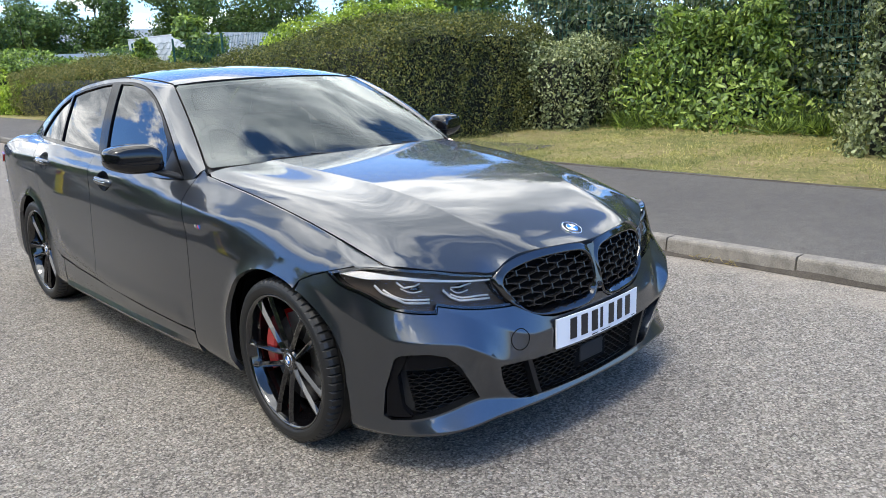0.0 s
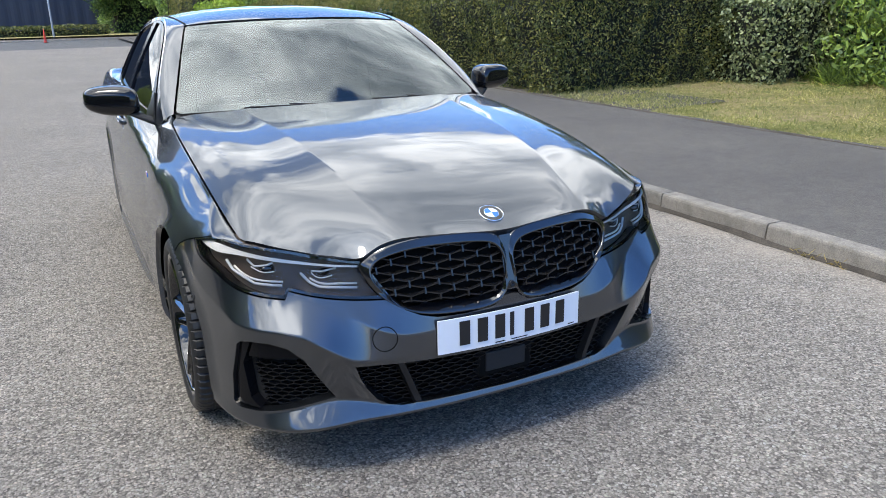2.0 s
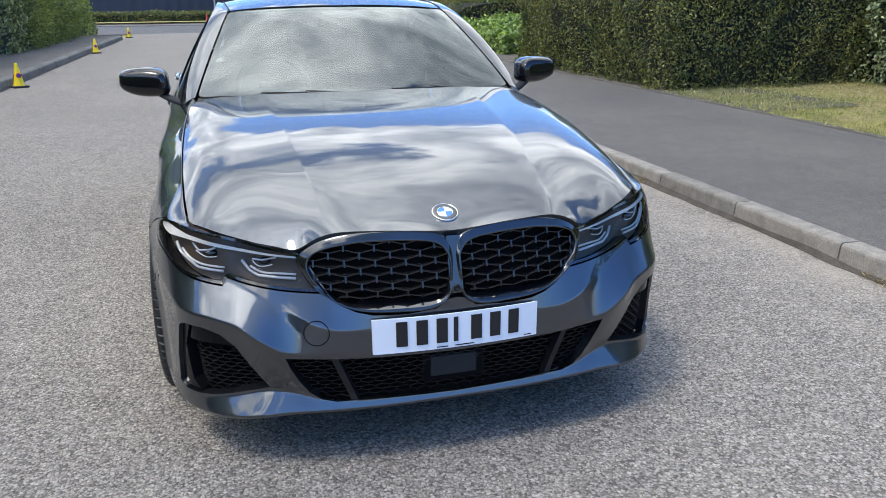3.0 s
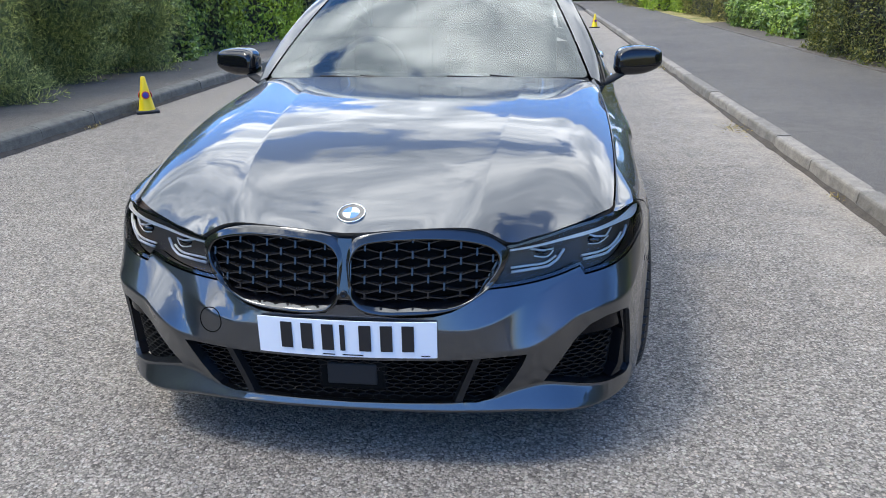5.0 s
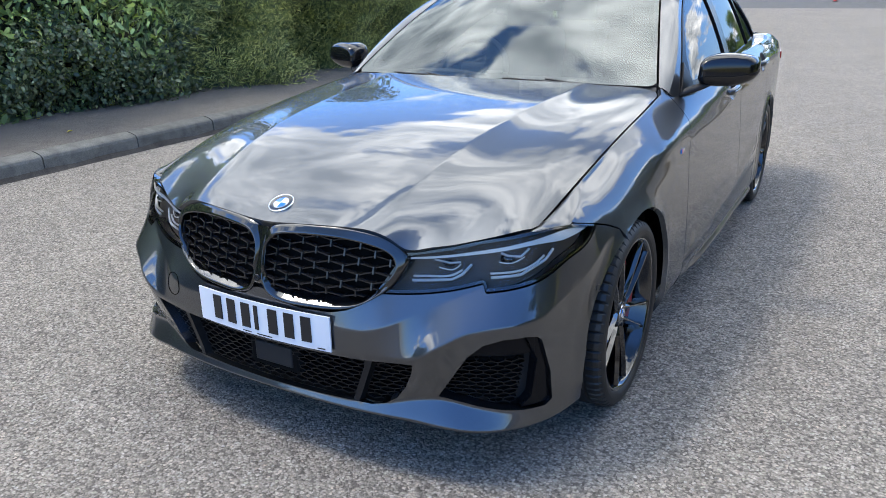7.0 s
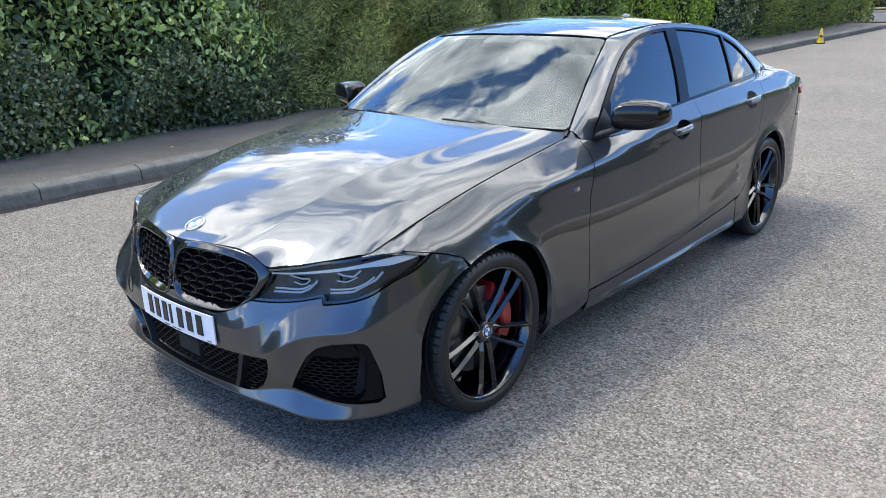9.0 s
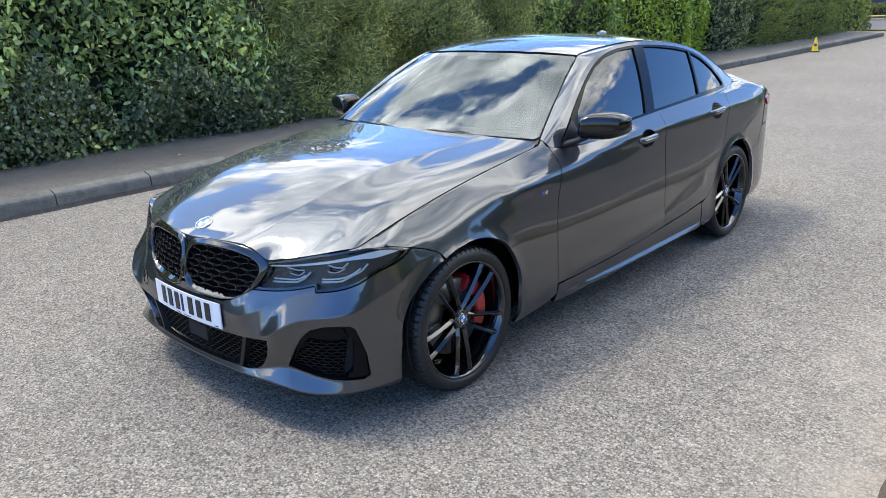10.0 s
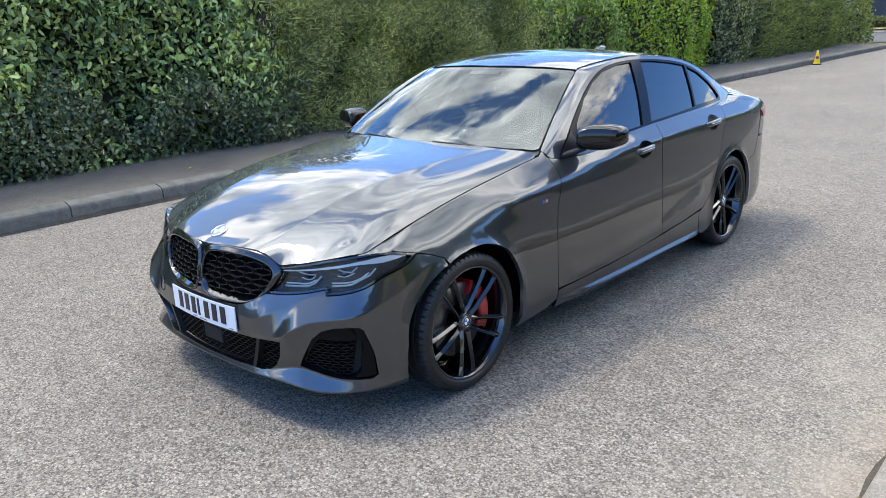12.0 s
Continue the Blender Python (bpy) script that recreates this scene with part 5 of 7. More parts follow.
def oval(cy, cz, ry, rz, n=28):
    return np.array([(s_of_y(cy) + ry * math.cos(a), cz + rz * math.sin(a)) for a in np.linspace(0, 2 * np.pi, n, endpoint=False)])


def door_handle(cy, cz, side, door):
    # the hollow behind the grip
    sc, ry, rz = s_of_y(cy), 0.085, 0.050

    def dish(s, z):
        r2 = np.clip(((s - sc) / ry) ** 2 + ((z - cz) / rz) ** 2, 0, 1)
        return shell(side * s, z, -0.030 * (1 - r2) ** 0.7)

    hollow = panel("handle_recess", oval(cy, cz, ry, rz), dish, PAINT, door, step=0.010, gap=0, skirt=0)
    pts = []
    for f in np.linspace(-1, 1, 15):
        pts.append(shell(side * (sc + 0.105 * f), cz + 0.004 * f, 0.016 * (1 - f**4) - 0.004))
    v, f = sweep(np.array(pts), 0.0155 * np.sqrt(np.clip(1 - np.linspace(-1, 1, 15) ** 6, 0.08, 1)), 12, 1.25)
    mesh_object("door_handle", v, f, PAINT, door, "painted pull handle with a bright strip")
    v, f = sweep(np.array(pts)[2:-2] + np.array([side * 0.0135, 0, 0.002]), 0.0022, 6)
    mesh_object("handle_strip", v, f, CHROME, door)


for side in (1, -1):
    own = lambda s, z, k=side: shell(k * s, z)
    panel("front_wing", wing_outline, own, PAINT, car, step=0.022, skirt=0.018, bends=arch_bends(0, -16, 112))
    # the wing's top, rolled over to the bonnet's shut line
    verts, faces, ys, m = [], [], np.linspace(-0.478, 0.745, 84), 8
    for y in ys:
        z0 = wing_rim(y)
        a, a2 = shell(s_at(y, z0), z0 - 0.0035), shell(s_at(y, z0), z0 - 0.0075)
        b = np.array([float(_edge_x(y)) + 0.0035, y, max(float(_edge_height(y)) - 0.001, z0 - 0.003)])
        c = a + (a - a2) / 0.004 * 0.45 * max(0.002, b[2] - z0)
        rows = [((1 - f) ** 2 * a + 2 * f * (1 - f) * c + f * f * b) for f in np.linspace(0, 1, m)] + [b - (0.001, 0, 0.02)]
        verts += [q * (side, 1, 1) for q in rows]
    for i in range(len(ys) - 1):
        for j in range(m):
            q = i * (m + 1) + j
            faces.append((q, q + m + 1, q + m + 2, q + 1) if side > 0 else (q, q + 1, q + m + 2, q + m + 1))
    mesh_object("wing_top", verts, faces, PAINT, car)
    door = panel("front_door", front_door, own, PAINT, car, [oval(*HANDLES[0], 0.085, 0.050)], step=0.03, skirt=0.015, hole_skirt=0.001)
    door_handle(*HANDLES[0], side, door)
    back = panel("rear_door", rear_door, own, PAINT, car, [oval(*HANDLES[1], 0.085, 0.050)], step=0.03, skirt=0.015, hole_skirt=0.001)
    door_handle(*HANDLES[1], side, back)
    panel("rear_quarter", quarter, own, PAINT, car, step=0.03, skirt=0.02, gap=0.0012, bends=arch_bends(1, 36, 196))
    panel("side_skirt", sill, lambda s, z, k=side: shell(k * s, z, steps(np.interp(s, PLAN_S, PLAN_Y), 0.70, 1.0) * np.interp(z, [0.19, 0.216, 0.220, 0.236, 0.242, 0.36], [0.012, 0.019, 0.018, 0.001, -0.001, 0.0])), PAINT, car, step=0.03, skirt=0.03, bends=[np.stack([np.linspace(s_of_y(0.72), s_of_y(2.33), 60), np.full(60, z)], 1) for z in (0.215, 0.2205, 0.2355, 0.2425)])
    panel("rear_bumper", tail_half, own, PAINT, car, step=0.04, gap=0.0008, skirt=0.02)
    lamp_out = flank([(3.46, 0.915), (3.56, 0.928), (3.66, 0.925), (3.78, 0.905)]), flank([(3.79, 0.84), (3.66, 0.845), (3.52, 0.86)])
    panel("tail_light", np.concatenate(lamp_out), lambda s, z, k=side: shell(k * s, z, 0.008), TAIL_RED, car, step=0.04, label="dark red tail light")
    # boot side up to the tail
    panel("boot_side", np.concatenate([flank([(3.445, 0.984), (3.53, 0.969), (3.62, 0.953), (3.80, 0.925)]), [(S_END, 0.915), (S_END, 0.73)], flank([(3.44, 0.73), (3.46, 0.88)])]), own, PAINT, car, step=0.05, gap=0.0008)

# upper body
screen_edge = [(u, v) for u, v in ((0, 0.0), (0.5, 0.0), (0.97, 0.0), (1.0, 0.03), (1.0, 0.5), (1.0, 0.97), (0.97, 1.0), (0.5, 1.0), (0, 1.0))]
se = np.array(screen_edge) * (0.992, 0.995)
glass = panel("windscreen", np.concatenate([se, se[-2:0:-1] * (-1, 1)]), screen, SCREEN_GLASS, car, step=0.06, skirt=0, heart=(0, 1.6, 0.6), label="raked windscreen reflecting the sky")
band_in = np.array([(0.0, 0.055), (0.5, 0.06), (0.90, 0.060), (0.945, 0.10), (0.955, 0.5), (0.955, 0.90), (0.92, 0.955), (0.5, 0.965), (0.0, 0.965)])
band_hole = np.concatenate([band_in, band_in[-2:0:-1] * (-1, 1)])
panel("screen_border", np.concatenate([se, se[-2:0:-1] * (-1, 1)]), lambda u, v: screen(u, v) - np.array([0, -0.004, 0.006]), SATIN, car, [band_hole], step=0.06, skirt=0, heart=(0, 1.6, 0.6), label="black printed glass border")
rf = [(0.0, 1.325), (0.5, 1.348), (0.9, 1.40), (1.0, 1.418), (1.0, 1.6), (1.0, 2.0), (1.0, 2.4), (1.0, 2.70), (0.5, 2.69), (0.0, 2.685)]
rf = np.array(rf)
panel("roof", np.concatenate([rf, rf[-2:0:-1] * (-1, 1)]), roof, PAINT, car, step=0.05, heart=(0, 2, 0.5), label="painted roof panel")
bg = np.array([(0, 0.0), (0.97, 0.0), (0.98, 0.5), (0.95, 0.97), (0.5, 1.0), (0, 1.0)])
panel("back_window", np.concatenate([bg, bg[-2:0:-1] * (-1, 1)]), back_glass, DARK_GLASS, car, step=0.06, skirt=0, heart=(0, 2.5, 0.6))


def boot(x, y):
    x, y = np.broadcast_arrays(np.asarray(x, float), np.asarray(y, float))
    z = 1.090 - 0.030 * steps(y, 3.2, 3.62) + 0.012 * steps(y, 3.72, 3.82) - (0.045 + 0.085 * steps(y, 3.25, 3.85)) * (np.abs(x) / 0.78) ** 3
    return np.stack([x, y, z], -1)


bt = np.array([(0, 3.23), (0.55, 3.20), (0.70, 3.17), (0.775, 3.21), (0.80, 3.4), (0.785, 3.58), (0.70, 3.74), (0.4, 3.83), (0, 3.85)])
panel("boot_lid", np.concatenate([bt, bt[-2:0:-1] * (-1, 1)]), boot, PAINT, car, step=0.05, skirt=0.03, heart=(0, 3.4, 0.2), label="painted boot lid with a small lip spoiler")

for side in (1, -1):
    v, f = sweep(np.array([roof(0.985 * side, y) + np.array([0, 0, 0.001]) for y in np.linspace(1.43, 2.68, 40)]), 0.0035, 6)
    mesh_object("roof_moulding", v, f, MATT, car)

# rear shoulder: a rounded strip between the quarter panels, pillars and boot lid
for side in (1, -1):
    verts, faces, m, ys = [], [], 7, np.linspace(2.20, 3.74, 56)
    for y in ys:
        a = shell(s_of_y(y), float(np.interp(y, SHOULDER_Y, SHOULDER_Z)))
        top_b = flank_glass(y, float(np.interp(y, [2.2, 2.7, 3.0, 3.12], [1.000, 1.014, 1.026, 1.046])))
        deck = boot(np.interp(y, [3.2, 3.4, 3.58, 3.74], [0.772, 0.797, 0.782, 0.70]), y)
        b = top_b + (deck - top_b) * steps(y, 3.14, 3.24)
        c = np.array([a[0] - 0.02, y, max(a[2], b[2]) + 0.012 * float(steps(y, 2.2, 3.1))])
        for f in np.linspace(0, 1, m):
            verts.append(((1 - f) ** 2 * a + 2 * f * (1 - f) * c + f * f * b) * (side, 1, 1))
    for i in range(len(ys) - 1):
        for j in range(m - 1):
            q = i * m + j
            faces.append((q, q + m, q + m + 1, q + 1) if side > 0 else (q, q + 1, q + m + 1, q + m))
    mesh_object("rear_shoulder", verts, faces, PAINT, car)

# day-light opening on each flank
DLO = smoothed([(0.885, 0.957), (1.02, 1.072), (1.2, 1.192), (1.38, 1.283), (1.54, 1.336), (1.74, 1.364), (1.95, 1.369), (2.2, 1.358), (2.45, 1.333), (2.62, 1.301), (2.76, 1.25), (2.87, 1.18), (2.945, 1.11), (2.965, 1.065), (2.945, 1.035)], 70)
BELT = [(2.6, 1.024), (2.2, 1.016), (1.8, 1.004), (1.4, 0.985), (1.1, 0.967)]
dlo = np.concatenate([DLO, BELT])
rail = smoothed([(0.80, 0.962), (0.93, 1.050), (1.10, 1.160), (1.28, 1.264), (1.45, 1.330), (1.65, 1.371), (1.9, 1.388), (2.15, 1.383), (2.4, 1.362), (2.62, 1.328), (2.80, 1.272), (2.95, 1.20), (3.10, 1.12), (3.22, 1.055)], 70)
frame_out = np.concatenate([rail, [(3.24, 1.02), (2.95, 0.985), (2.5, 0.97), (1.9, 0.955), (1.3, 0.935), (1.0, 0.938), (0.82, 0.945)]])
trim = shrink(dlo, 0.018)
front_win = [(1.03, 0.985), (1.09, 1.09), (1.24, 1.20), (1.40, 1.280), (1.56, 1.329), (1.75, 1.353), (1.905, 1.357), (1.80, 1.17), (1.705, 1.012), (1.4, 0.998), (1.2, 0.990)]
rear_win = [(1.815, 1.020), (1.92, 1.19), (2.025, 1.357), (2.2, 1.346), (2.42, 1.322), (2.585, 1.295), (2.52, 1.17), (2.45, 1.042), (2.2, 1.032)]
tip_win = [(2.475, 1.046), (2.545, 1.17), (2.61, 1.287), (2.74, 1.238), (2.845, 1.17), (2.91, 1.105), (2.935, 1.066), (2.92, 1.052)]


def upper_edge(k):
    """The line where windscreen, roof and back window meet the pillars."""
    pts = [screen(1.0, v) for v in np.linspace(0.0, 1.0, 14)] + [roof(1.0, y) for y in np.linspace(1.45, 2.68, 20)] + [back_glass(1.0, v) for v in np.linspace(0.03, 1.0, 12)]
    return smoothed(np.array(pts), 90) * (k, 1, 1)


for side in (1, -1):
    lean = lambda y, z, k=side: flank_glass(y, z) * np.array([k, 1, 1])
    lean_out = lambda y, z, k=side: (flank_glass(y, z) + np.array([0.004, 0, 0])) * np.array([k, 1, 1])
    panel("side_frame", frame_out, lean, PAINT, car, [dlo], step=0.03, gap=0, skirt=0.02, label="painted window surround and pillars")
    panel("window_trim", dlo, lean_out, TRIM, car, [np.array(front_win), np.array(rear_win), np.array(tip_win)], step=0.025, gap=0.001, skirt=0.012, label="gloss black window trim")
    under = lambda y, z, k=side: (flank_glass(y, z) - np.array([0.006, 0, 0])) * np.array([k, 1, 1])
    panel("side_window", front_win, under, SIDE_GLASS, car, step=0.06, gap=-0.006, skirt=0)
    panel("side_window", rear_win, under, DARK_GLASS, car, step=0.06, gap=-0.006, skirt=0)
    panel("quarter_window", tip_win, under, DARK_GLASS, car, step=0.06, gap=-0.006, skirt=0)
    # pillar and roof rail: a rounded strip from the glass edge to the window frame
    a = upper_edge(side)
    b = smoothed(np.array([flank_glass(y, z) for y, z in rail]), 90) * (side, 1, 1)
    verts, faces, m = [], [], 7
    for i in range(90):
        chord = b[i] - a[i]
        out = np.array([side * 0.85, -0.05, 0.45])
        for j in range(m):
            f = j / (m - 1)
            verts.append(a[i] + chord * f + out * (0.10 * np.linalg.norm(chord) * 4 * f * (1 - f) * 0.75 + 0.002))
    for i in range(89):
        for j in range(m - 1):
            q = i * m + j
            faces.append((q, q + 1, q + m + 1, q + m) if side > 0 else (q, q + m, q + m + 1, q + 1))
    mesh_object("roof_rail", verts, faces, PAINT, car)


# ---- lamps, grilles, badges ----
def tube_on_shell(name, points, side, out, radius, mat, parent, count=24, flat=1.0, label="", angular=False):
    sz = smoothed(on_shell(points), count)
    if angular:
        sz = np.concatenate([np.linspace(a, b, 7)[(0 if i == 0 else 1):] for i, (a, b) in enumerate(zip(on_shell(points), on_shell(points[1:])))])
    v, f = sweep(shell(side * sz[:, 0], sz[:, 1], out), radius, 8, flat)
    return mesh_object(name, v, f, mat, parent, label)


lamp_outline = np.concatenate([low_smooth, smoothed(top, 30)])
GUIDE_OUTER = [(0.822, -0.428, 0.704), (0.826, -0.435, 0.688), (0.813, -0.46, 0.663), (0.790, -0.493, 0.641), (0.760, -0.523, 0.628), (0.723, -0.549, 0.623), (0.680, -0.569, 0.619)]
GUIDE_INNER = [(0.626, -0.571, 0.672), (0.620, -0.578, 0.652), (0.598, -0.595, 0.625), (0.570, -0.612, 0.611), (0.52, -0.635, 0.606), (0.462, -0.657, 0.603)]
BROW_HI = [(0.850, -0.28, 0.719), (0.827, -0.373, 0.733), (0.784, -0.466, 0.726), (0.735, -0.517, 0.715), (0.666, -0.552, 0.700), (0.587, -0.583, 0.684), (0.455, -0.643, 0.671)]
BROW_LO = [(0.454, -0.645, 0.666), (0.588, -0.585, 0.677), (0.667, -0.555, 0.690), (0.736, -0.521, 0.704), (0.786, -0.476, 0.711), (0.825, -0.410, 0.710)]
U_OUTER = [(0.778, -0.487, 0.702), (0.767, -0.506, 0.675), (0.735, -0.532, 0.659), (0.702, -0.549, 0.661), (0.687, -0.55, 0.688)]
U_OUTER_BAR = [(0.775, -0.492, 0.697), (0.757, -0.512, 0.677), (0.722, -0.535, 0.680), (0.703, -0.544, 0.687)]
U_INNER = [(0.598, -0.581, 0.674), (0.588, -0.592, 0.650), (0.576, -0.6, 0.638), (0.530, -0.622, 0.640), (0.517, -0.62, 0.668)]
U_INNER_BAR = [(0.590, -0.590, 0.655), (0.558, -0.605, 0.653), (0.518, -0.622, 0.662)]
LAMP_DARK = material("smoked_lamp_lining", (0.075, 0.051, 0.035), 0.5)
for side in (1, -1):
    own = lambda s, z, k=side: shell(k * s, z)
    lining = panel("headlight", lamp_outline, lambda s, z, k=side: shell(k * s, z, -0.042), LAMP_DARK, car, step=0.025, gap=-0.004, skirt=0, label="dark adaptive headlight with clear angular light guides")
    # rim wall between the cover and the lining
    inner_ring = shrink(lamp_outline, 0.009)
    panel("lamp_border", lamp_outline, lambda s, z, k=side: shell(k * s, z, -0.003), GLOSS, lining, [inner_ring], step=0.02, gap=0.001, skirt=0.045, hole_skirt=0.03)
    panel("lamp_cover", lamp_outline, own, LENS_GLASS, lining, step=0.025, gap=0.002, skirt=0)
    for g in (GUIDE_OUTER, GUIDE_INNER):
        tube_on_shell("light_guide", [g[1], g[2], g[-3], g[-1]], side, -0.026, 0.0046, LIGHT_GUIDE, lining, angular=True)
    tube_on_shell("reflector_edge", [(x, y, z + 0.010) for x, y, z in GUIDE_OUTER[2:]], side, -0.030, 0.0035, LAMP_METAL, lining)
    tube_on_shell("reflector_edge", [(x, y, z + 0.010) for x, y, z in GUIDE_INNER[2:]], side, -0.030, 0.0035, LAMP_METAL, lining)
    for pts, r in ((U_OUTER_BAR, 0.0044), (U_INNER_BAR, 0.0038)):
        tube_on_shell("projector_frame", pts, side, -0.028, r * 0.8, LIGHT_GUIDE, lining, angular=True)
    for pts in (U_OUTER[1:4], U_INNER[1:4]):
        tube_on_shell("projector_edge", pts, side, -0.030, 0.0020, LAMP_METAL, lining, 16)
    brow = np.concatenate([smoothed(on_shell(BROW_HI), 24), smoothed(on_shell(BROW_LO), 20)])
    panel("lamp_brow", brow, lambda s, z, k=side: shell(k * s, z, -0.010), LAMP_METAL, lining, step=0.02, gap=0, skirt=0.004, label="bright brow strip")
    for (x, y, z), r in (((0.728, -0.535, 0.668), 0.017), ((0.553, -0.608, 0.648), 0.015)):
        s0, z0 = to_shell(x, y, z)
        bm = bmesh.new()
        bmesh.ops.create_uvsphere(bm, u_segments=20, v_segments=12, radius=r)
        bmesh.ops.scale(bm, vec=(1.3, 0.8, 0.75), verts=bm.verts)
        bmesh.ops.translate(bm, vec=tuple(shell(side * s0, z0, -0.040)), verts=bm.verts)
        part("projector_lens", bm, GLOSS, lining, smooth=True)


MESH_BLACK = material("semi_gloss_black", (0.012, 0.012, 0.013), 0.16)
LOWER_MESH = material("dull_black_mesh", (0.005, 0.005, 0.0055), 0.42, spec=0.3)
KIDNEY_OUT = smoothed([(0.006, 0.62), (0.004, 0.69), (0.018, 0.720), (0.070, 0.741), (0.143, 0.749), (0.266, 0.748), (0.365, 0.732), (0.430, 0.702), (0.456, 0.668), (0.447, 0.635), (0.423, 0.595), (0.377, 0.557), (0.325, 0.526), (0.265, 0.510), (0.16, 0.506), (0.070, 0.512), (0.030, 0.532), (0.012, 0.575)], 110, True)
KIDNEY_IN = smoothed([(0.019, 0.62), (0.021, 0.668), (0.043, 0.697), (0.095, 0.712), (0.17, 0.716), (0.28, 0.713), (0.365, 0.698), (0.415, 0.672), (0.424, 0.648), (0.402, 0.603), (0.360, 0.567), (0.315, 0.549), (0.26, 0.545), (0.15, 0.547), (0.070, 0.554), (0.032, 0.577)], 100, True)


def kidney_frame(k):
    """A moulded ring between the two outlines: rounded above, a ledge sloping inwards below."""
    n, count = 9, 160
    outer, inner = smoothed(KIDNEY_OUT, count, True), smoothed(KIDNEY_IN, count, True)
    verts, faces = [], []
    for o, q in zip(outer, inner):
        for j, f in enumerate(np.linspace(0, 1, n)):
            x, z = o + (q - o) * f
            y = -0.776 + 0.45 * x**2 + 0.30 * max(z - 0.57, 0)
            below = float(1 - steps(o[1], 0.53, 0.62))
            bow = np.interp(f, [0, 0.08, 0.2, 0.85, 1.0], [-0.014, -0.006, -0.003, 0.006, -0.008])
            ledge = np.interp(f, [0, 0.12, 0.25, 1.0], [-0.010, -0.001, 0.0, -0.044])
            verts.append((k * x, y - (bow + (ledge - bow) * below), z))
        x, z = o
        verts.append((k * x, -0.776 + 0.45 * x**2 + 0.30 * max(z - 0.57, 0) + 0.05, z))
        x, z = q
        verts.append((k * x, -0.776 + 0.45 * x**2 + 0.30 * max(z - 0.57, 0) + 0.06, z))
    m = n + 2
    order = [n] + list(range(n)) + [n + 1]
    for i in range(count):
        i2 = (i + 1) % count
        for p, q in zip(order, order[1:]):
            face = (i * m + p, i2 * m + p, i2 * m + q, i * m + q)
            faces.append(face if k > 0 else face[::-1])
    return verts, faces


def honeycomb(region, w, v, rise, place, half, deep, tick=0.0):
    """A stretched honeycomb of thin struts over a region of a surface, as one mesh."""
    lo, hi = region.min(0), region.max(0)
    verts, faces = [], []

    def strut(a, b, half=half, proud=0.0):
        # keep the stretch that lies within the region
        f = np.linspace(0, 1, 9)
        way = np.asarray(a) + f[:, None] * (np.asarray(b) - np.asarray(a))
        ok = np.flatnonzero(inside(region, way))
        if len(ok) < 3:
            return
        a, b = way[ok[0]], way[ok[-1]]
        p, q = place(a[0], a[1], proud), place(b[0], b[1], proud)
        p2, q2 = place(a[0], a[1], -deep), place(b[0], b[1], -deep)
        d = (q - p) / max(np.linalg.norm(q - p), 1e-9)
        n = p - p2
        t = np.cross(d, n)
        t = t / max(np.linalg.norm(t), 1e-9) * half
        k = len(verts)
        verts.extend([p - t * 0.6, p + t * 0.6, q + t * 0.6, q - t * 0.6, p2 - t, p2 + t, q2 + t, q2 - t])
        faces.extend([(k, k + 1, k + 2, k + 3), (k + 4, k + 5, k + 1, k), (k + 3, k + 2, k + 6, k + 7), (k + 1, k + 5, k + 6, k + 2), (k + 4, k, k + 3, k + 7)])

    rows, cols = int((hi[1] - lo[1]) / (v + rise)) + 3, int((hi[0] - lo[0]) / w) + 3
    for r in range(-1, rows):
        for c in range(-1, cols):
            if (r + c) % 2:
                continue
            x, z = lo[0] + c * w, lo[1] + r * (v + rise)
            strut((x, z - tick), (x, z + v * 0.999 + tick), half * (1.5 if tick else 1.0), 0.004 if tick else 0.0)
            strut((x, z + v), (x - w, z + v + rise))
            strut((x, z + v), (x + w, z + v + rise))
    return verts, faces


for side in (1, -1):
    frame_ring = mesh_object("kidney_grille", *kidney_frame(side), GLOSS, car, "gloss black kidney grille with a toothed mesh")

    def spot(x, z, d, k=side):
        return (kidney(x, z) + np.array([0, 0.010 - d, 0])) * np.array([k, 1, 1])

    v, f = honeycomb(shrink(KIDNEY_IN, -0.004), 0.0440, 0.0115, 0.0105, spot, 0.0030, 0.018, 0.005)
    mesh_object("grille_mesh", v, f, MESH_BLACK, frame_ring, "toothed black mesh", smooth=False)
    v, f = [], []
    lo, hi = KIDNEY_IN.min(0), KIDNEY_IN.max(0)
    # backing sheet coloured as the shade behind the mesh
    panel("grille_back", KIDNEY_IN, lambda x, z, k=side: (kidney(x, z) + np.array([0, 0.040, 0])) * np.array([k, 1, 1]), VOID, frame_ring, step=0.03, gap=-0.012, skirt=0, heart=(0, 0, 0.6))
# the bridge between the two frames, with a small camera
bz = np.linspace(0.525, 0.724, 14)
bridge = np.concatenate([[(0.020 + 0.010 * (1 - steps(z, 0.53, 0.57)), z) for z in bz], [(-0.020 - 0.010 * (1 - steps(z, 0.53, 0.57)), z) for z in bz[::-1]]])
mid_bar = panel("grille_bridge", bridge, lambda x, z: kidney(x, z) + np.array([0, 0.003, 0]), GLOSS, car, step=0.01, gap=0, skirt=0.03, heart=(0, 0, 0.6))
v, f = lathe([(0.0, 0.0), (0.004, 0.006), (0.006, 0.009), (0.0, 0.011)], 16, "z")
front_eye = mesh_object("front_camera", v, f, SATIN, mid_bar)
front_eye.matrix_local = pose(0, -0.772, 0.575, 90)

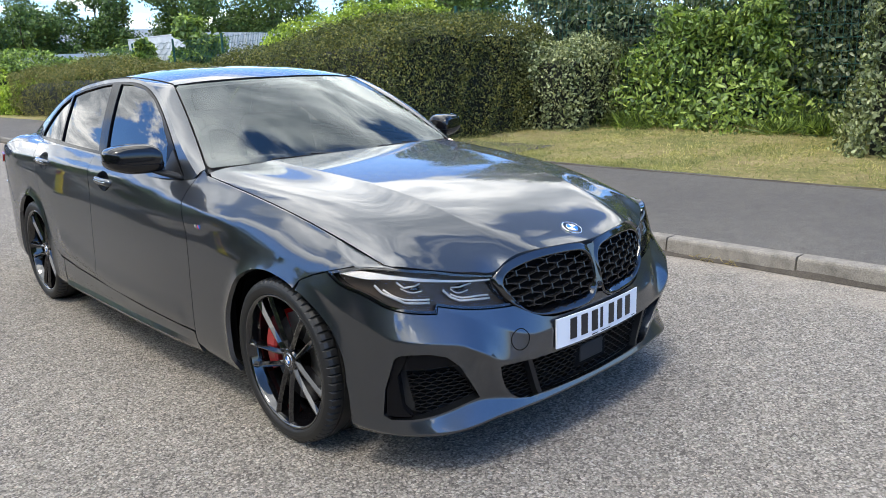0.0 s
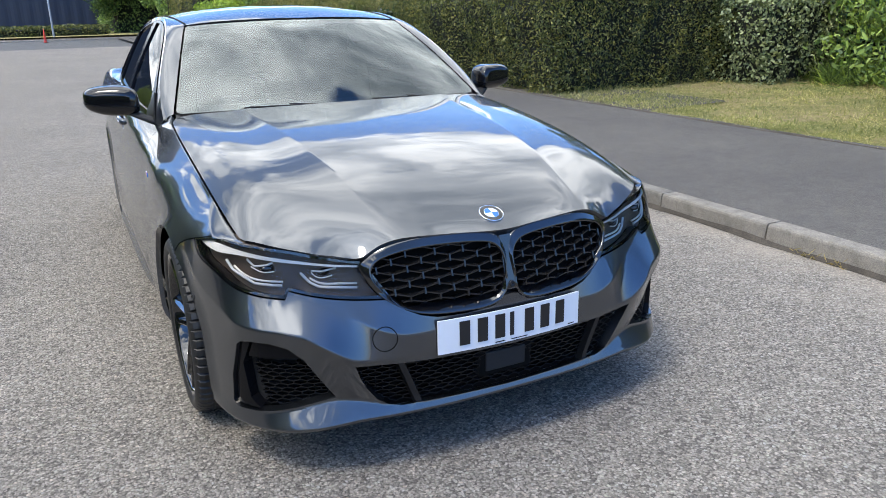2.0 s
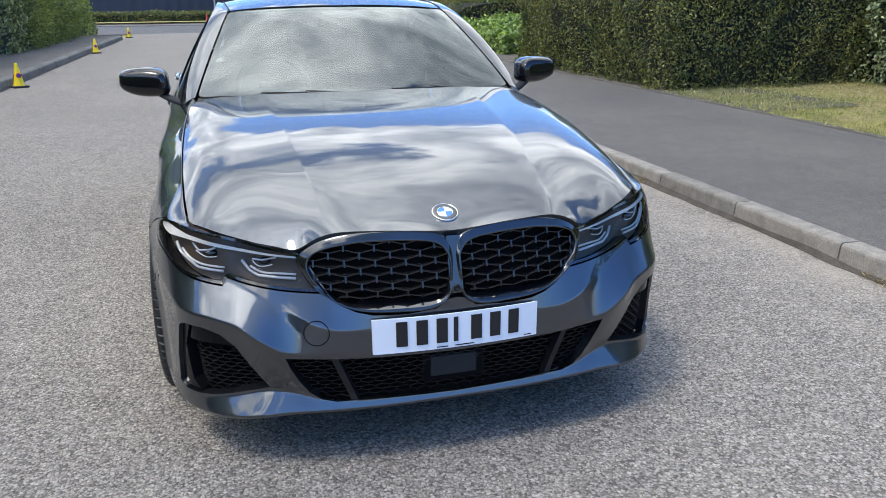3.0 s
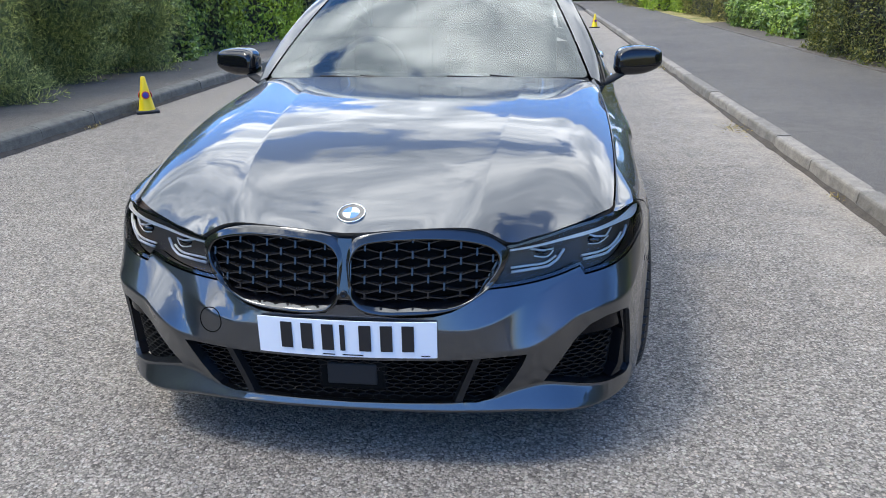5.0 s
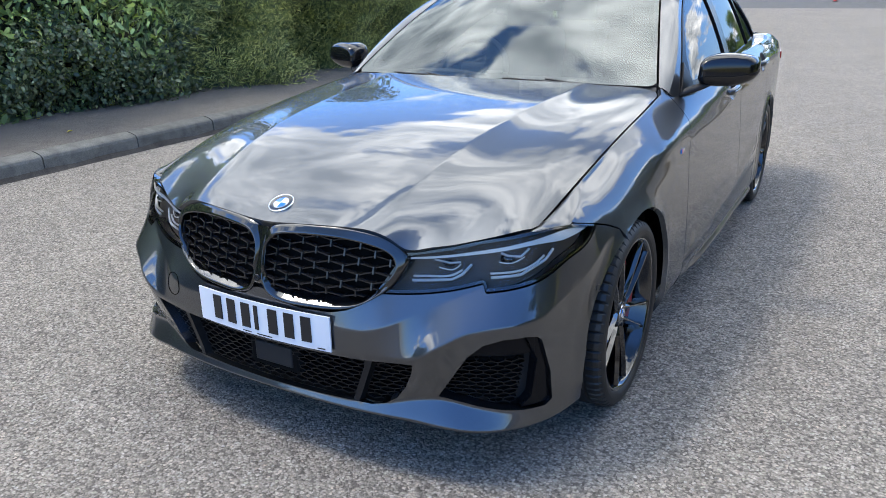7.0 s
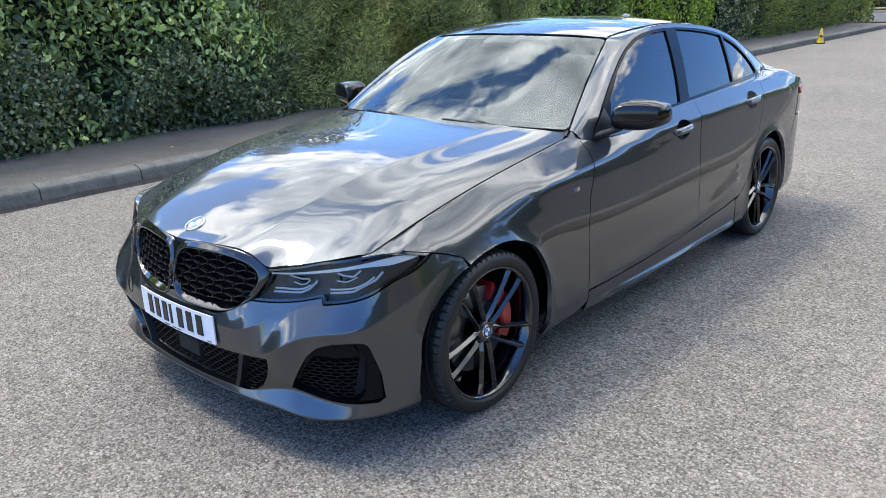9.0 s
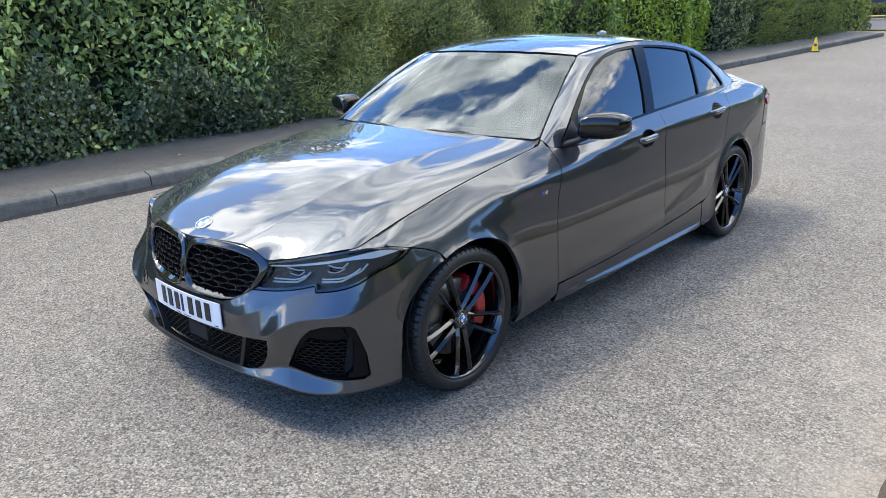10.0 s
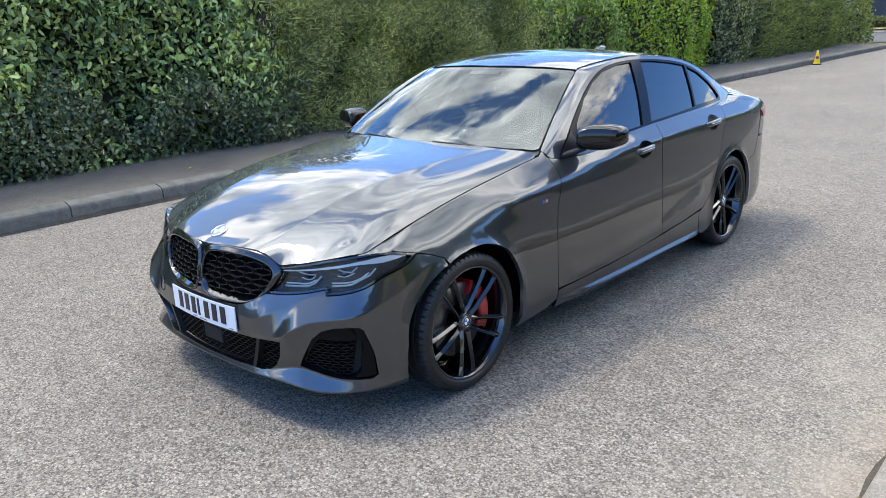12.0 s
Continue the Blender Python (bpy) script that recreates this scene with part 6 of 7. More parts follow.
# lower grille and corner intakes
for region, tag, w in ((grille_hole, "lower_grille", 0.022),):
    v, f = honeycomb(region, w, 0.0075, 0.006, lambda s, z, d: shell(s, z, -0.030 + d), 0.0022, 0.012)
    grille = mesh_object(tag, v, f, LOWER_MESH, car, "black honeycomb lower air intake", smooth=False)
    # near-black sheet in place of the shaded depth of the intake
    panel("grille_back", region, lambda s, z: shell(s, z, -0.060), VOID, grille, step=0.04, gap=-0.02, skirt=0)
    for side in (1, -1):
        a, b = np.array([s_of_x(0.375), 0.384]), np.array([s_of_x(0.315), 0.226])
        n = 6
        verts, faces = [], []
        for i in range(n + 1):
            q = a + (b - a) * i / n
            for ds, out in ((-0.016, -0.034), (-0.010, -0.008), (0.010, -0.008), (0.016, -0.034)):
                verts.append(shell(side * (q[0] + ds), q[1], out))
        for i in range(n):
            for j in range(3):
                k = i * 4 + j
                faces.append((k, k + 1, k + 5, k + 4) if side > 0 else (k, k + 4, k + 5, k + 1))
        mesh_object("grille_fin", verts, faces, SATIN, grille, smooth=False)
radar = part("radar_box", box_bm((0.215, 0.05, 0.105), (0, -0.708, 0.300), 0.018, 3), VOID, car, "black radar sensor housing")
part("radar_face", box_bm((0.150, 0.012, 0.068), (0, -0.732, 0.305), 0.005, 2), MATT, radar)

for side in (1, -1):
    own_in = lambda s, z, k=side: shell(k * s, z, -0.050)
    corner = panel("corner_intake", intake, own_in, MATT, car, step=0.02, gap=-0.014, skirt=0, label="gloss black corner air intake")
    low_part = np.array([p for p in on_shell([(0.80, -0.545, 0.395), (0.66, -0.675, 0.398), (0.61, -0.68, 0.345), (0.56, -0.669, 0.282), (0.67, -0.625, 0.256), (0.73, -0.596, 0.246), (0.772, -0.565, 0.240)])])
    v, f = honeycomb(low_part, 0.024, 0.0075, 0.006, lambda s, z, d, k=side: shell(k * s, z, -0.034 + d), 0.0022, 0.012)
    mesh_object("intake_mesh", v, f, LOWER_MESH, corner, smooth=False)
    # sheet with the corner intake's shade as its colour
    panel("intake_void", low_part, lambda s, z, k=side: shell(k * s, z, -0.047), VOID, corner, step=0.03, gap=0, skirt=0)
    # upright blade at the outer end
    blade = on_shell([(0.792, -0.572, 0.470), (0.822, -0.530, 0.455), (0.832, -0.49, 0.34), (0.828, -0.478, 0.238), (0.775, -0.558, 0.238), (0.800, -0.54, 0.27), (0.812, -0.53, 0.385)])
    panel("intake_blade", blade, lambda s, z, k=side: shell(k * s, z, -0.012), TRIM, corner, step=0.012, gap=0.001, skirt=0.035)
    brow_p = on_shell([(0.79, -0.575, 0.468), (0.745, -0.625, 0.469), (0.702, -0.664, 0.453), (0.664, -0.684, 0.418), (0.80, -0.545, 0.412)])
    panel("intake_hood", brow_p, lambda s, z, k=side: shell(k * s, z, -0.018), TRIM, corner, step=0.015, gap=0.0, skirt=0.02)
    # parking sensors
    v, f = lathe([(0.0, 0.0), (0.0015, 0.009), (0.0, 0.0105)], 20, "z")
    sensor = mesh_object("parking_sensor", v, f, PAINT, car)
    p = shell(side * s_of_x(0.248), 0.478)
    sensor.matrix_local = look(p, p + np.array([side * -0.05, 1, 0.0]))
for side in (1, -1):
    loop = [shell(side * (s_of_y(-0.285) + 0.010 * math.cos(a)), 0.535 + 0.010 * math.sin(a), 0.0004) for a in np.linspace(0, 2 * np.pi, 25)]
    v, f = sweep(np.array(loop), 0.0011, 6)
    mesh_object("parking_sensor", v, f, SATIN, car, "small round parking sensor")
ring = []
sc, zc = s_of_x(0.419), 0.464
for a in np.linspace(0, 2 * np.pi, 49):
    ring.append(shell(-(sc + 0.037 * math.cos(a)), zc + 0.037 * math.sin(a), 0.0004))
v, f = sweep(np.array(ring), 0.0015, 6)
mesh_object("towing_eye_cover", v, f, VOID, car, "thin round seam of a towing eye cover")

# plate with plain bars, bowed to the bumper
def bowed(bm):
    for v in bm.verts:
        v.co.y += 0.24 * v.co.x**2
    return bm


px = np.linspace(-0.26, 0.26, 27)
verts = [(x, -0.7865 + d + 0.24 * x * x, z) for d in (0.0, 0.005) for z in (0.388, 0.499) for x in px]
faces = []
for i in range(26):
    faces += [(i, i + 1, i + 28, i + 27), (i + 54, i + 81, i + 82, i + 55), (i + 27, i + 28, i + 82, i + 81), (i, i + 54, i + 55, i + 1)]
faces += [(0, 27, 81, 54), (26, 80, 107, 53)]
plate = mesh_object("number_plate", verts, faces, PLATE, car, "white front number plate with dark bars", smooth=False)
part("plate_holder", box_bm((0.24, 0.026, 0.07), (0, -0.764, 0.450), 0.004), MATT, plate)
x = 0.198
for i, wide in enumerate((0.05, 0.05, 0.05, 0.014, 0.05, 0.05, 0.05)):
    if i == 4:
        x -= 0.022
    part("plate_bar", bowed(box_bm((min(wide, 0.034), 0.0030, 0.079), (-(x - wide / 2), -0.7880, 0.448))), PLATE_INK, plate)
    x -= wide + 0.011
for x0, wide in ((0.02, 0.06), (-0.05, 0.035), (0.228, 0.025)):
    part("plate_bar", bowed(box_bm((wide, 0.0012, 0.003), (x0, -0.7878, 0.395))), SATIN, plate)


def roundel(name, place, normal, radius, parent):
    """A round enamel badge: bright rim, black ring, blue and white quarters."""
    v, f = lathe([(0.0, radius), (0.004, radius), (0.0055, radius * 0.95), (0.0045, radius * 0.92)], 48, "z")
    rim = mesh_object(name, v, f, CHROME, parent, "round enamel badge in blue, white and black")
    z = Vector(normal).normalized()
    y = Vector((0, 0, 1)) - z * z.z
    y.normalize()
    m = Matrix((y.cross(z), y, z)).transposed().to_4x4()
    m.translation = place
    rim.matrix_local = m
    v, f = lathe([(0.0045, radius * 0.92), (0.0052, radius * 0.75), (0.0050, radius * 0.60)], 48, "z")
    mesh_object("badge_ring", v, f, GLOSS, rim)
    v, f = lathe([(0.0050, radius * 0.60), (0.0058, radius * 0.565)], 48, "z")
    mesh_object("badge_rim", v, f, CHROME, rim)
    for q in range(4):
        bm = bmesh.new()
        c = bm.verts.new((0, 0, 0.0062))
        arc = [bm.verts.new((radius * 0.57 * math.cos(a), radius * 0.57 * math.sin(a), 0.0056)) for a in np.linspace(q * math.pi / 2, (q + 1) * math.pi / 2, 10)]
        for a, b in zip(arc, arc[1:]):
            bm.faces.new((c, a, b))
        part("badge_quarter", bm, BADGE_WHITE if q % 2 == 0 else BADGE_BLUE, rim)
    return rim


e = 0.01
b0 = hood(0.0, -0.642)
bn = np.cross(hood(e, -0.642) - hood(-e, -0.642), hood(0, -0.642 + e) - hood(0, -0.642 - e))
roundel("bonnet_badge", tuple(b0 + 0.001), bn, 0.041, car)
for side in (1, -1):
    for i, (mat_b, dy) in enumerate(((BADGE_BLUE, 0.0), (BADGE_RED, 0.009), (CHROME, 0.024))):
        s0 = s_of_y(0.592 + dy)
        wide = 0.008 if i < 2 else 0.020
        quad = [(s0, 0.766), (s0 + wide, 0.766), (s0 + wide + 0.005, 0.782), (s0 + 0.005, 0.782)]
        panel("wing_badge", quad, lambda s, z, k=side: shell(k * s, z), mat_b, car, step=0.01, gap=0.0005, skirt=0.003, raise_by=0.0025)


# ---- wheels ----
def wheel(y, side):
    hub = new("wheel", None)
    TREAD = [(-0.098, 0.250), (-0.111, 0.268), (-0.114, 0.285), (-0.109, 0.310), (-0.100, 0.3235), (-0.086, 0.3295), (-0.062, 0.3315), (-0.060, 0.325), (-0.052, 0.325), (-0.050, 0.332), (-0.012, 0.332), (-0.010, 0.325), (0.010, 0.325), (0.012, 0.332),
             (0.050, 0.332), (0.052, 0.325), (0.060, 0.325), (0.062, 0.3315), (0.086, 0.3295), (0.100, 0.3235), (0.109, 0.310), (0.1125, 0.302), (0.1150, 0.292), (0.1140, 0.280), (0.1115, 0.270), (0.1065, 0.262), (0.098, 0.256)]
    TREAD = [(h, 0.2625 + (r - 0.2575) * 0.82) for h, r in TREAD]
    verts, faces = lathe(TREAD, 384)
    verts = np.array(verts).reshape(len(TREAD), 384, 3)
    for i, (h, r) in enumerate(TREAD):
        if 0.062 <= abs(h) <= 0.101 and r > 0.312:
            verts[i, ::6, 1:] *= 1 - 0.006 / r
    rim_v, rim_f = lathe([(0.099, 0.2635), (0.1045, 0.2650), (0.1065, 0.2620), (0.1040, 0.2560), (0.094, 0.2510), (0.060, 0.2410), (0.010, 0.2260), (-0.085, 0.2260), (-0.098, 0.252)], 120)
    hub = mesh_object("wheel", rim_v, rim_f, RIM, car, "gloss black double-spoke alloy wheel with low-profile tyre")
    hub.matrix_local = pose(side * 0.800, y, 0.3235, 0, 0, 0 if side > 0 else 180)
    mesh_object("tyre", verts.reshape(-1, 3), faces, TYRE, hub, "black low-profile tyre", smooth=False)
    rear = 1 if side > 0 else -1
    # five pairs of spokes
    bm0 = bmesh.new()
    for r, h, half, deep in ((0.036, 0.074, 0.0150, 0.040), (0.075, 0.083, 0.0120, 0.044), (0.14, 0.0905, 0.0105, 0.046), (0.205, 0.0965, 0.0105, 0.044), (0.2545, 0.099, 0.0150, 0.040)):
        for dx, wy in ((-deep, -half * 0.7), (-0.013, -half), (-0.001, -half * 0.25), (0.0, half * 0.15), (-0.013, half), (-deep, half * 0.7)):
            bm0.verts.new((h + dx, wy, r))
    bm0.verts.ensure_lookup_table()
    for i in range(4):
        for j in range(6):
            k = (j + 1) % 6
            bm0.faces.new([bm0.verts[q] for q in (i * 6 + j, (i + 1) * 6 + j, (i + 1) * 6 + k, i * 6 + k)])
    bmesh.ops.recalc_face_normals(bm0, faces=bm0.faces)
    me = bpy.data.meshes.new("spoke")
    bm0.to_mesh(me)
    bm0.free()
    me.materials.append(RIM)
    for i in range(5):
        for lean in (-1, 1):
            spoke = new("spoke", me)
            spoke.parent = hub
            a = 72 * i + (32 if rear > 0 else 26)
            spoke.matrix_local = pose(0, 0, 0, a) @ pose(0, lean * 0.0150, 0.0, -lean * 7.0)
    v, f = lathe([(0.040, 0.050), (0.070, 0.046), (0.077, 0.039), (0.077, 0.030), (0.073, 0.028), (0.073, 0.0)], 48)
    mesh_object("hub", v, f, RIM, hub)
    roundel("centre_cap", (0.0735, 0, 0), (1, 0, 0), 0.027, hub)
    for i in range(5):
        v, f = lathe([(0.060, 0.0085), (0.0785, 0.0085), (0.0800, 0.0065), (0.0760, 0.0)], 10)
        bolt = mesh_object("wheel_bolt", v, f, SATIN, hub)
        bolt.matrix_local = pose(0, 0, 0, 72 * i + 48) @ pose(0, 0, 0.047)
    v, f = lathe([(0.022, 0.075), (0.026, 0.085), (0.026, 0.172), (0.022, 0.174), (0.000, 0.174), (-0.002, 0.172), (-0.002, 0.08)], 72)
    mesh_object("brake_disc", v, f, DISC, hub)
    # brake caliper towards the tail
    prof = [(-0.045, 0.118), (0.052, 0.118), (0.060, 0.128), (0.060, 0.176), (0.050, 0.190), (-0.045, 0.190)]
    angles = np.linspace(radians(-28), radians(70), 16)
    verts, faces = [], []
    for a in angles:
        squeeze = 1 - 0.10 * abs((a - angles.mean()) / (angles[-1] - angles.mean())) ** 4
        for h, r in prof:
            verts.append((h * squeeze, rear * r * math.cos(a), r * math.sin(a)))
    n = len(prof)
    for i in range(len(angles) - 1):
        for j in range(n):
            k = (j + 1) % n
            faces.append((i * n + j, i * n + k, (i + 1) * n + k, (i + 1) * n + j))
    faces += [tuple(range(n)), tuple(range((len(angles) - 1) * n, len(angles) * n))]
    if y < 1:
        mesh_object("brake_caliper", verts, faces, RED_CALIPER, hub, "bright red brake caliper", smooth=False)
    v, f = lathe([(-0.10, 0.0), (-0.10, 0.215), (-0.03, 0.215)], 40)
    mesh_object("inner_barrel", v, f, VOID, hub)
    # arch lining
    verts, faces = [], []
    ang = np.linspace(radians(-12), radians(193), 40)
    for a in ang:
        for xx, rr in ((0.846, 0.410), (0.842, 0.412), (0.60, 0.412), (0.56, 0.1)):
            verts.append((side * xx, y + rr * math.cos(a), 0.318 + rr * math.sin(a)))
    for i in range(len(ang) - 1):
        for j in range(3):
            k = i * 4 + j
            faces.append((k, k + 1, k + 5, k + 4))
    mesh_object("arch_lining", verts, faces, VOID, car)


for axle in (0.033, 2.905):
    for side in (1, -1):
        wheel(axle, side)


# ---- mirrors, wipers, aerial ----
def power(v, p):
    return np.sign(v) * np.abs(v) ** p


_mirror_top = spline([0, 0.15, 0.4, 0.8, 1], [1.080, 1.096, 1.104, 1.097, 1.084])
_mirror_foot = spline([0, 0.3, 0.7, 1], [0.978, 0.974, 0.982, 1.010])


def wing_mirror(side):
    def section(t, a):
        """t from the inner end (0) to the tip (1), a round the housing."""
        x = 0.862 + 0.222 * t
        size = np.clip(1 - np.abs(2 * t - 1) ** 11, 0.0, 1) ** 0.5
        hi, lo = _mirror_top(t), _mirror_foot(t)
        cz, rz = (hi + lo) / 2, (hi - lo) / 2
        cy, ry = 1.005 + 0.060 * t, 0.086 - 0.024 * t
        c, s = np.cos(a), np.sin(a)
        y = cy + size * ry * power(c, np.where(c > 0, 0.40, 0.70))
        z = cz + (0.25 + 0.75 * size) * rz * power(s, 0.62)
        return np.stack([side * x, y, z], -1)

    t = (1 - np.cos(np.linspace(0, np.pi, 22))) / 2

    def shell_part(name, a0, a1, n, mat, parent, grow=0.0, label=""):
        a = np.linspace(radians(a0), radians(a1), n)
        g = section(t[:, None] * np.ones(n), np.ones((22, 1)) * a)
        mid = np.array([side * 0.967, 1.03, 1.04])
        g = mid + (g - mid) * (1 + grow)
        faces = []
        for i in range(21):
            for j in range(n - 1):
                k = i * n + j
                faces.append((k, k + 1, k + n + 1, k + n) if side < 0 else (k, k + n, k + n + 1, k + 1))
        return mesh_object(name, g.reshape(-1, 3), faces, mat, parent, label)

    body = shell_part("wing_mirror", 190, 345, 16, MIRROR_BLACK, car, 0.02, "gloss black aerodynamic door mirror")
    shell_part("mirror_cap", 38, 188, 18, MIRROR_BLACK, body, 0.0, "glossy cap")
    shell_part("mirror_side", -15, 38, 6, SATIN, body, 0.0)
    shell_part("mirror_seam", 180, 198, 4, SATIN, body, -0.015)
    pts = smoothed([(side * 0.80, 0.905, 0.945), (side * 0.845, 0.935, 0.962), (side * 0.90, 0.985, 0.985), (side * 0.935, 1.01, 1.005)], 12)
    v, f = sweep(pts, np.linspace(0.028, 0.022, 12), 10, 0.55)
    mesh_object("mirror_arm", v, f, MATT, body)
    foot = np.array([(0.885, 0.958), (1.015, 1.065), (1.03, 0.99), (1.02, 0.972)])
    panel("mirror_foot", foot, lambda y, z: (flank_glass(y, z) + np.array([0.010, 0, 0])) * np.array([side, 1, 1]), SATIN, body, step=0.03, gap=0.0, skirt=0.02)


wing_mirror(1)
wing_mirror(-1)
for u0, u1, v0, v1 in ((-0.62, -0.10, -0.004, -0.022), (0.16, 0.66, -0.006, -0.024)):
    u = np.linspace(u0, u1, 14)
    pts = screen(u, np.linspace(v0, v1, 14)) + np.array([0, -0.010, 0.012])
    v, f = sweep(pts, 0.0036, 6, 1.2)
    wiper = mesh_object("wiper", v, f, SATIN, car, "black windscreen wiper")
    arm = smoothed([screen(u1 - 0.02, -0.03) + np.array([0, -0.01, 0.01]), screen((u0 + u1) / 2 + 0.12, -0.012) + np.array([0, -0.010, 0.010]), screen((u0 + u1) / 2, 0.006) + np.array([0, -0.010, 0.012])], 10)
    v, f = sweep(arm, np.linspace(0.008, 0.0045, 10), 8, 0.8)
    mesh_object("wiper_arm", v, f, SATIN, wiper)
# scuttle panel below the glass
scuttle = np.array([(0.0, -0.075), (0.6, -0.075), (0.99, -0.03), (0.99, 0.02), (0.6, 0.02), (0.0, 0.02)])
panel("scuttle", np.concatenate([scuttle, scuttle[-2:0:-1] * (-1, 1)]), lambda u, v: screen(u, v) - np.array([0, 0, 0.010]), SATIN, car, step=0.05, skirt=0.02, heart=(0, 1.6, 0.6))
fin_v, fin_f = [], []
for i, f in enumerate(np.linspace(0, 1, 9)):
    y, h, w = 2.52 + 0.17 * f, 0.052 * math.sin(min(1.0, f * 1.15) * math.pi * 0.55), 0.022 * (1 - 0.75 * f) + 0.004
    base = float(roof(0.0, y)[2])
    fin_v += [(-w, y, base - 0.006), (-w * 0.35, y, base + h * 0.7), (0, y, base + h), (w * 0.35, y, base + h * 0.7), (w, y, base - 0.006)]
for i in range(8):
    for j in range(4):
        k = i * 5 + j
        fin_f.append((k, k + 5, k + 6, k + 1))
fin_f.append((40, 41, 42, 43, 44))
mesh_object("aerial_fin", fin_v, fin_f, PAINT, car, "small shark fin aerial")


# ---- cabin ----
dash_v, dash_f = [], []
us = np.linspace(-1, 1, 17)
for z, y0, cut in ((0.955, 0.86, 0.90), (0.965, 1.05, 0.90), (0.945, 1.18, 0.92), (0.80, 1.24, 0.92), (0.45, 1.20, 0.92)):
    for u in us:
        hump = 0.03 * math.exp(-(((u * cut * 0.78 + 0.37) / 0.22) ** 2)) if z > 0.9 else 0.0
        dash_v.append((u * cut * 0.80, y0 - 0.05 * (1 - u * u), z + hump))
for i in range(4):
    for j in range(16):
        k = i * 17 + j
        dash_f.append((k, k + 1, k + 18, k + 17))
mesh_object("dashboard", dash_v, dash_f, DASH, car, "dark dashboard under the windscreen, greyed to suggest haze on the glass")
ring = [(-0.37 + 0.182 * math.cos(a), 1.335 + 0.06 * math.sin(a), 0.945 + 0.172 * math.sin(a)) for a in np.linspace(0, 2 * np.pi, 41)]
v, f = sweep(np.array(ring), 0.0155, 8)
steering = mesh_object("steering_wheel", v, f, LEATHER, car, "black leather steering wheel")
part("steering_hub", box_bm((0.15, 0.06, 0.12), (-0.37, 1.325, 0.935), 0.02, 2), LEATHER, steering)
for sx in (-1, 1):
    part("steering_spoke", box_bm((0.12, 0.02, 0.028), (-0.37 + sx * 0.115, 1.333, 0.94), 0.006), LEATHER, steering)
for x, y in ((-0.37, 1.75), (0.37, 1.75), (-0.36, 2.55), (0.36, 2.55)):
    seat = part("seat", box_bm((0.50, 0.50, 0.18), (x, y - 0.1, 0.52), 0.05, 3), LEATHER, car, "black upholstered car seat", True)
    back_bm = box_bm((0.48, 0.14, 0.62), (0, 0, 0), 0.055, 3)
    bmesh.ops.transform(back_bm, matrix=pose(x, y + 0.20, 0.84, -14), verts=back_bm.verts)
    part("seat_back", back_bm, LEATHER, seat, "", True)
    head_bm = box_bm((0.27, 0.10, 0.18), (0, 0, 0), 0.045, 3)
    bmesh.ops.transform(head_bm, matrix=pose(x, y + 0.29, 1.20, -10), verts=head_bm.verts)
    part("headrest", head_bm, LEATHER, seat, "", True)
part("cabin_floor", box_bm((1.5, 2.4, 0.04), (0, 1.9, 0.38), 0.005), VOID, car)
part("parcel_shelf", box_bm((1.25, 0.6, 0.03), (0, 3.05, 0.99), 0.008), LEATHER, car)
part("rear_bulkhead", box_bm((1.25, 0.03, 0.14), (0, 3.24, 1.015), 0.008), VOID, car)
lining_r = rf * (0.97, 1.0)
panel("headlining", np.concatenate([lining_r, lining_r[-2:0:-1] * (-1, 1)]), lambda u, y: roof(u, y) - np.array([0, 0, 0.03]), HEADLINER, car, step=0.12, skirt=0, heart=(0, 2, 0.5))
cover = np.array([(0.0, 0.90), (0.17, 0.90), (0.20, 0.93), (0.19, 0.962), (0.0, 0.968)])
panel("sensor_cover", np.concatenate([cover, cover[-2:0:-1] * (-1, 1)]), lambda u, v: screen(u, v) - np.array([0, -0.006, 0.008]), HEADLINER, car, step=0.03, skirt=0.02, heart=(0, 1.6, 0.6), label="pale sensor housing at the top of the windscreen")
inner_mirror = part("inner_mirror", box_bm((0.235, 0.03, 0.062), (0, 1.345, 1.285), 0.012, 2), SATIN, car)
part("mirror_stem", box_bm((0.05, 0.05, 0.05), (0, 1.315, 1.318), 0.012, 2), SATIN, inner_mirror)


# ---- cones ----
def traffic_cone(x, y, body_mat, disc, label, height=0.42):
    c = thing("traffic_cone", label, "traffic cone", (x, y, 0.0), random.uniform(0, 40), "traffic cones along the kerb")
    part("cone_base", box_bm((0.26, 0.26, 0.035), (0, 0, 0.0175), 0.012, 2), RUBBER, c, "black rubber base")
    bm = bmesh.new()
    r0 = bmesh.ops.create_circle(bm, segments=12, radius=0.098)["verts"]
    bmesh.ops.translate(bm, vec=(0, 0, 0.034), verts=r0)
    rings = [r0]
    for h, r in ((0.06, 0.088), (height * 0.55, 0.056), (height - 0.01, 0.026), (height, 0.018)):
        rings.append([bm.verts.new((r * v.co.x / 0.098, r * v.co.y / 0.098, h)) for v in r0])
    for a, b in zip(rings, rings[1:]):
        for i in range(12):
            bm.faces.new((a[i], a[(i + 1) % 12], b[(i + 1) % 12], b[i]))
    bm.faces.new(rings[-1])
    part("cone_body", bm, body_mat, c, "", True)
    if disc:
        for turn in (-90, 30, 150):
            v, f = lathe([(0.004, 0.0), (0.004, 0.033), (0.0035, 0.034)], 20)
            d = mesh_object("cone_disc", v, f, CONE_BLUE, c, "round blue disc with a red ring")
            v, f = lathe([(0.0035, 0.034), (0.0045, 0.0355), (0.0040, 0.044), (-0.004, 0.044)], 20)
            mesh_object("disc_ring", v, f, CONE_RED, d)
            d.matrix_local = pose(0, 0, 0, 0, 0, turn) @ pose(0.060, 0, 0.21, 0, -12, 0)


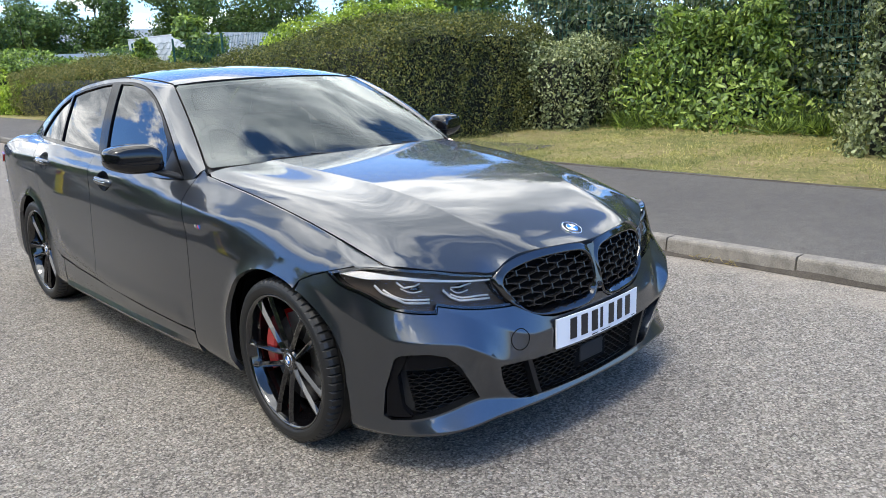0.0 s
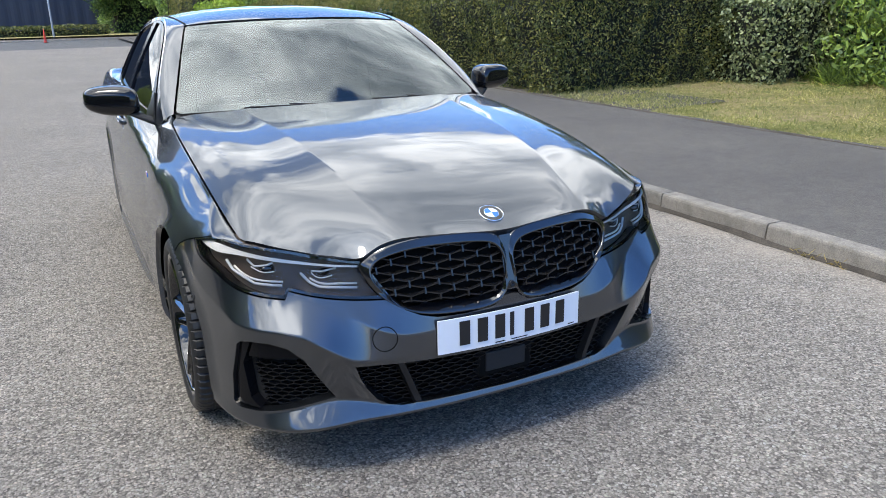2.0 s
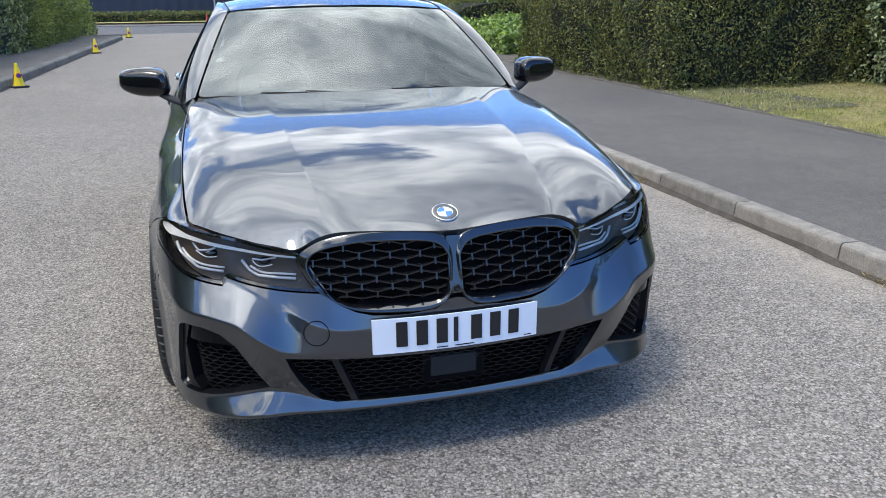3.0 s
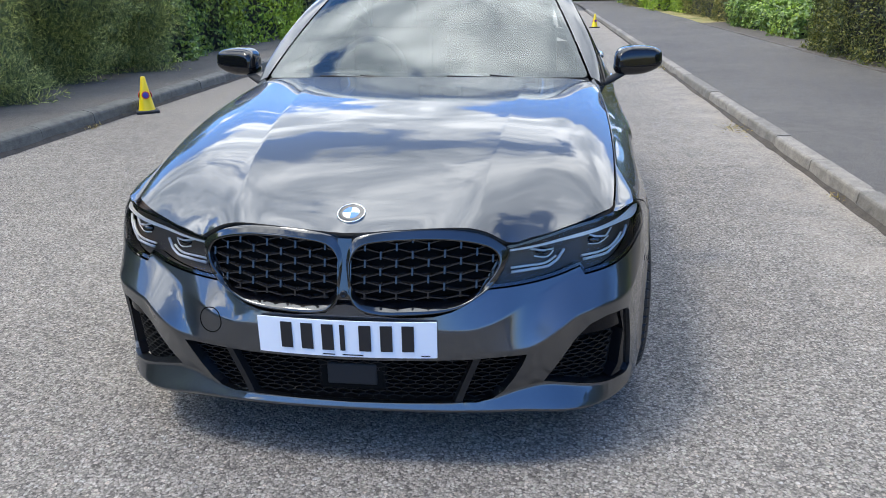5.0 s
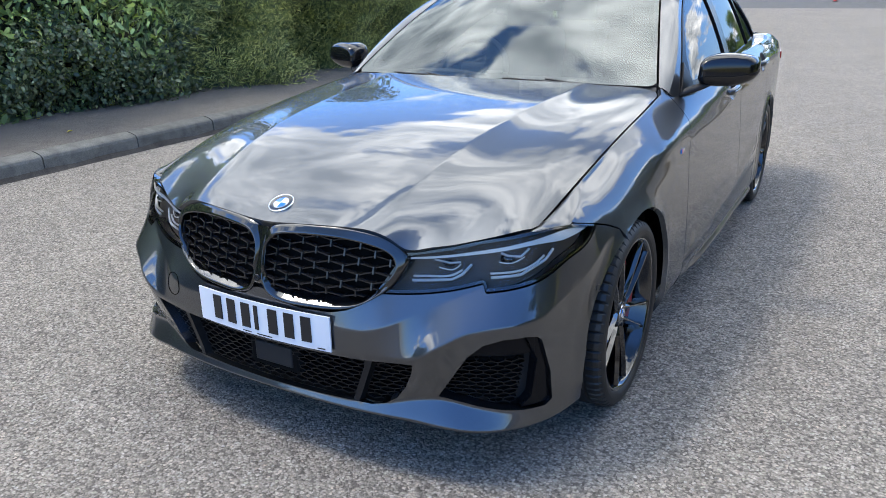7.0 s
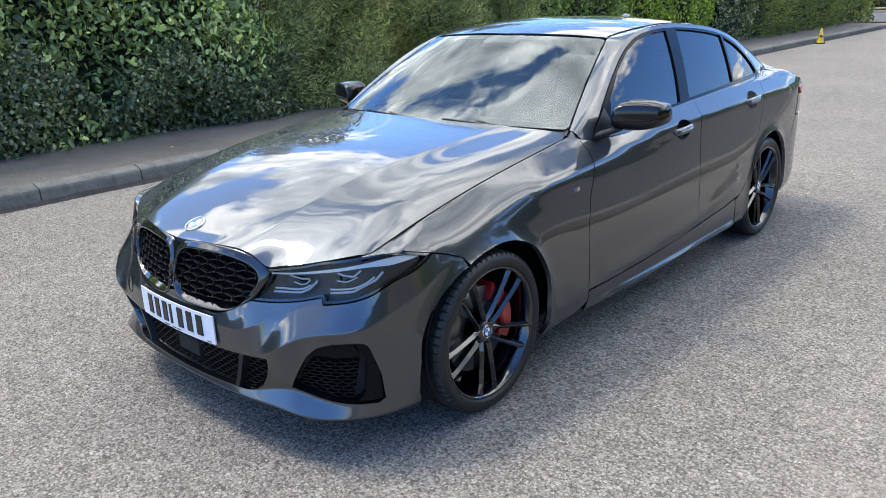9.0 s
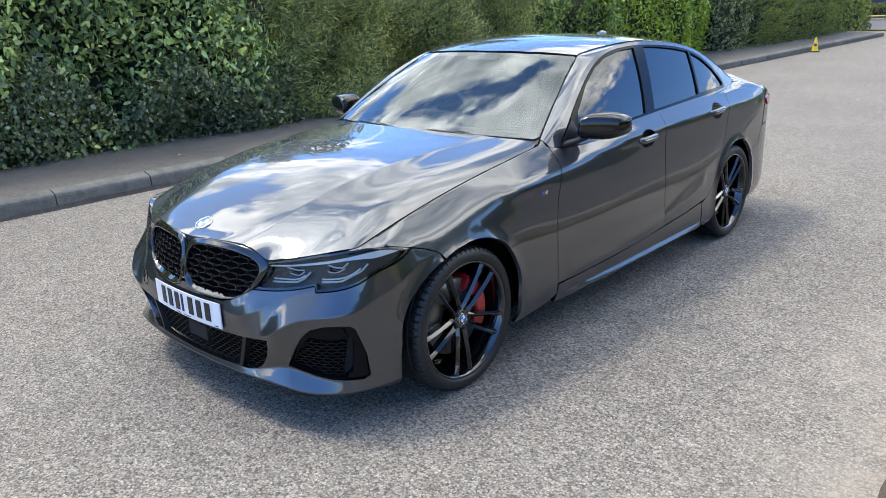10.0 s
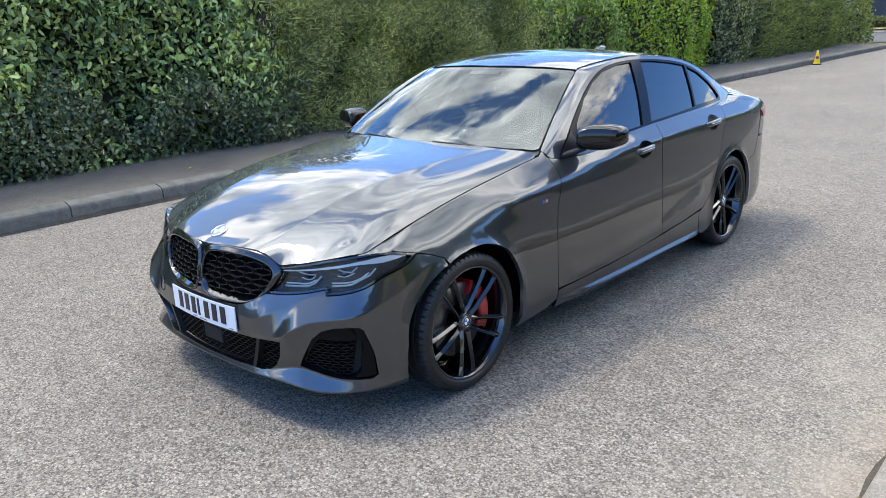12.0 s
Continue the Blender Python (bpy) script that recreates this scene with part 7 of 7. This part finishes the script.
for x, y in ((-4.09, 5.76), (-4.14, 12.2), (-4.28, 22.1), (-4.50, 33.0), (2.12, 22.4)):
    traffic_cone(x, y, CONE_YELLOW, True, "yellow no-waiting cone with a blue disc by the kerb")
traffic_cone(-1.5, 47.5, CONE_RED, False, "orange-red traffic cone at the junction", 0.75)


# ---- fence along the verge ----
def fence_bay(y0, length=3.61, x=10.15, height=2.4):
    bm = bmesh.new()
    z0 = PAVE_Z + 0.06

    def wire(cx, cy, cz, sy, sz):
        q = bmesh.ops.create_cube(bm, size=1.0)["verts"]
        bmesh.ops.scale(bm, vec=(0.006, sy, sz), verts=q)
        bmesh.ops.translate(bm, vec=(cx, cy, cz), verts=q)

    n = int(length / 0.10)
    for i in range(1, n):
        wire(x, y0 + length * i / n, z0 + height / 2, 0.006, height)
    for i in range(13):
        wire(x - 0.006, y0 + length / 2, z0 + 0.05 + (height - 0.1) * i / 12, length, 0.008)
    return bm


fence = thing("mesh_fence", "dark green welded mesh security fence with square posts", "fence", kind="")
for i in range(10):
    y0 = -4.30 + 3.61 * i
    part("fence_post", box_bm((0.06, 0.06, 2.55), (10.20, y0, PAVE_Z + 1.27), 0.006), FENCE_GREEN, fence)
    part("mesh_panel", fence_bay(y0), FENCE_GREEN, fence, "welded wire mesh")


# ---- sheds and walls beyond ----
def corrugated(name, label, category, x0, x1, y, z1, mat, depth=6.0, pitch=0.25):
    b = thing(name, label, category)
    n = int((x1 - x0) / (pitch / 4))
    verts, faces = [], []
    for i in range(n + 1):
        x = x0 + (x1 - x0) * i / n
        dy = 0.03 * (0, 1, 1, 0)[i % 4]
        verts += [(x, y - dy, 0.0), (x, y - dy, z1)]
    for i in range(n):
        faces.append((2 * i, 2 * i + 2, 2 * i + 3, 2 * i + 1))
    mesh_object("wall", verts, faces, mat, b, smooth=False)
    part("shed_body", box_bm((x1 - x0 - 0.02, depth, z1 - 0.05), ((x0 + x1) / 2, y + depth / 2 + 0.02, (z1 - 0.05) / 2), 0.02), mat, b)
    part("roof", box_bm((x1 - x0, depth, 0.04), ((x0 + x1) / 2, y + depth / 2 + 0.02, z1 - 0.02), 0.005), mat, b)
    return b


corrugated("storage_shed", "white corrugated metal storage shed behind a fence", "shed", 12.6, 17.6, 28.5, 3.1, WHITE_SHEET)
corrugated("boundary_wall", "low pale sheet metal wall behind trees", "wall", 7.5, 13.0, 33.0, 2.45, WHITE_SHEET, 1.0, 2.0)
corrugated("warehouse", "dark navy clad warehouse across the junction", "building", -45, 4, 76.0, 7.5, NAVY, 20.0, 1.0)
corrugated("far_building", "pale distant industrial roof behind trees", "building", 14.0, 40.0, 62.0, 5.2, WHITE_SHEET, 10.0, 1.0)
hedge("hedge", "low clipped hedge before a dark building", (-20, 2.6, 56.0, 57.5, 0.1, 0.85), BOX, 12000, 0.13, 41, 0.05, 0.6, 0.5, faces="yz")
hedge("hedge", "mixed green bushes at a street corner", (6.4, 15.0, 31.0, 36.5, 0.1, 2.3), SHRUB, 20000, 0.15, 42, 0.35, 0.9, 0.5, faces="xzy")
hedge("shrub", "low yellow-green bush beside a pavement", (5.9, 8.6, 29.5, 32.0, 0.1, 1.15), LIME, 6000, 0.12, 43, 0.25, 0.6, 0.5, faces="xzy")
v, f = lathe([(0.0, 0.075), (0.3, 0.06), (6.0, 0.045), (6.0, 0.0)], 12, "z")
lamp_post = thing("lamp_post", "slim grey steel lamp post beyond the junction", "lamp post", (-1.0, 54.0, 0.1))
mesh_object("pole", v, f, GREY_ROOF, lamp_post)
part("lamp_head", box_bm((0.16, 0.5, 0.08), (0, -0.25, 6.03), 0.02), GREY_ROOF, lamp_post)


# ---- trees ----
def tree(x, y, height, spread, mat, seed, leaves, label, leaf=0.20, base=0.1):
    t = thing("tree", label, "tree", (x, y, base))
    rng = np.random.default_rng(seed)
    hub = height * 0.32
    path = np.array([(0, 0, -0.1), (0.04, 0.02, height * 0.15), (0.08, -0.05, hub), (0.05, 0.1, height * 0.62), (0.0, 0.05, height * 0.9)])
    v, f = sweep(smoothed(path, 14), np.linspace(0.16, 0.03, 14) * height / 6, 10)
    trunk = mesh_object("trunk", v, f, BARK, t)
    clumps = []
    for i in range(13):
        a, h = rng.uniform(0, 6.28), rng.uniform(0.36, 0.95)
        r = spread * (0.25 + 0.65 * math.sin(math.pi * min(1, (h - 0.2) / 0.85))) * rng.uniform(0.55, 1.0)
        end = np.array([r * math.cos(a), r * math.sin(a), height * h])
        start = np.array([0.05, 0, height * max(0.2, h - 0.28)])
        limb = smoothed([start, start * 0.5 + end * 0.5 + (0, 0, 0.12), end], 8)
        v, f = sweep(limb, np.linspace(0.055, 0.012, 8) * height / 6, 6)
        mesh_object("limb", v, f, BARK, t)
        clumps.append((end, rng.uniform(0.24, 0.42) * spread))
        clumps.append(((start + end) / 2 + rng.normal(size=3) * 0.2, rng.uniform(0.2, 0.34) * spread))
    clumps.append((np.array([0, 0, height * 0.95]), 0.32 * spread))
    w = np.array([c[1] ** 2 for c in clumps])
    pick = rng.choice(len(clumps), leaves, p=w / w.sum())
    d = rng.normal(size=(leaves, 3))
    d /= np.linalg.norm(d, axis=1)[:, None]
    centres, radii = np.array([c[0] for c in clumps])[pick], np.array([c[1] for c in clumps])[pick]
    p = centres + d * (radii * rng.uniform(0.45, 1.08, leaves))[:, None] * np.array([1, 1, 0.8])
    leaf_cloud("crown", p, d, leaf, mat, t, 0.55, 0.25, 0.4, 0.9, seed)
    return t


for i, (x, y, h, sp, mat_t, n) in enumerate((
        (3.2, 60, 6.5, 3.2, TREELEAF, 7000), (11.0, 45, 5.0, 2.6, TREELEAF, 8000), (15.5, 46, 6.2, 2.8, TREELEAF, 8000), (19.0, 40, 8.0, 3.6, TREELEAF, 9000), (24, 40, 8.0, 3.4, TREELEAF, 9000), (31, 37, 8.0, 3.4, TREELEAF, 8000),
        (6.0, 55, 7.0, 3.0, SHRUB, 6000), (9.5, 57, 6.5, 3.0, TREELEAF, 6000), (14.5, 58, 7.0, 3.2, TREELEAF, 6000), (11.6, 25.5, 3.3, 1.15, SHRUB, 4500), (9.6, 25.5, 2.6, 0.4, SHRUB, 1500), (21.0, 20.0, 9.5, 3.4, TREELEAF, 8000), (17.0, 10.5, 9.0, 3.4, TREELEAF, 9500),
        (16.0, 3.5, 8.0, 3.1, TREELEAF, 9000), (16.5, -4.5, 7.5, 3.0, TREELEAF, 7000), (-13.5, 0.5, 6.0, 2.4, TREELEAF, 7000), (-14.5, 8.5, 6.5, 2.6, TREELEAF, 7000), (-14.0, 17.0, 7.0, 2.8, TREELEAF, 7000), (-14.0, 27.0, 7.5, 2.8, TREELEAF, 6000), (-15.0, -8.0, 6.5, 2.6, TREELEAF, 6000))):
    tree(x, y, h, sp, mat_t, 100 + i, int(n * 1.9), "leafy green tree behind the hedges" if x < 0 or y < 15 else "leafy green tree beyond a fence")


# ---- litter along the kerbs ----
STRAW = leafy("dry_straw", (0.10, 0.075, 0.035), (0.20, 0.15, 0.07), (0.32, 0.25, 0.13), 0.8)
DEAD_LEAF = leafy("fallen_yellow_leaf", (0.28, 0.20, 0.02), (0.42, 0.32, 0.04), (0.55, 0.42, 0.06), 0.6)
rng = np.random.default_rng(5)
for x, y, n, r in ((2.49, 0.10, 24, 0.05), (2.50, -0.12, 24, 0.03), (2.40, 4.95, 90, 0.14), (2.49, 2.4, 40, 0.07), (2.49, 10.4, 50, 0.12), (-4.14, 4.7, 40, 0.08)):
    tuft = thing("dry_grass_tuft", "dry straw and grit caught against a kerb", "debris", (x, y, 0.0))
    p = np.stack([rng.normal(0, r * 0.45, n), rng.normal(0, r, n), rng.uniform(0.006, 0.03, n)], 1)
    leaf_cloud("straw", p, np.tile((0.1, 0.1, 1.0), (n, 1)), 0.055, STRAW, tuft, 0.09, 0.1, -0.2, 0.9, int(abs(x * y) * 10))
for x, y, a in ((-5.72, 0.97, 20), (-5.74, 1.18, 75), (-5.60, 2.1, 130), (-5.2, -0.4, 40), (-4.75, 1.9, 200), (-5.66, 3.0, 310)):
    leaf = thing("fallen_leaf", "yellow fallen leaf lying on the pavement", "leaf", (x, y, HEDGE_PAVE_Z + (KERB_R - x) * 0.010 + 0.006), a, "fallen leaves")
    leaf_cloud("blade", np.array([(0.0, 0.0, 0.004)]), np.array([(0.05, 0.0, 1.0)]), 0.075, DEAD_LEAF, leaf, 0.6, 0.3, 0.1, 0.1, int(a))
